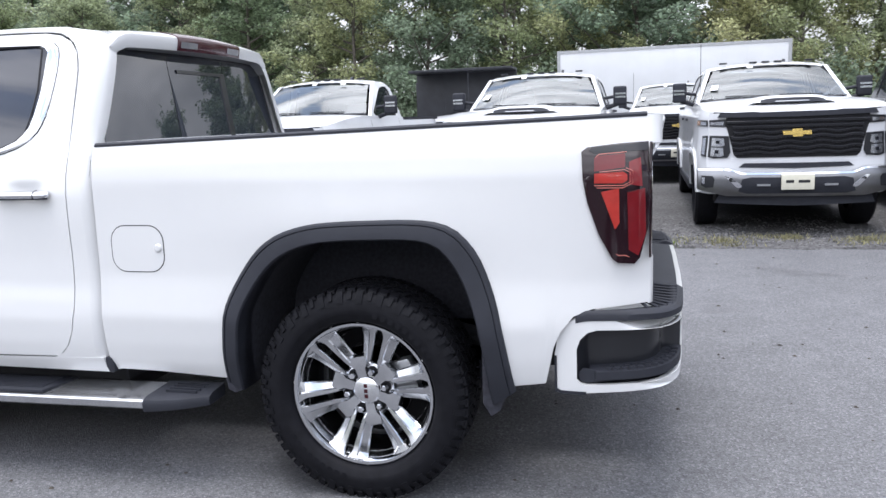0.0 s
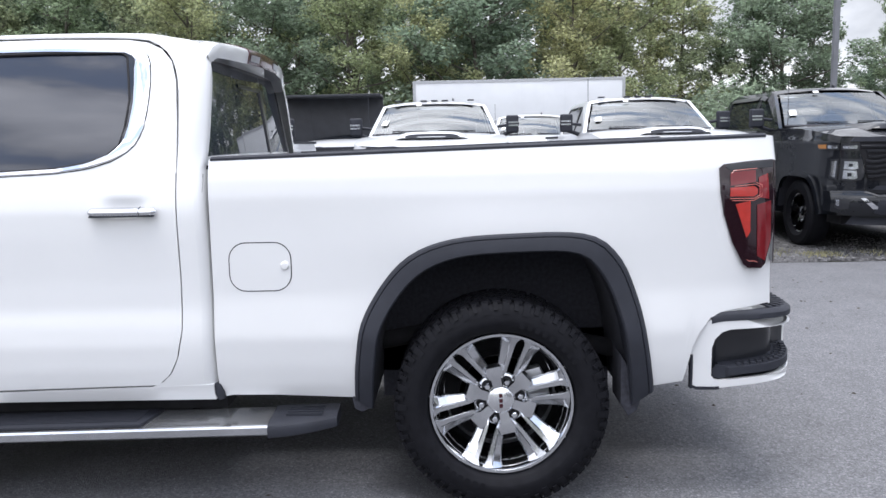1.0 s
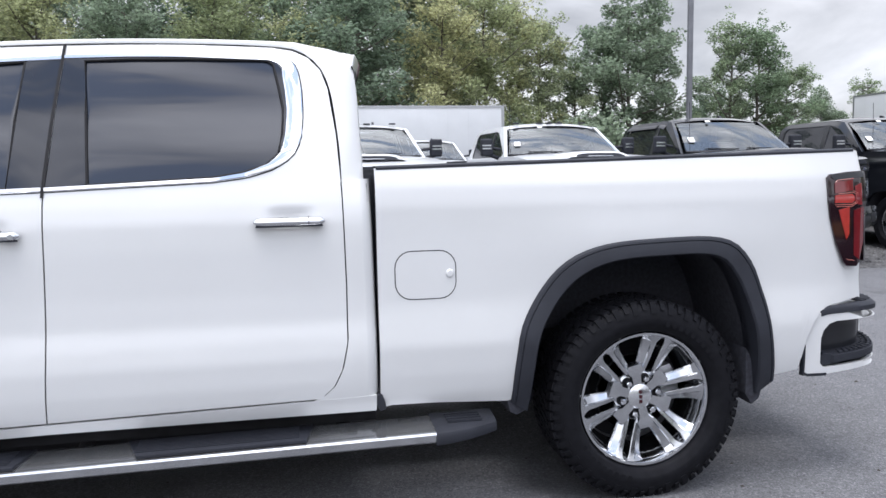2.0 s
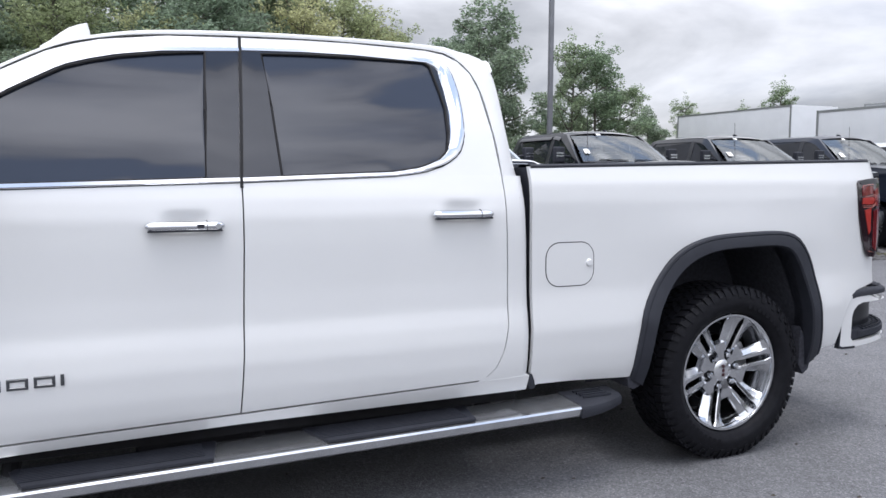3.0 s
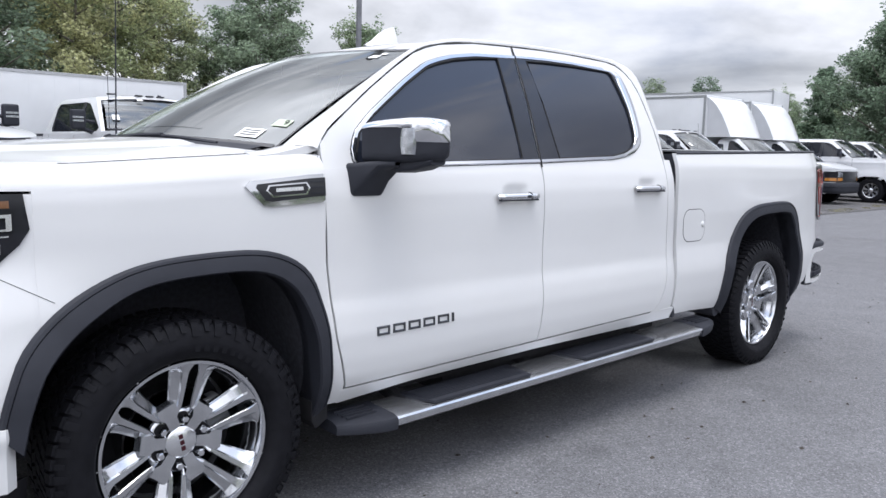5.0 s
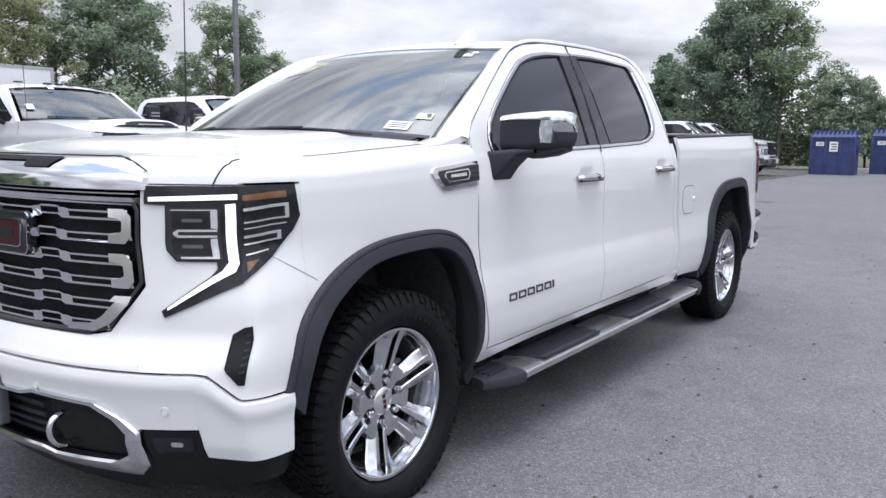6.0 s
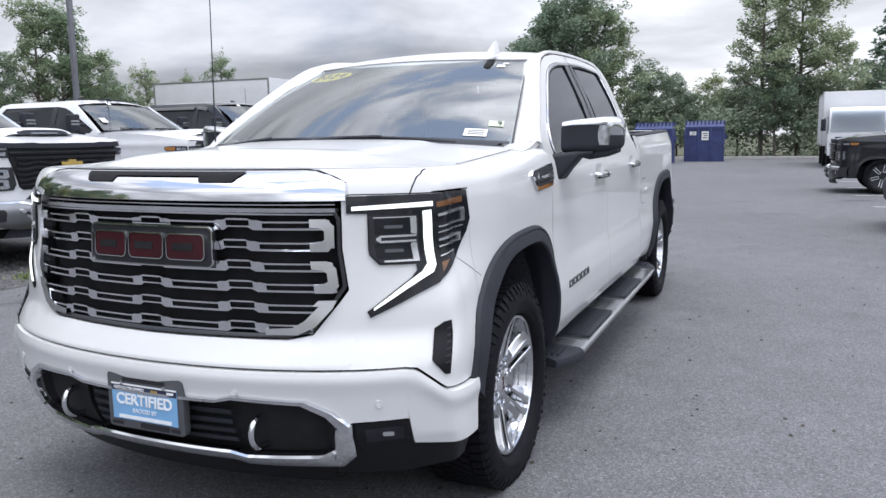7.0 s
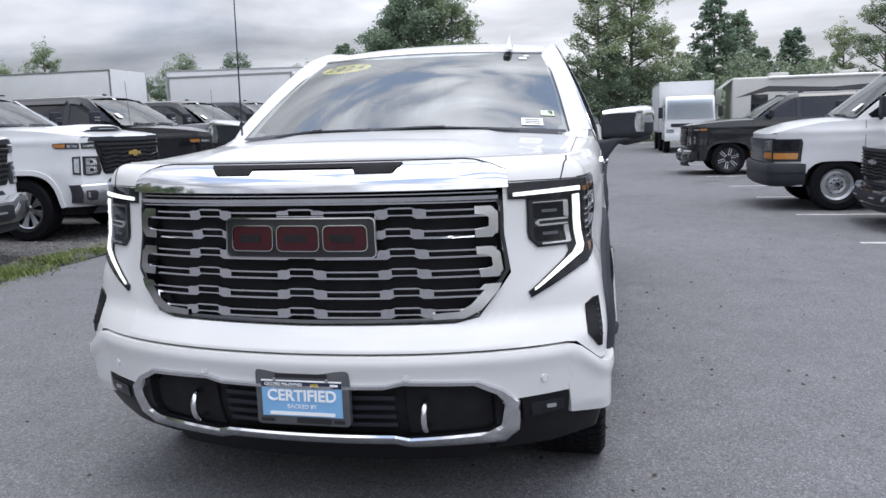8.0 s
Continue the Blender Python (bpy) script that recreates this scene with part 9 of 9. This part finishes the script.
def cabover(parent, dx, w, paint, z1=2.35):
    """A flat-faced truck cab in front of a cargo box."""
    bm = B()
    rows = []
    for x, zt in ((dx - 1.75, 1.30), (dx - 1.70, 1.55), (dx - 1.52, z1 - 0.1), (dx - 1.40, z1), (dx - 0.1, z1)):
        rows.append([(x, y, z) for y, z in ((-w, 0.55), (-w, min(zt, 1.30)), (-w * 0.96, zt - 0.03), (-w * 0.85, zt), (w * 0.85, zt), (w * 0.96, zt - 0.03), (w, min(zt, 1.30)), (w, 0.55))])
    vs = grid(bm, rows)
    face(bm, *vs[0]); face(bm, *vs[-1])
    c = part("truck_cab", bm, paint, parent, "flat-faced truck cab")
    bm = B()
    grid(bm, [[(dx - 1.765 + 0.20 * k, y * w * (0.92 - 0.03 * k), 1.42 + 0.78 * k) for y in np.linspace(-1, 1, 7)] for k in (0, 0.5, 1)])
    part("windscreen", bm, M_BGGLASS, c)
    for sd in (-1, 1):
        bm = B()
        face(bm, *[bm.verts.new((x, sd * (w + 0.003), z)) for x, z in ((dx - 1.5, 1.32), (dx - 0.45, 1.32), (dx - 0.45, 2.1), (dx - 1.32, 2.1))])
        part("side_window", bm, M_BGPRIV, c, smooth=False)
        bm = B()
        box(bm, dx - 1.80, dx - 1.74, sd * (w + 0.08), sd * (w + 0.26), 1.45, 1.90, 0.02)
        part("door_mirror", bm, M_TRIM, c)
        bm = B()
        tube(bm, [(dx - 1.6, sd * w, 1.95), (dx - 1.77, sd * (w + 0.15), 1.92)], 0.012, 6)
        part("mirror_arm", bm, M_TRIM, c)
        bm = B()
        box(bm, dx - 1.79, dx - 1.72, sd * (w - 0.38), sd * (w - 0.08), 0.86, 1.02, 0.01)
        part("headlamp", bm, M_LAMPIN, c)
        bg_wheel(parent, dx - 0.95, sd, w - 0.14, 0.40, 0.22)
    bm = B()
    box(bm, dx - 1.84, dx - 1.70, -w, w, 0.50, 0.80, 0.03)
    part("front_bumper", bm, paint, c)
    bm = B()
    box(bm, dx - 1.765, dx - 1.74, -w * 0.75, w * 0.75, 1.08, 1.22, 0.008)
    part("grille", bm, M_TRIM, c)
    return c


npr = boxy("box_truck", "white cab-over box truck beside the trees", "truck", (32.6, -4.45, 0), 0, 1.15, 3.02, 0.85, 5.0, group="trucks at the far end")
cabover(npr, -0.05, 1.02, M_WHITE2)


def motorhome():
    t = thing("motorhome", "cream motorhome with charcoal swooshes near the trees", "motorhome", at=(39.5, -6.9, 0), turn=-90)
    bm = B()
    box(bm, 0.3, 9.0, -1.2, 1.2, 0.55, 3.35, 0.10, 3)
    body = part("body", bm, M_RVSKIN, t)
    bm = B()
    rows = [[(x, y * wv, z) for y in np.linspace(-1, 1, 9)] for x, z, wv in ((0.35, 0.6, 1.15), (-0.15, 0.75, 1.12), (-0.30, 1.15, 1.10), (-0.10, 1.9, 1.12), (-0.25, 2.2, 1.15), (-0.15, 2.9, 1.15), (0.35, 3.30, 1.15))]
    grid(bm, rows)
    part("front_cap", bm, M_RVSKIN, t)
    for sd in (-1, 1):
        for x0, x1, z0, z1 in ((1.2, 2.0, 1.6, 2.5), (3.0, 4.4, 1.7, 2.4), (5.6, 6.6, 1.7, 2.4)):
            bm = B()
            box(bm, x0, x1, sd * 1.195, sd * 1.212, z0, z1, 0.005)
            part("side_window", bm, M_BGPRIV, body)
        for pts, m in (([(0.4, 1.05), (2.5, 1.5), (5.5, 1.45), (9.0, 2.0), (9.0, 1.85), (5.5, 1.25), (2.5, 1.25)], M_RVSTRIPE), ([(0.4, 2.35), (2.0, 2.9), (5.0, 2.75), (9.0, 3.0), (9.0, 2.85), (5.0, 2.55), (2.0, 2.62)], M_RVSTRIPE), ([(0.4, 0.8), (3.0, 1.1), (9.0, 1.3), (9.0, 0.9), (3.0, 0.85)], M_RVTAN)):
            bm = plate(pts, lambda x, z, o: Vector((x, sd * (1.2 + o), z)), 0.006, 24, 1, 0.0)
            part("swoosh", bm, m, body)
        for x in (1.5, 6.8):
            bg_wheel(t, x, sd, 1.05, 0.42, 0.24)
    for x in (2.2, 5.4):
        bm = B()
        box(bm, x, x + 0.9, -0.4, 0.4, 3.34, 3.58, 0.06, 2)
        part("roof_unit", bm, M_RVSKIN, t)
    bm = B()
    cyl(bm, (2.0, -1.25, 3.30), (7.0, -1.25, 3.30), 0.07, n=10)
    part("awning_roll", bm, M_PAPER, t)


motorhome()


# ---- skips, lamp posts ----
def dumpster(at, w, h, group):
    t = thing("dumpster", "blue steel dumpster with white notices on asphalt", "dumpster", group, at=at, turn=2)
    bm = B()
    d = 1.5
    rows = [[(x, y, z) for x, y in ((-0.02, -w / 2), (-0.02, w / 2), (d, w / 2), (d, -w / 2))] for z in (0.0, h * 0.80)]
    vs = grid(bm, rows, close_v=True)
    face(bm, *vs[0])
    grid(bm, [[(x, y, z) for x, y in ((-0.05, -w / 2), (-0.05, w / 2), (d, w / 2), (d, -w / 2))] for z in (h * 0.80, h * 0.86)], close_v=True)
    part("bin_body", bm, M_DUMP, t)
    bm = B()
    rows = [[(-0.06, y, h * 0.86), (0.2, y, h * 0.93), (d * 0.6, y, h), (d + 0.02, y, h)] for y in np.linspace(-w / 2 - 0.02, w / 2 + 0.02, 12)]
    grid(bm, rows)
    thicken(bm, (0, 0, -0.05))
    part("bin_lid", bm, M_DUMP, t)
    for k in range(11):
        y = -w / 2 + w * k / 10
        bm = B()
        box(bm, 0.15, d, y - 0.025, y + 0.025, h * 0.92, h + 0.04)
        part("lid_rib", bm, M_DUMP, t)
    for y in (-w / 2 - 0.01, -w / 6, w / 6, w / 2 + 0.01):
        bm = B()
        box(bm, -0.07, -0.01, y - 0.04, y + 0.04, 0.0, h * 0.82, 0.008)
        part("bin_rib", bm, M_DUMP, t)
    for sd in (-1, 1):
        bm = B()
        box(bm, 0.3, 1.1, sd * w / 2, sd * (w / 2 + 0.12), h * 0.55, h * 0.68, 0.01)
        part("fork_pocket", bm, M_DUMP, t)
    for y, z, a, b, m in ((w * 0.30, h * 0.70, 0.16, 0.09, M_PAPER), (-w * 0.02, h * 0.64, 0.17, 0.22, M_PAPER)):
        bm = B()
        box(bm, -0.076, -0.071, y - a, y + a, z - b, z + b)
        nt_ = part("notice", bm, m, t)
        for k in range(3):
            bm = B()
            box(bm, -0.0775, -0.076, y - a * 0.7, y + a * (0.7 - 0.3 * (k % 2)), z - b * 0.6 + b * 0.5 * k, z - b * 0.6 + b * 0.5 * k + b * 0.2)
            part("notice_bar", bm, M_INK, nt_)


dumpster((36.2, 3.95, 0), 1.75, 1.95, "dumpsters")
dumpster((39.0, 1.85, 0), 1.85, 2.05, "dumpsters")


def lamp_post(at, turn, h=9.0):
    t = thing("lamp_post", "tall grey steel car park lamp post", "lamp post", "lamp posts", at=at, turn=turn)
    bm = B()
    box(bm, -0.065, 0.065, -0.065, 0.065, 0.55, h, 0.012)
    part("post", bm, M_POLE, t)
    bm = B()
    cyl(bm, (0, 0, 0), (0, 0, 0.6), 0.30, n=24)
    part("footing", bm, M_STONE, t)
    for sd in (-1, 1):
        bm = B()
        tube(bm, [(0, 0, h - 0.1), (sd * 0.5, 0, h - 0.02)], 0.04, 8)
        part("arm", bm, M_POLE, t)
        bm = B()
        box(bm, sd * 0.45, sd * 1.05, -0.18, 0.18, h - 0.10, h + 0.02, 0.02)
        part("lamp_head", bm, M_POLE, t)


lamp_post((13.85, 17.0, 0), 0)
lamp_post((16.0, -11.0, 0), 20, 8.0)

# ---- trees ----
def leaf_mat(name, col):
    """Leaves: each spray a little lighter or darker, each tree of its own hue, light shining through."""
    m = bpy.data.materials.new(name)
    m.use_nodes = True
    nt = m.node_tree
    b = nt.nodes["Principled BSDF"]
    b.inputs["Roughness"].default_value = 0.6
    b.inputs["Specular IOR Level"].default_value = 0.35
    g = nt.nodes.new("ShaderNodeNewGeometry")
    oi = nt.nodes.new("ShaderNodeObjectInfo")

    def spread(src, lo, hi):
        r = nt.nodes.new("ShaderNodeMapRange")
        r.inputs["To Min"].default_value, r.inputs["To Max"].default_value = lo, hi
        nt.links.new(src, r.inputs["Value"])
        return r.outputs["Result"]

    tree = nt.nodes.new("ShaderNodeMath")
    tree.operation = "MULTIPLY"
    nt.links.new(spread(g.outputs["Random Per Island"], 0.55, 1.7), tree.inputs[0])
    nt.links.new(spread(oi.outputs["Random"], 0.85, 1.25), tree.inputs[1])
    h = nt.nodes.new("ShaderNodeHueSaturation")
    h.inputs["Color"].default_value = (*col, 1)
    nt.links.new(spread(oi.outputs["Random"], 0.535, 0.465), h.inputs["Hue"])
    nt.links.new(tree.outputs["Value"], h.inputs["Value"])
    nt.links.new(h.outputs["Color"], b.inputs["Base Color"])
    t = nt.nodes.new("ShaderNodeBsdfTranslucent")
    nt.links.new(h.outputs["Color"], t.inputs["Color"])
    mx = nt.nodes.new("ShaderNodeMixShader")
    mx.inputs["Fac"].default_value = 0.5
    nt.links.new(b.outputs["BSDF"], mx.inputs[1])
    nt.links.new(t.outputs["BSDF"], mx.inputs[2])
    nt.links.new(mx.outputs["Shader"], nt.nodes["Material Output"].inputs["Surface"])
    return m


M_LEAF = leaf_mat("summer_foliage", (0.245, 0.300, 0.190))
M_LEAF2 = leaf_mat("yellow_green_foliage", (0.300, 0.325, 0.180))
M_LEAF3 = leaf_mat("dark_foliage", (0.200, 0.255, 0.180))
M_PINE = leaf_mat("pine_needles", (0.155, 0.215, 0.150))
M_BARK = mat("grey_bark", (0.13, 0.115, 0.10), 0.9, vary=0.35, scale=9, bump=0.6, bscale=40)


def leaves_mesh(name, spots, size, seed, count):
    """Small bent leaf sprays round the spots (centre, radius)."""
    rg = np.random.default_rng(seed)
    w = np.array([r ** 2 for c, r in spots])
    idx = rg.choice(len(spots), count, p=w / w.sum())
    C = np.array([c for c, r in spots])[idx]
    R = np.array([r for c, r in spots])[idx]
    d = rg.normal(size=(count, 3))
    d /= np.linalg.norm(d, axis=1)[:, None]
    rad = R * rg.uniform(0.35, 1.08, count) ** 0.6
    P = C + d * rad[:, None] * np.array([1, 1, 0.8])
    u = rg.normal(size=(count, 3))
    u[:, 2] *= 0.5
    u /= np.linalg.norm(u, axis=1)[:, None]
    v = np.cross(u, d + rg.normal(size=(count, 3)) * 0.6)
    v /= np.linalg.norm(v, axis=1)[:, None] + 1e-9
    s = size * rg.uniform(0.55, 1.3, count)
    u, v = u * s[:, None], v * (s * rg.uniform(0.35, 0.7, count))[:, None]
    n = np.cross(u, v)
    n /= np.linalg.norm(n, axis=1)[:, None] + 1e-9
    q = np.stack([P - u, P - u * 0.1 + v + n * s[:, None] * 0.25, P + u, P + u * 0.1 - v + n * s[:, None] * 0.2], 1).reshape(-1, 3)
    me = bpy.data.meshes.new(name)
    f = np.arange(count * 4).reshape(-1, 4)
    me.from_pydata(q.tolist(), [], f.tolist())
    return me


def tree_kind(seed, h, spread, leaf, count, size=0.17, bare=0.3):
    """One tree: a trunk that forks into limbs, limbs into twigs, and small clumps of sprays along the twigs with gaps between."""
    rg = random.Random(seed)
    bm = B()
    top = h * 0.86
    pts, rr = [], []
    x = y = 0.0
    for k in range(9):
        t = k / 8
        pts.append((x, y, top * t - 0.1))
        rr.append(h * 0.011 * (1 - 0.85 * t) + 0.012)
        x += rg.uniform(-0.12, 0.12) * h * 0.05
        y += rg.uniform(-0.12, 0.12) * h * 0.05
    tube(bm, pts, rr, 7)
    pz = [p[2] for p in pts]
    spots = []
    nl = 26
    for k in range(nl):
        t = bare + (0.99 - bare) * (k + rg.random() * 0.7) / nl
        z0 = top * t
        b = Vector((np.interp(z0, pz, [p[0] for p in pts]), np.interp(z0, pz, [p[1] for p in pts]), z0))
        a = k * 2.4 + rg.uniform(-0.6, 0.6)
        full = math.sin(math.pi * min(1, 0.22 + 0.76 * (t - bare) / (1 - bare)) ** 0.8)
        ln = spread * (0.30 + 0.70 * full) * rg.uniform(0.55, 1.15)
        e = b + Vector((math.cos(a) * ln, math.sin(a) * ln, ln * rg.uniform(0.30, 0.85)))
        mid = b.lerp(e, 0.5) + Vector((0, 0, -0.07 * ln))
        tube(bm, [b, mid, e], [h * 0.0050, h * 0.0030, 0.010], 5, False)
        for f in (0.40, 0.58, 0.74, 0.88, 1.0):
            q = b.lerp(e, f)
            w = q + Vector((rg.uniform(-1, 1), rg.uniform(-1, 1), rg.uniform(-0.45, 0.75))) * 0.30 * spread * (0.6 + 0.4 * f)
            tube(bm, [q, w], [0.012, 0.005], 3, False)
            spots.append((tuple(w), spread * rg.uniform(0.11, 0.24)))
            spots.append((tuple(q.lerp(w, 0.45)), spread * rg.uniform(0.09, 0.17)))
    for dz, r in ((0.02, 0.20), (0.07, 0.16), (0.12, 0.10)):
        spots.append(((pts[-1][0] + rg.uniform(-0.2, 0.2), pts[-1][1] + rg.uniform(-0.2, 0.2), top + h * dz), spread * r))
    t = thing("tree", "broad leafy green tree beyond the car park", "tree", "trees")
    part("trunk", bm, M_BARK, t)
    me = leaves_mesh("crown", spots, size, seed, count)
    me.materials.append(leaf)
    c = new("crown", me)
    c.parent = t
    return t


def pine_kind(seed, h, spread):
    rg = random.Random(seed)
    bm = B()
    tube(bm, [(0, 0, -0.1), (0.05, 0, h * 0.5), (0, 0.05, h * 0.97)], [h * 0.014, h * 0.010, 0.02], 7)
    spots = []
    for k in range(46):
        t = 0.22 + 0.76 * k / 45
        ln = spread * (1 - t) ** 0.7 * rg.uniform(0.75, 1.15) + 0.25
        a = k * 2.4 + rg.uniform(-0.3, 0.3)
        b = Vector((0, 0, h * t))
        e = b + Vector((math.cos(a) * ln, math.sin(a) * ln, ln * 0.16))
        tube(bm, [b, e], [0.03, 0.01], 4, False)
        for f in (0.5, 0.8, 1.0):
            spots.append((tuple(b.lerp(e, f)), 0.30 + 0.10 * ln))
    t = thing("tree", "dark green pine tree beyond the car park", "tree", "trees")
    part("trunk", bm, M_BARK, t)
    me = leaves_mesh("crown", spots, 0.15, seed, 7000)
    me.materials.append(M_PINE)
    c = new("crown", me)
    c.parent = t
    return t


KINDS = [tree_kind(11, 12.0, 2.6, M_LEAF, 15000, 0.088), tree_kind(12, 13.5, 2.4, M_LEAF3, 15000, 0.088, 0.22), tree_kind(13, 11.0, 2.9, M_LEAF2, 13000, 0.088, 0.2),
         tree_kind(14, 12.5, 2.2, M_LEAF, 9500, 0.085, 0.30), tree_kind(15, 10.0, 3.0, M_LEAF3, 19000, 0.09, 0.12)]
PINES = [pine_kind(21, 10.5, 2.9), pine_kind(22, 9.0, 2.4)]
for k, t in enumerate(KINDS + PINES):
    t.matrix_basis = pose(-52 - 5 * k, 44 + 2 * k, 0)
rt = random.Random(3)


def plant(kind, x, y, h):
    """Sets a copy of a kind at the place, scaled to the height h."""
    src = (KINDS + PINES)[kind]
    base = (12.0, 13.5, 11.0, 12.5, 10.0, 10.5, 9.0)[kind]
    f = h / base
    wide = f * rt.uniform(0.9, 1.15)
    ob = copy_thing(src, pose(x, y, -0.03, 0, 0, rt.uniform(0, 360)) @ Matrix.Diagonal((wide, wide, f, 1)))
    return ob


def polar(az, dist, ox=1.5, oy=-3.0):
    return ox + dist * math.cos(radians(az)), oy + dist * math.sin(radians(az))


# the wood behind the row of trucks
for row, (y0, h0) in enumerate(((27.0, 9.0), (31.0, 12.5), (36.0, 14.5))):
    x = -34.0 + row * 1.3
    while x < 13 - row * 1.2:
        plant(rt.choice((0, 1, 1, 3, 4, 0, 2) if row else (4, 2, 0, 4, 2)), x + rt.uniform(-0.7, 0.7), y0 + rt.uniform(-1.2, 1.2), h0 * rt.uniform(0.85, 1.12))
        x += rt.uniform(2.5, 3.6) * (1.9 if row == 2 else 1.0)
# its thinning end and the single trees along the far side: bearing, distance, height, kind
for az, d, h, k in ((72, 36, 9.5, 2), (70, 37, 9.2, 0), (67.5, 38, 7.5, 3), (65.5, 38, 9.0, 1), (63.5, 38, 10.0, 4), (62, 40, 9.0, 1), (57, 38, 8.6, 3), (55.2, 39, 8.4, 0), (53.5, 40, 6.5, 0), (58.5, 42, 5.5, 4), (51.5, 44, 5.2, 4), (49, 46, 6.2, 3), (47, 48, 5.0, 4), (44.5, 50, 5.2, 4),
                    (45.4, 56.5, 6.6, 0), (42.8, 56.5, 8.2, 3), (40, 52, 5.5, 4), (36, 54, 5.3, 4), (33.7, 56.3, 7.1, 4), (30.1, 56.3, 7.2, 4), (28.5, 56, 5.6, 0), (25, 56, 6.8, 3), (24, 58, 5.6, 4), (22.5, 52, 7.2, 6)):
    plant(k, *polar(az, d), h)
# the trees at the end of the car park: place and height
for x, y, h, k in ((44.0, 9.9, 11.6, 4), (43.6, 11.4, 9.8, 4), (45.5, 12.2, 9.5, 1), (44.5, 8.2, 10.0, 0), (47.5, 14.0, 8.0, 3), (50, 16.5, 7.0, 4), (46.0, 6.0, 6.0, 4), (48.0, 4.3, 5.2, 4), (50.5, 2.4, 5.6, 2), (49.0, 0.8, 6.2, 1), (46.5, -0.6, 11.5, 3), (47.5, -2.6, 12.0, 0), (46.0, -1.4, 6.5, 4),
                   (48.5, -4.6, 8.2, 3), (50.5, -6.4, 5.6, 4), (52.0, -8.0, 9.4, 5), (53.5, -9.7, 8.4, 5), (54, -11.4, 6.0, 6), (52.5, -13.0, 7.0, 6), (55, -14.8, 6.0, 0), (54.0, -16.4, 8.0, 3), (52.0, -18.4, 10.5, 1), (50.5, -20.8, 11.5, 0), (51.5, -23.5, 12.0, 1), (50, -26.5, 11.0, 0)):
    plant(k, x, y, h)
# unseen wood across the car park, behind the camera's way, added for reflections
x = -30.0
while x < 46:
    plant(rt.choice((0, 1, 3, 4)), x, -42 + rt.uniform(-2, 2), rt.uniform(4.5, 7.0))
    x += rt.uniform(3.6, 5.0)


# low growth under the trees
def thicket(name, spots, leaf, count, seed, size=0.16):
    me = leaves_mesh(name, spots, size, seed, count)
    me.materials.append(leaf)
    return tagged(new(name, me), "dense green undergrowth below the trees", "undergrowth", kind="stuff")


rg_ = random.Random(8)
spots = [((rg_.uniform(-36, 16), rg_.uniform(23.5, 29), rg_.uniform(0.3, 2.6)), rg_.uniform(0.8, 1.5)) for _ in range(190)]
thicket("undergrowth", spots, M_LEAF3, 60000, 31, 0.115)
spots = [((44.8 + rg_.uniform(0, 5), rg_.uniform(-30, 22), rg_.uniform(0.3, 2.6)), rg_.uniform(0.7, 1.4)) for _ in range(230)]
spots += [((47.0 + rg_.uniform(0, 5), rg_.uniform(-14, 14), rg_.uniform(1.5, 4.6)), rg_.uniform(0.8, 1.4)) for _ in range(110)]
thicket("undergrowth", spots, M_LEAF3, 80000, 32, 0.125)
spots = []
for _ in range(170):
    az = rg_.uniform(20, 76)
    d = 37 + (76 - az) * 0.33 + rg_.uniform(-1, 4)
    px_, py_ = polar(az, d)
    spots.append(((px_, py_, rg_.uniform(0.3, 2.6)), rg_.uniform(0.9, 1.6)))
thicket("undergrowth", spots, M_LEAF, 56000, 33, 0.13)
# growth below the unseen wood, added for the same reflections
spots = [((rg_.uniform(-34, 46), -39.5 + rg_.uniform(-2, 1), rg_.uniform(0.3, 3.0)), rg_.uniform(0.9, 1.6)) for _ in range(110)]
thicket("undergrowth", spots, M_LEAF3, 14000, 34, 0.26)
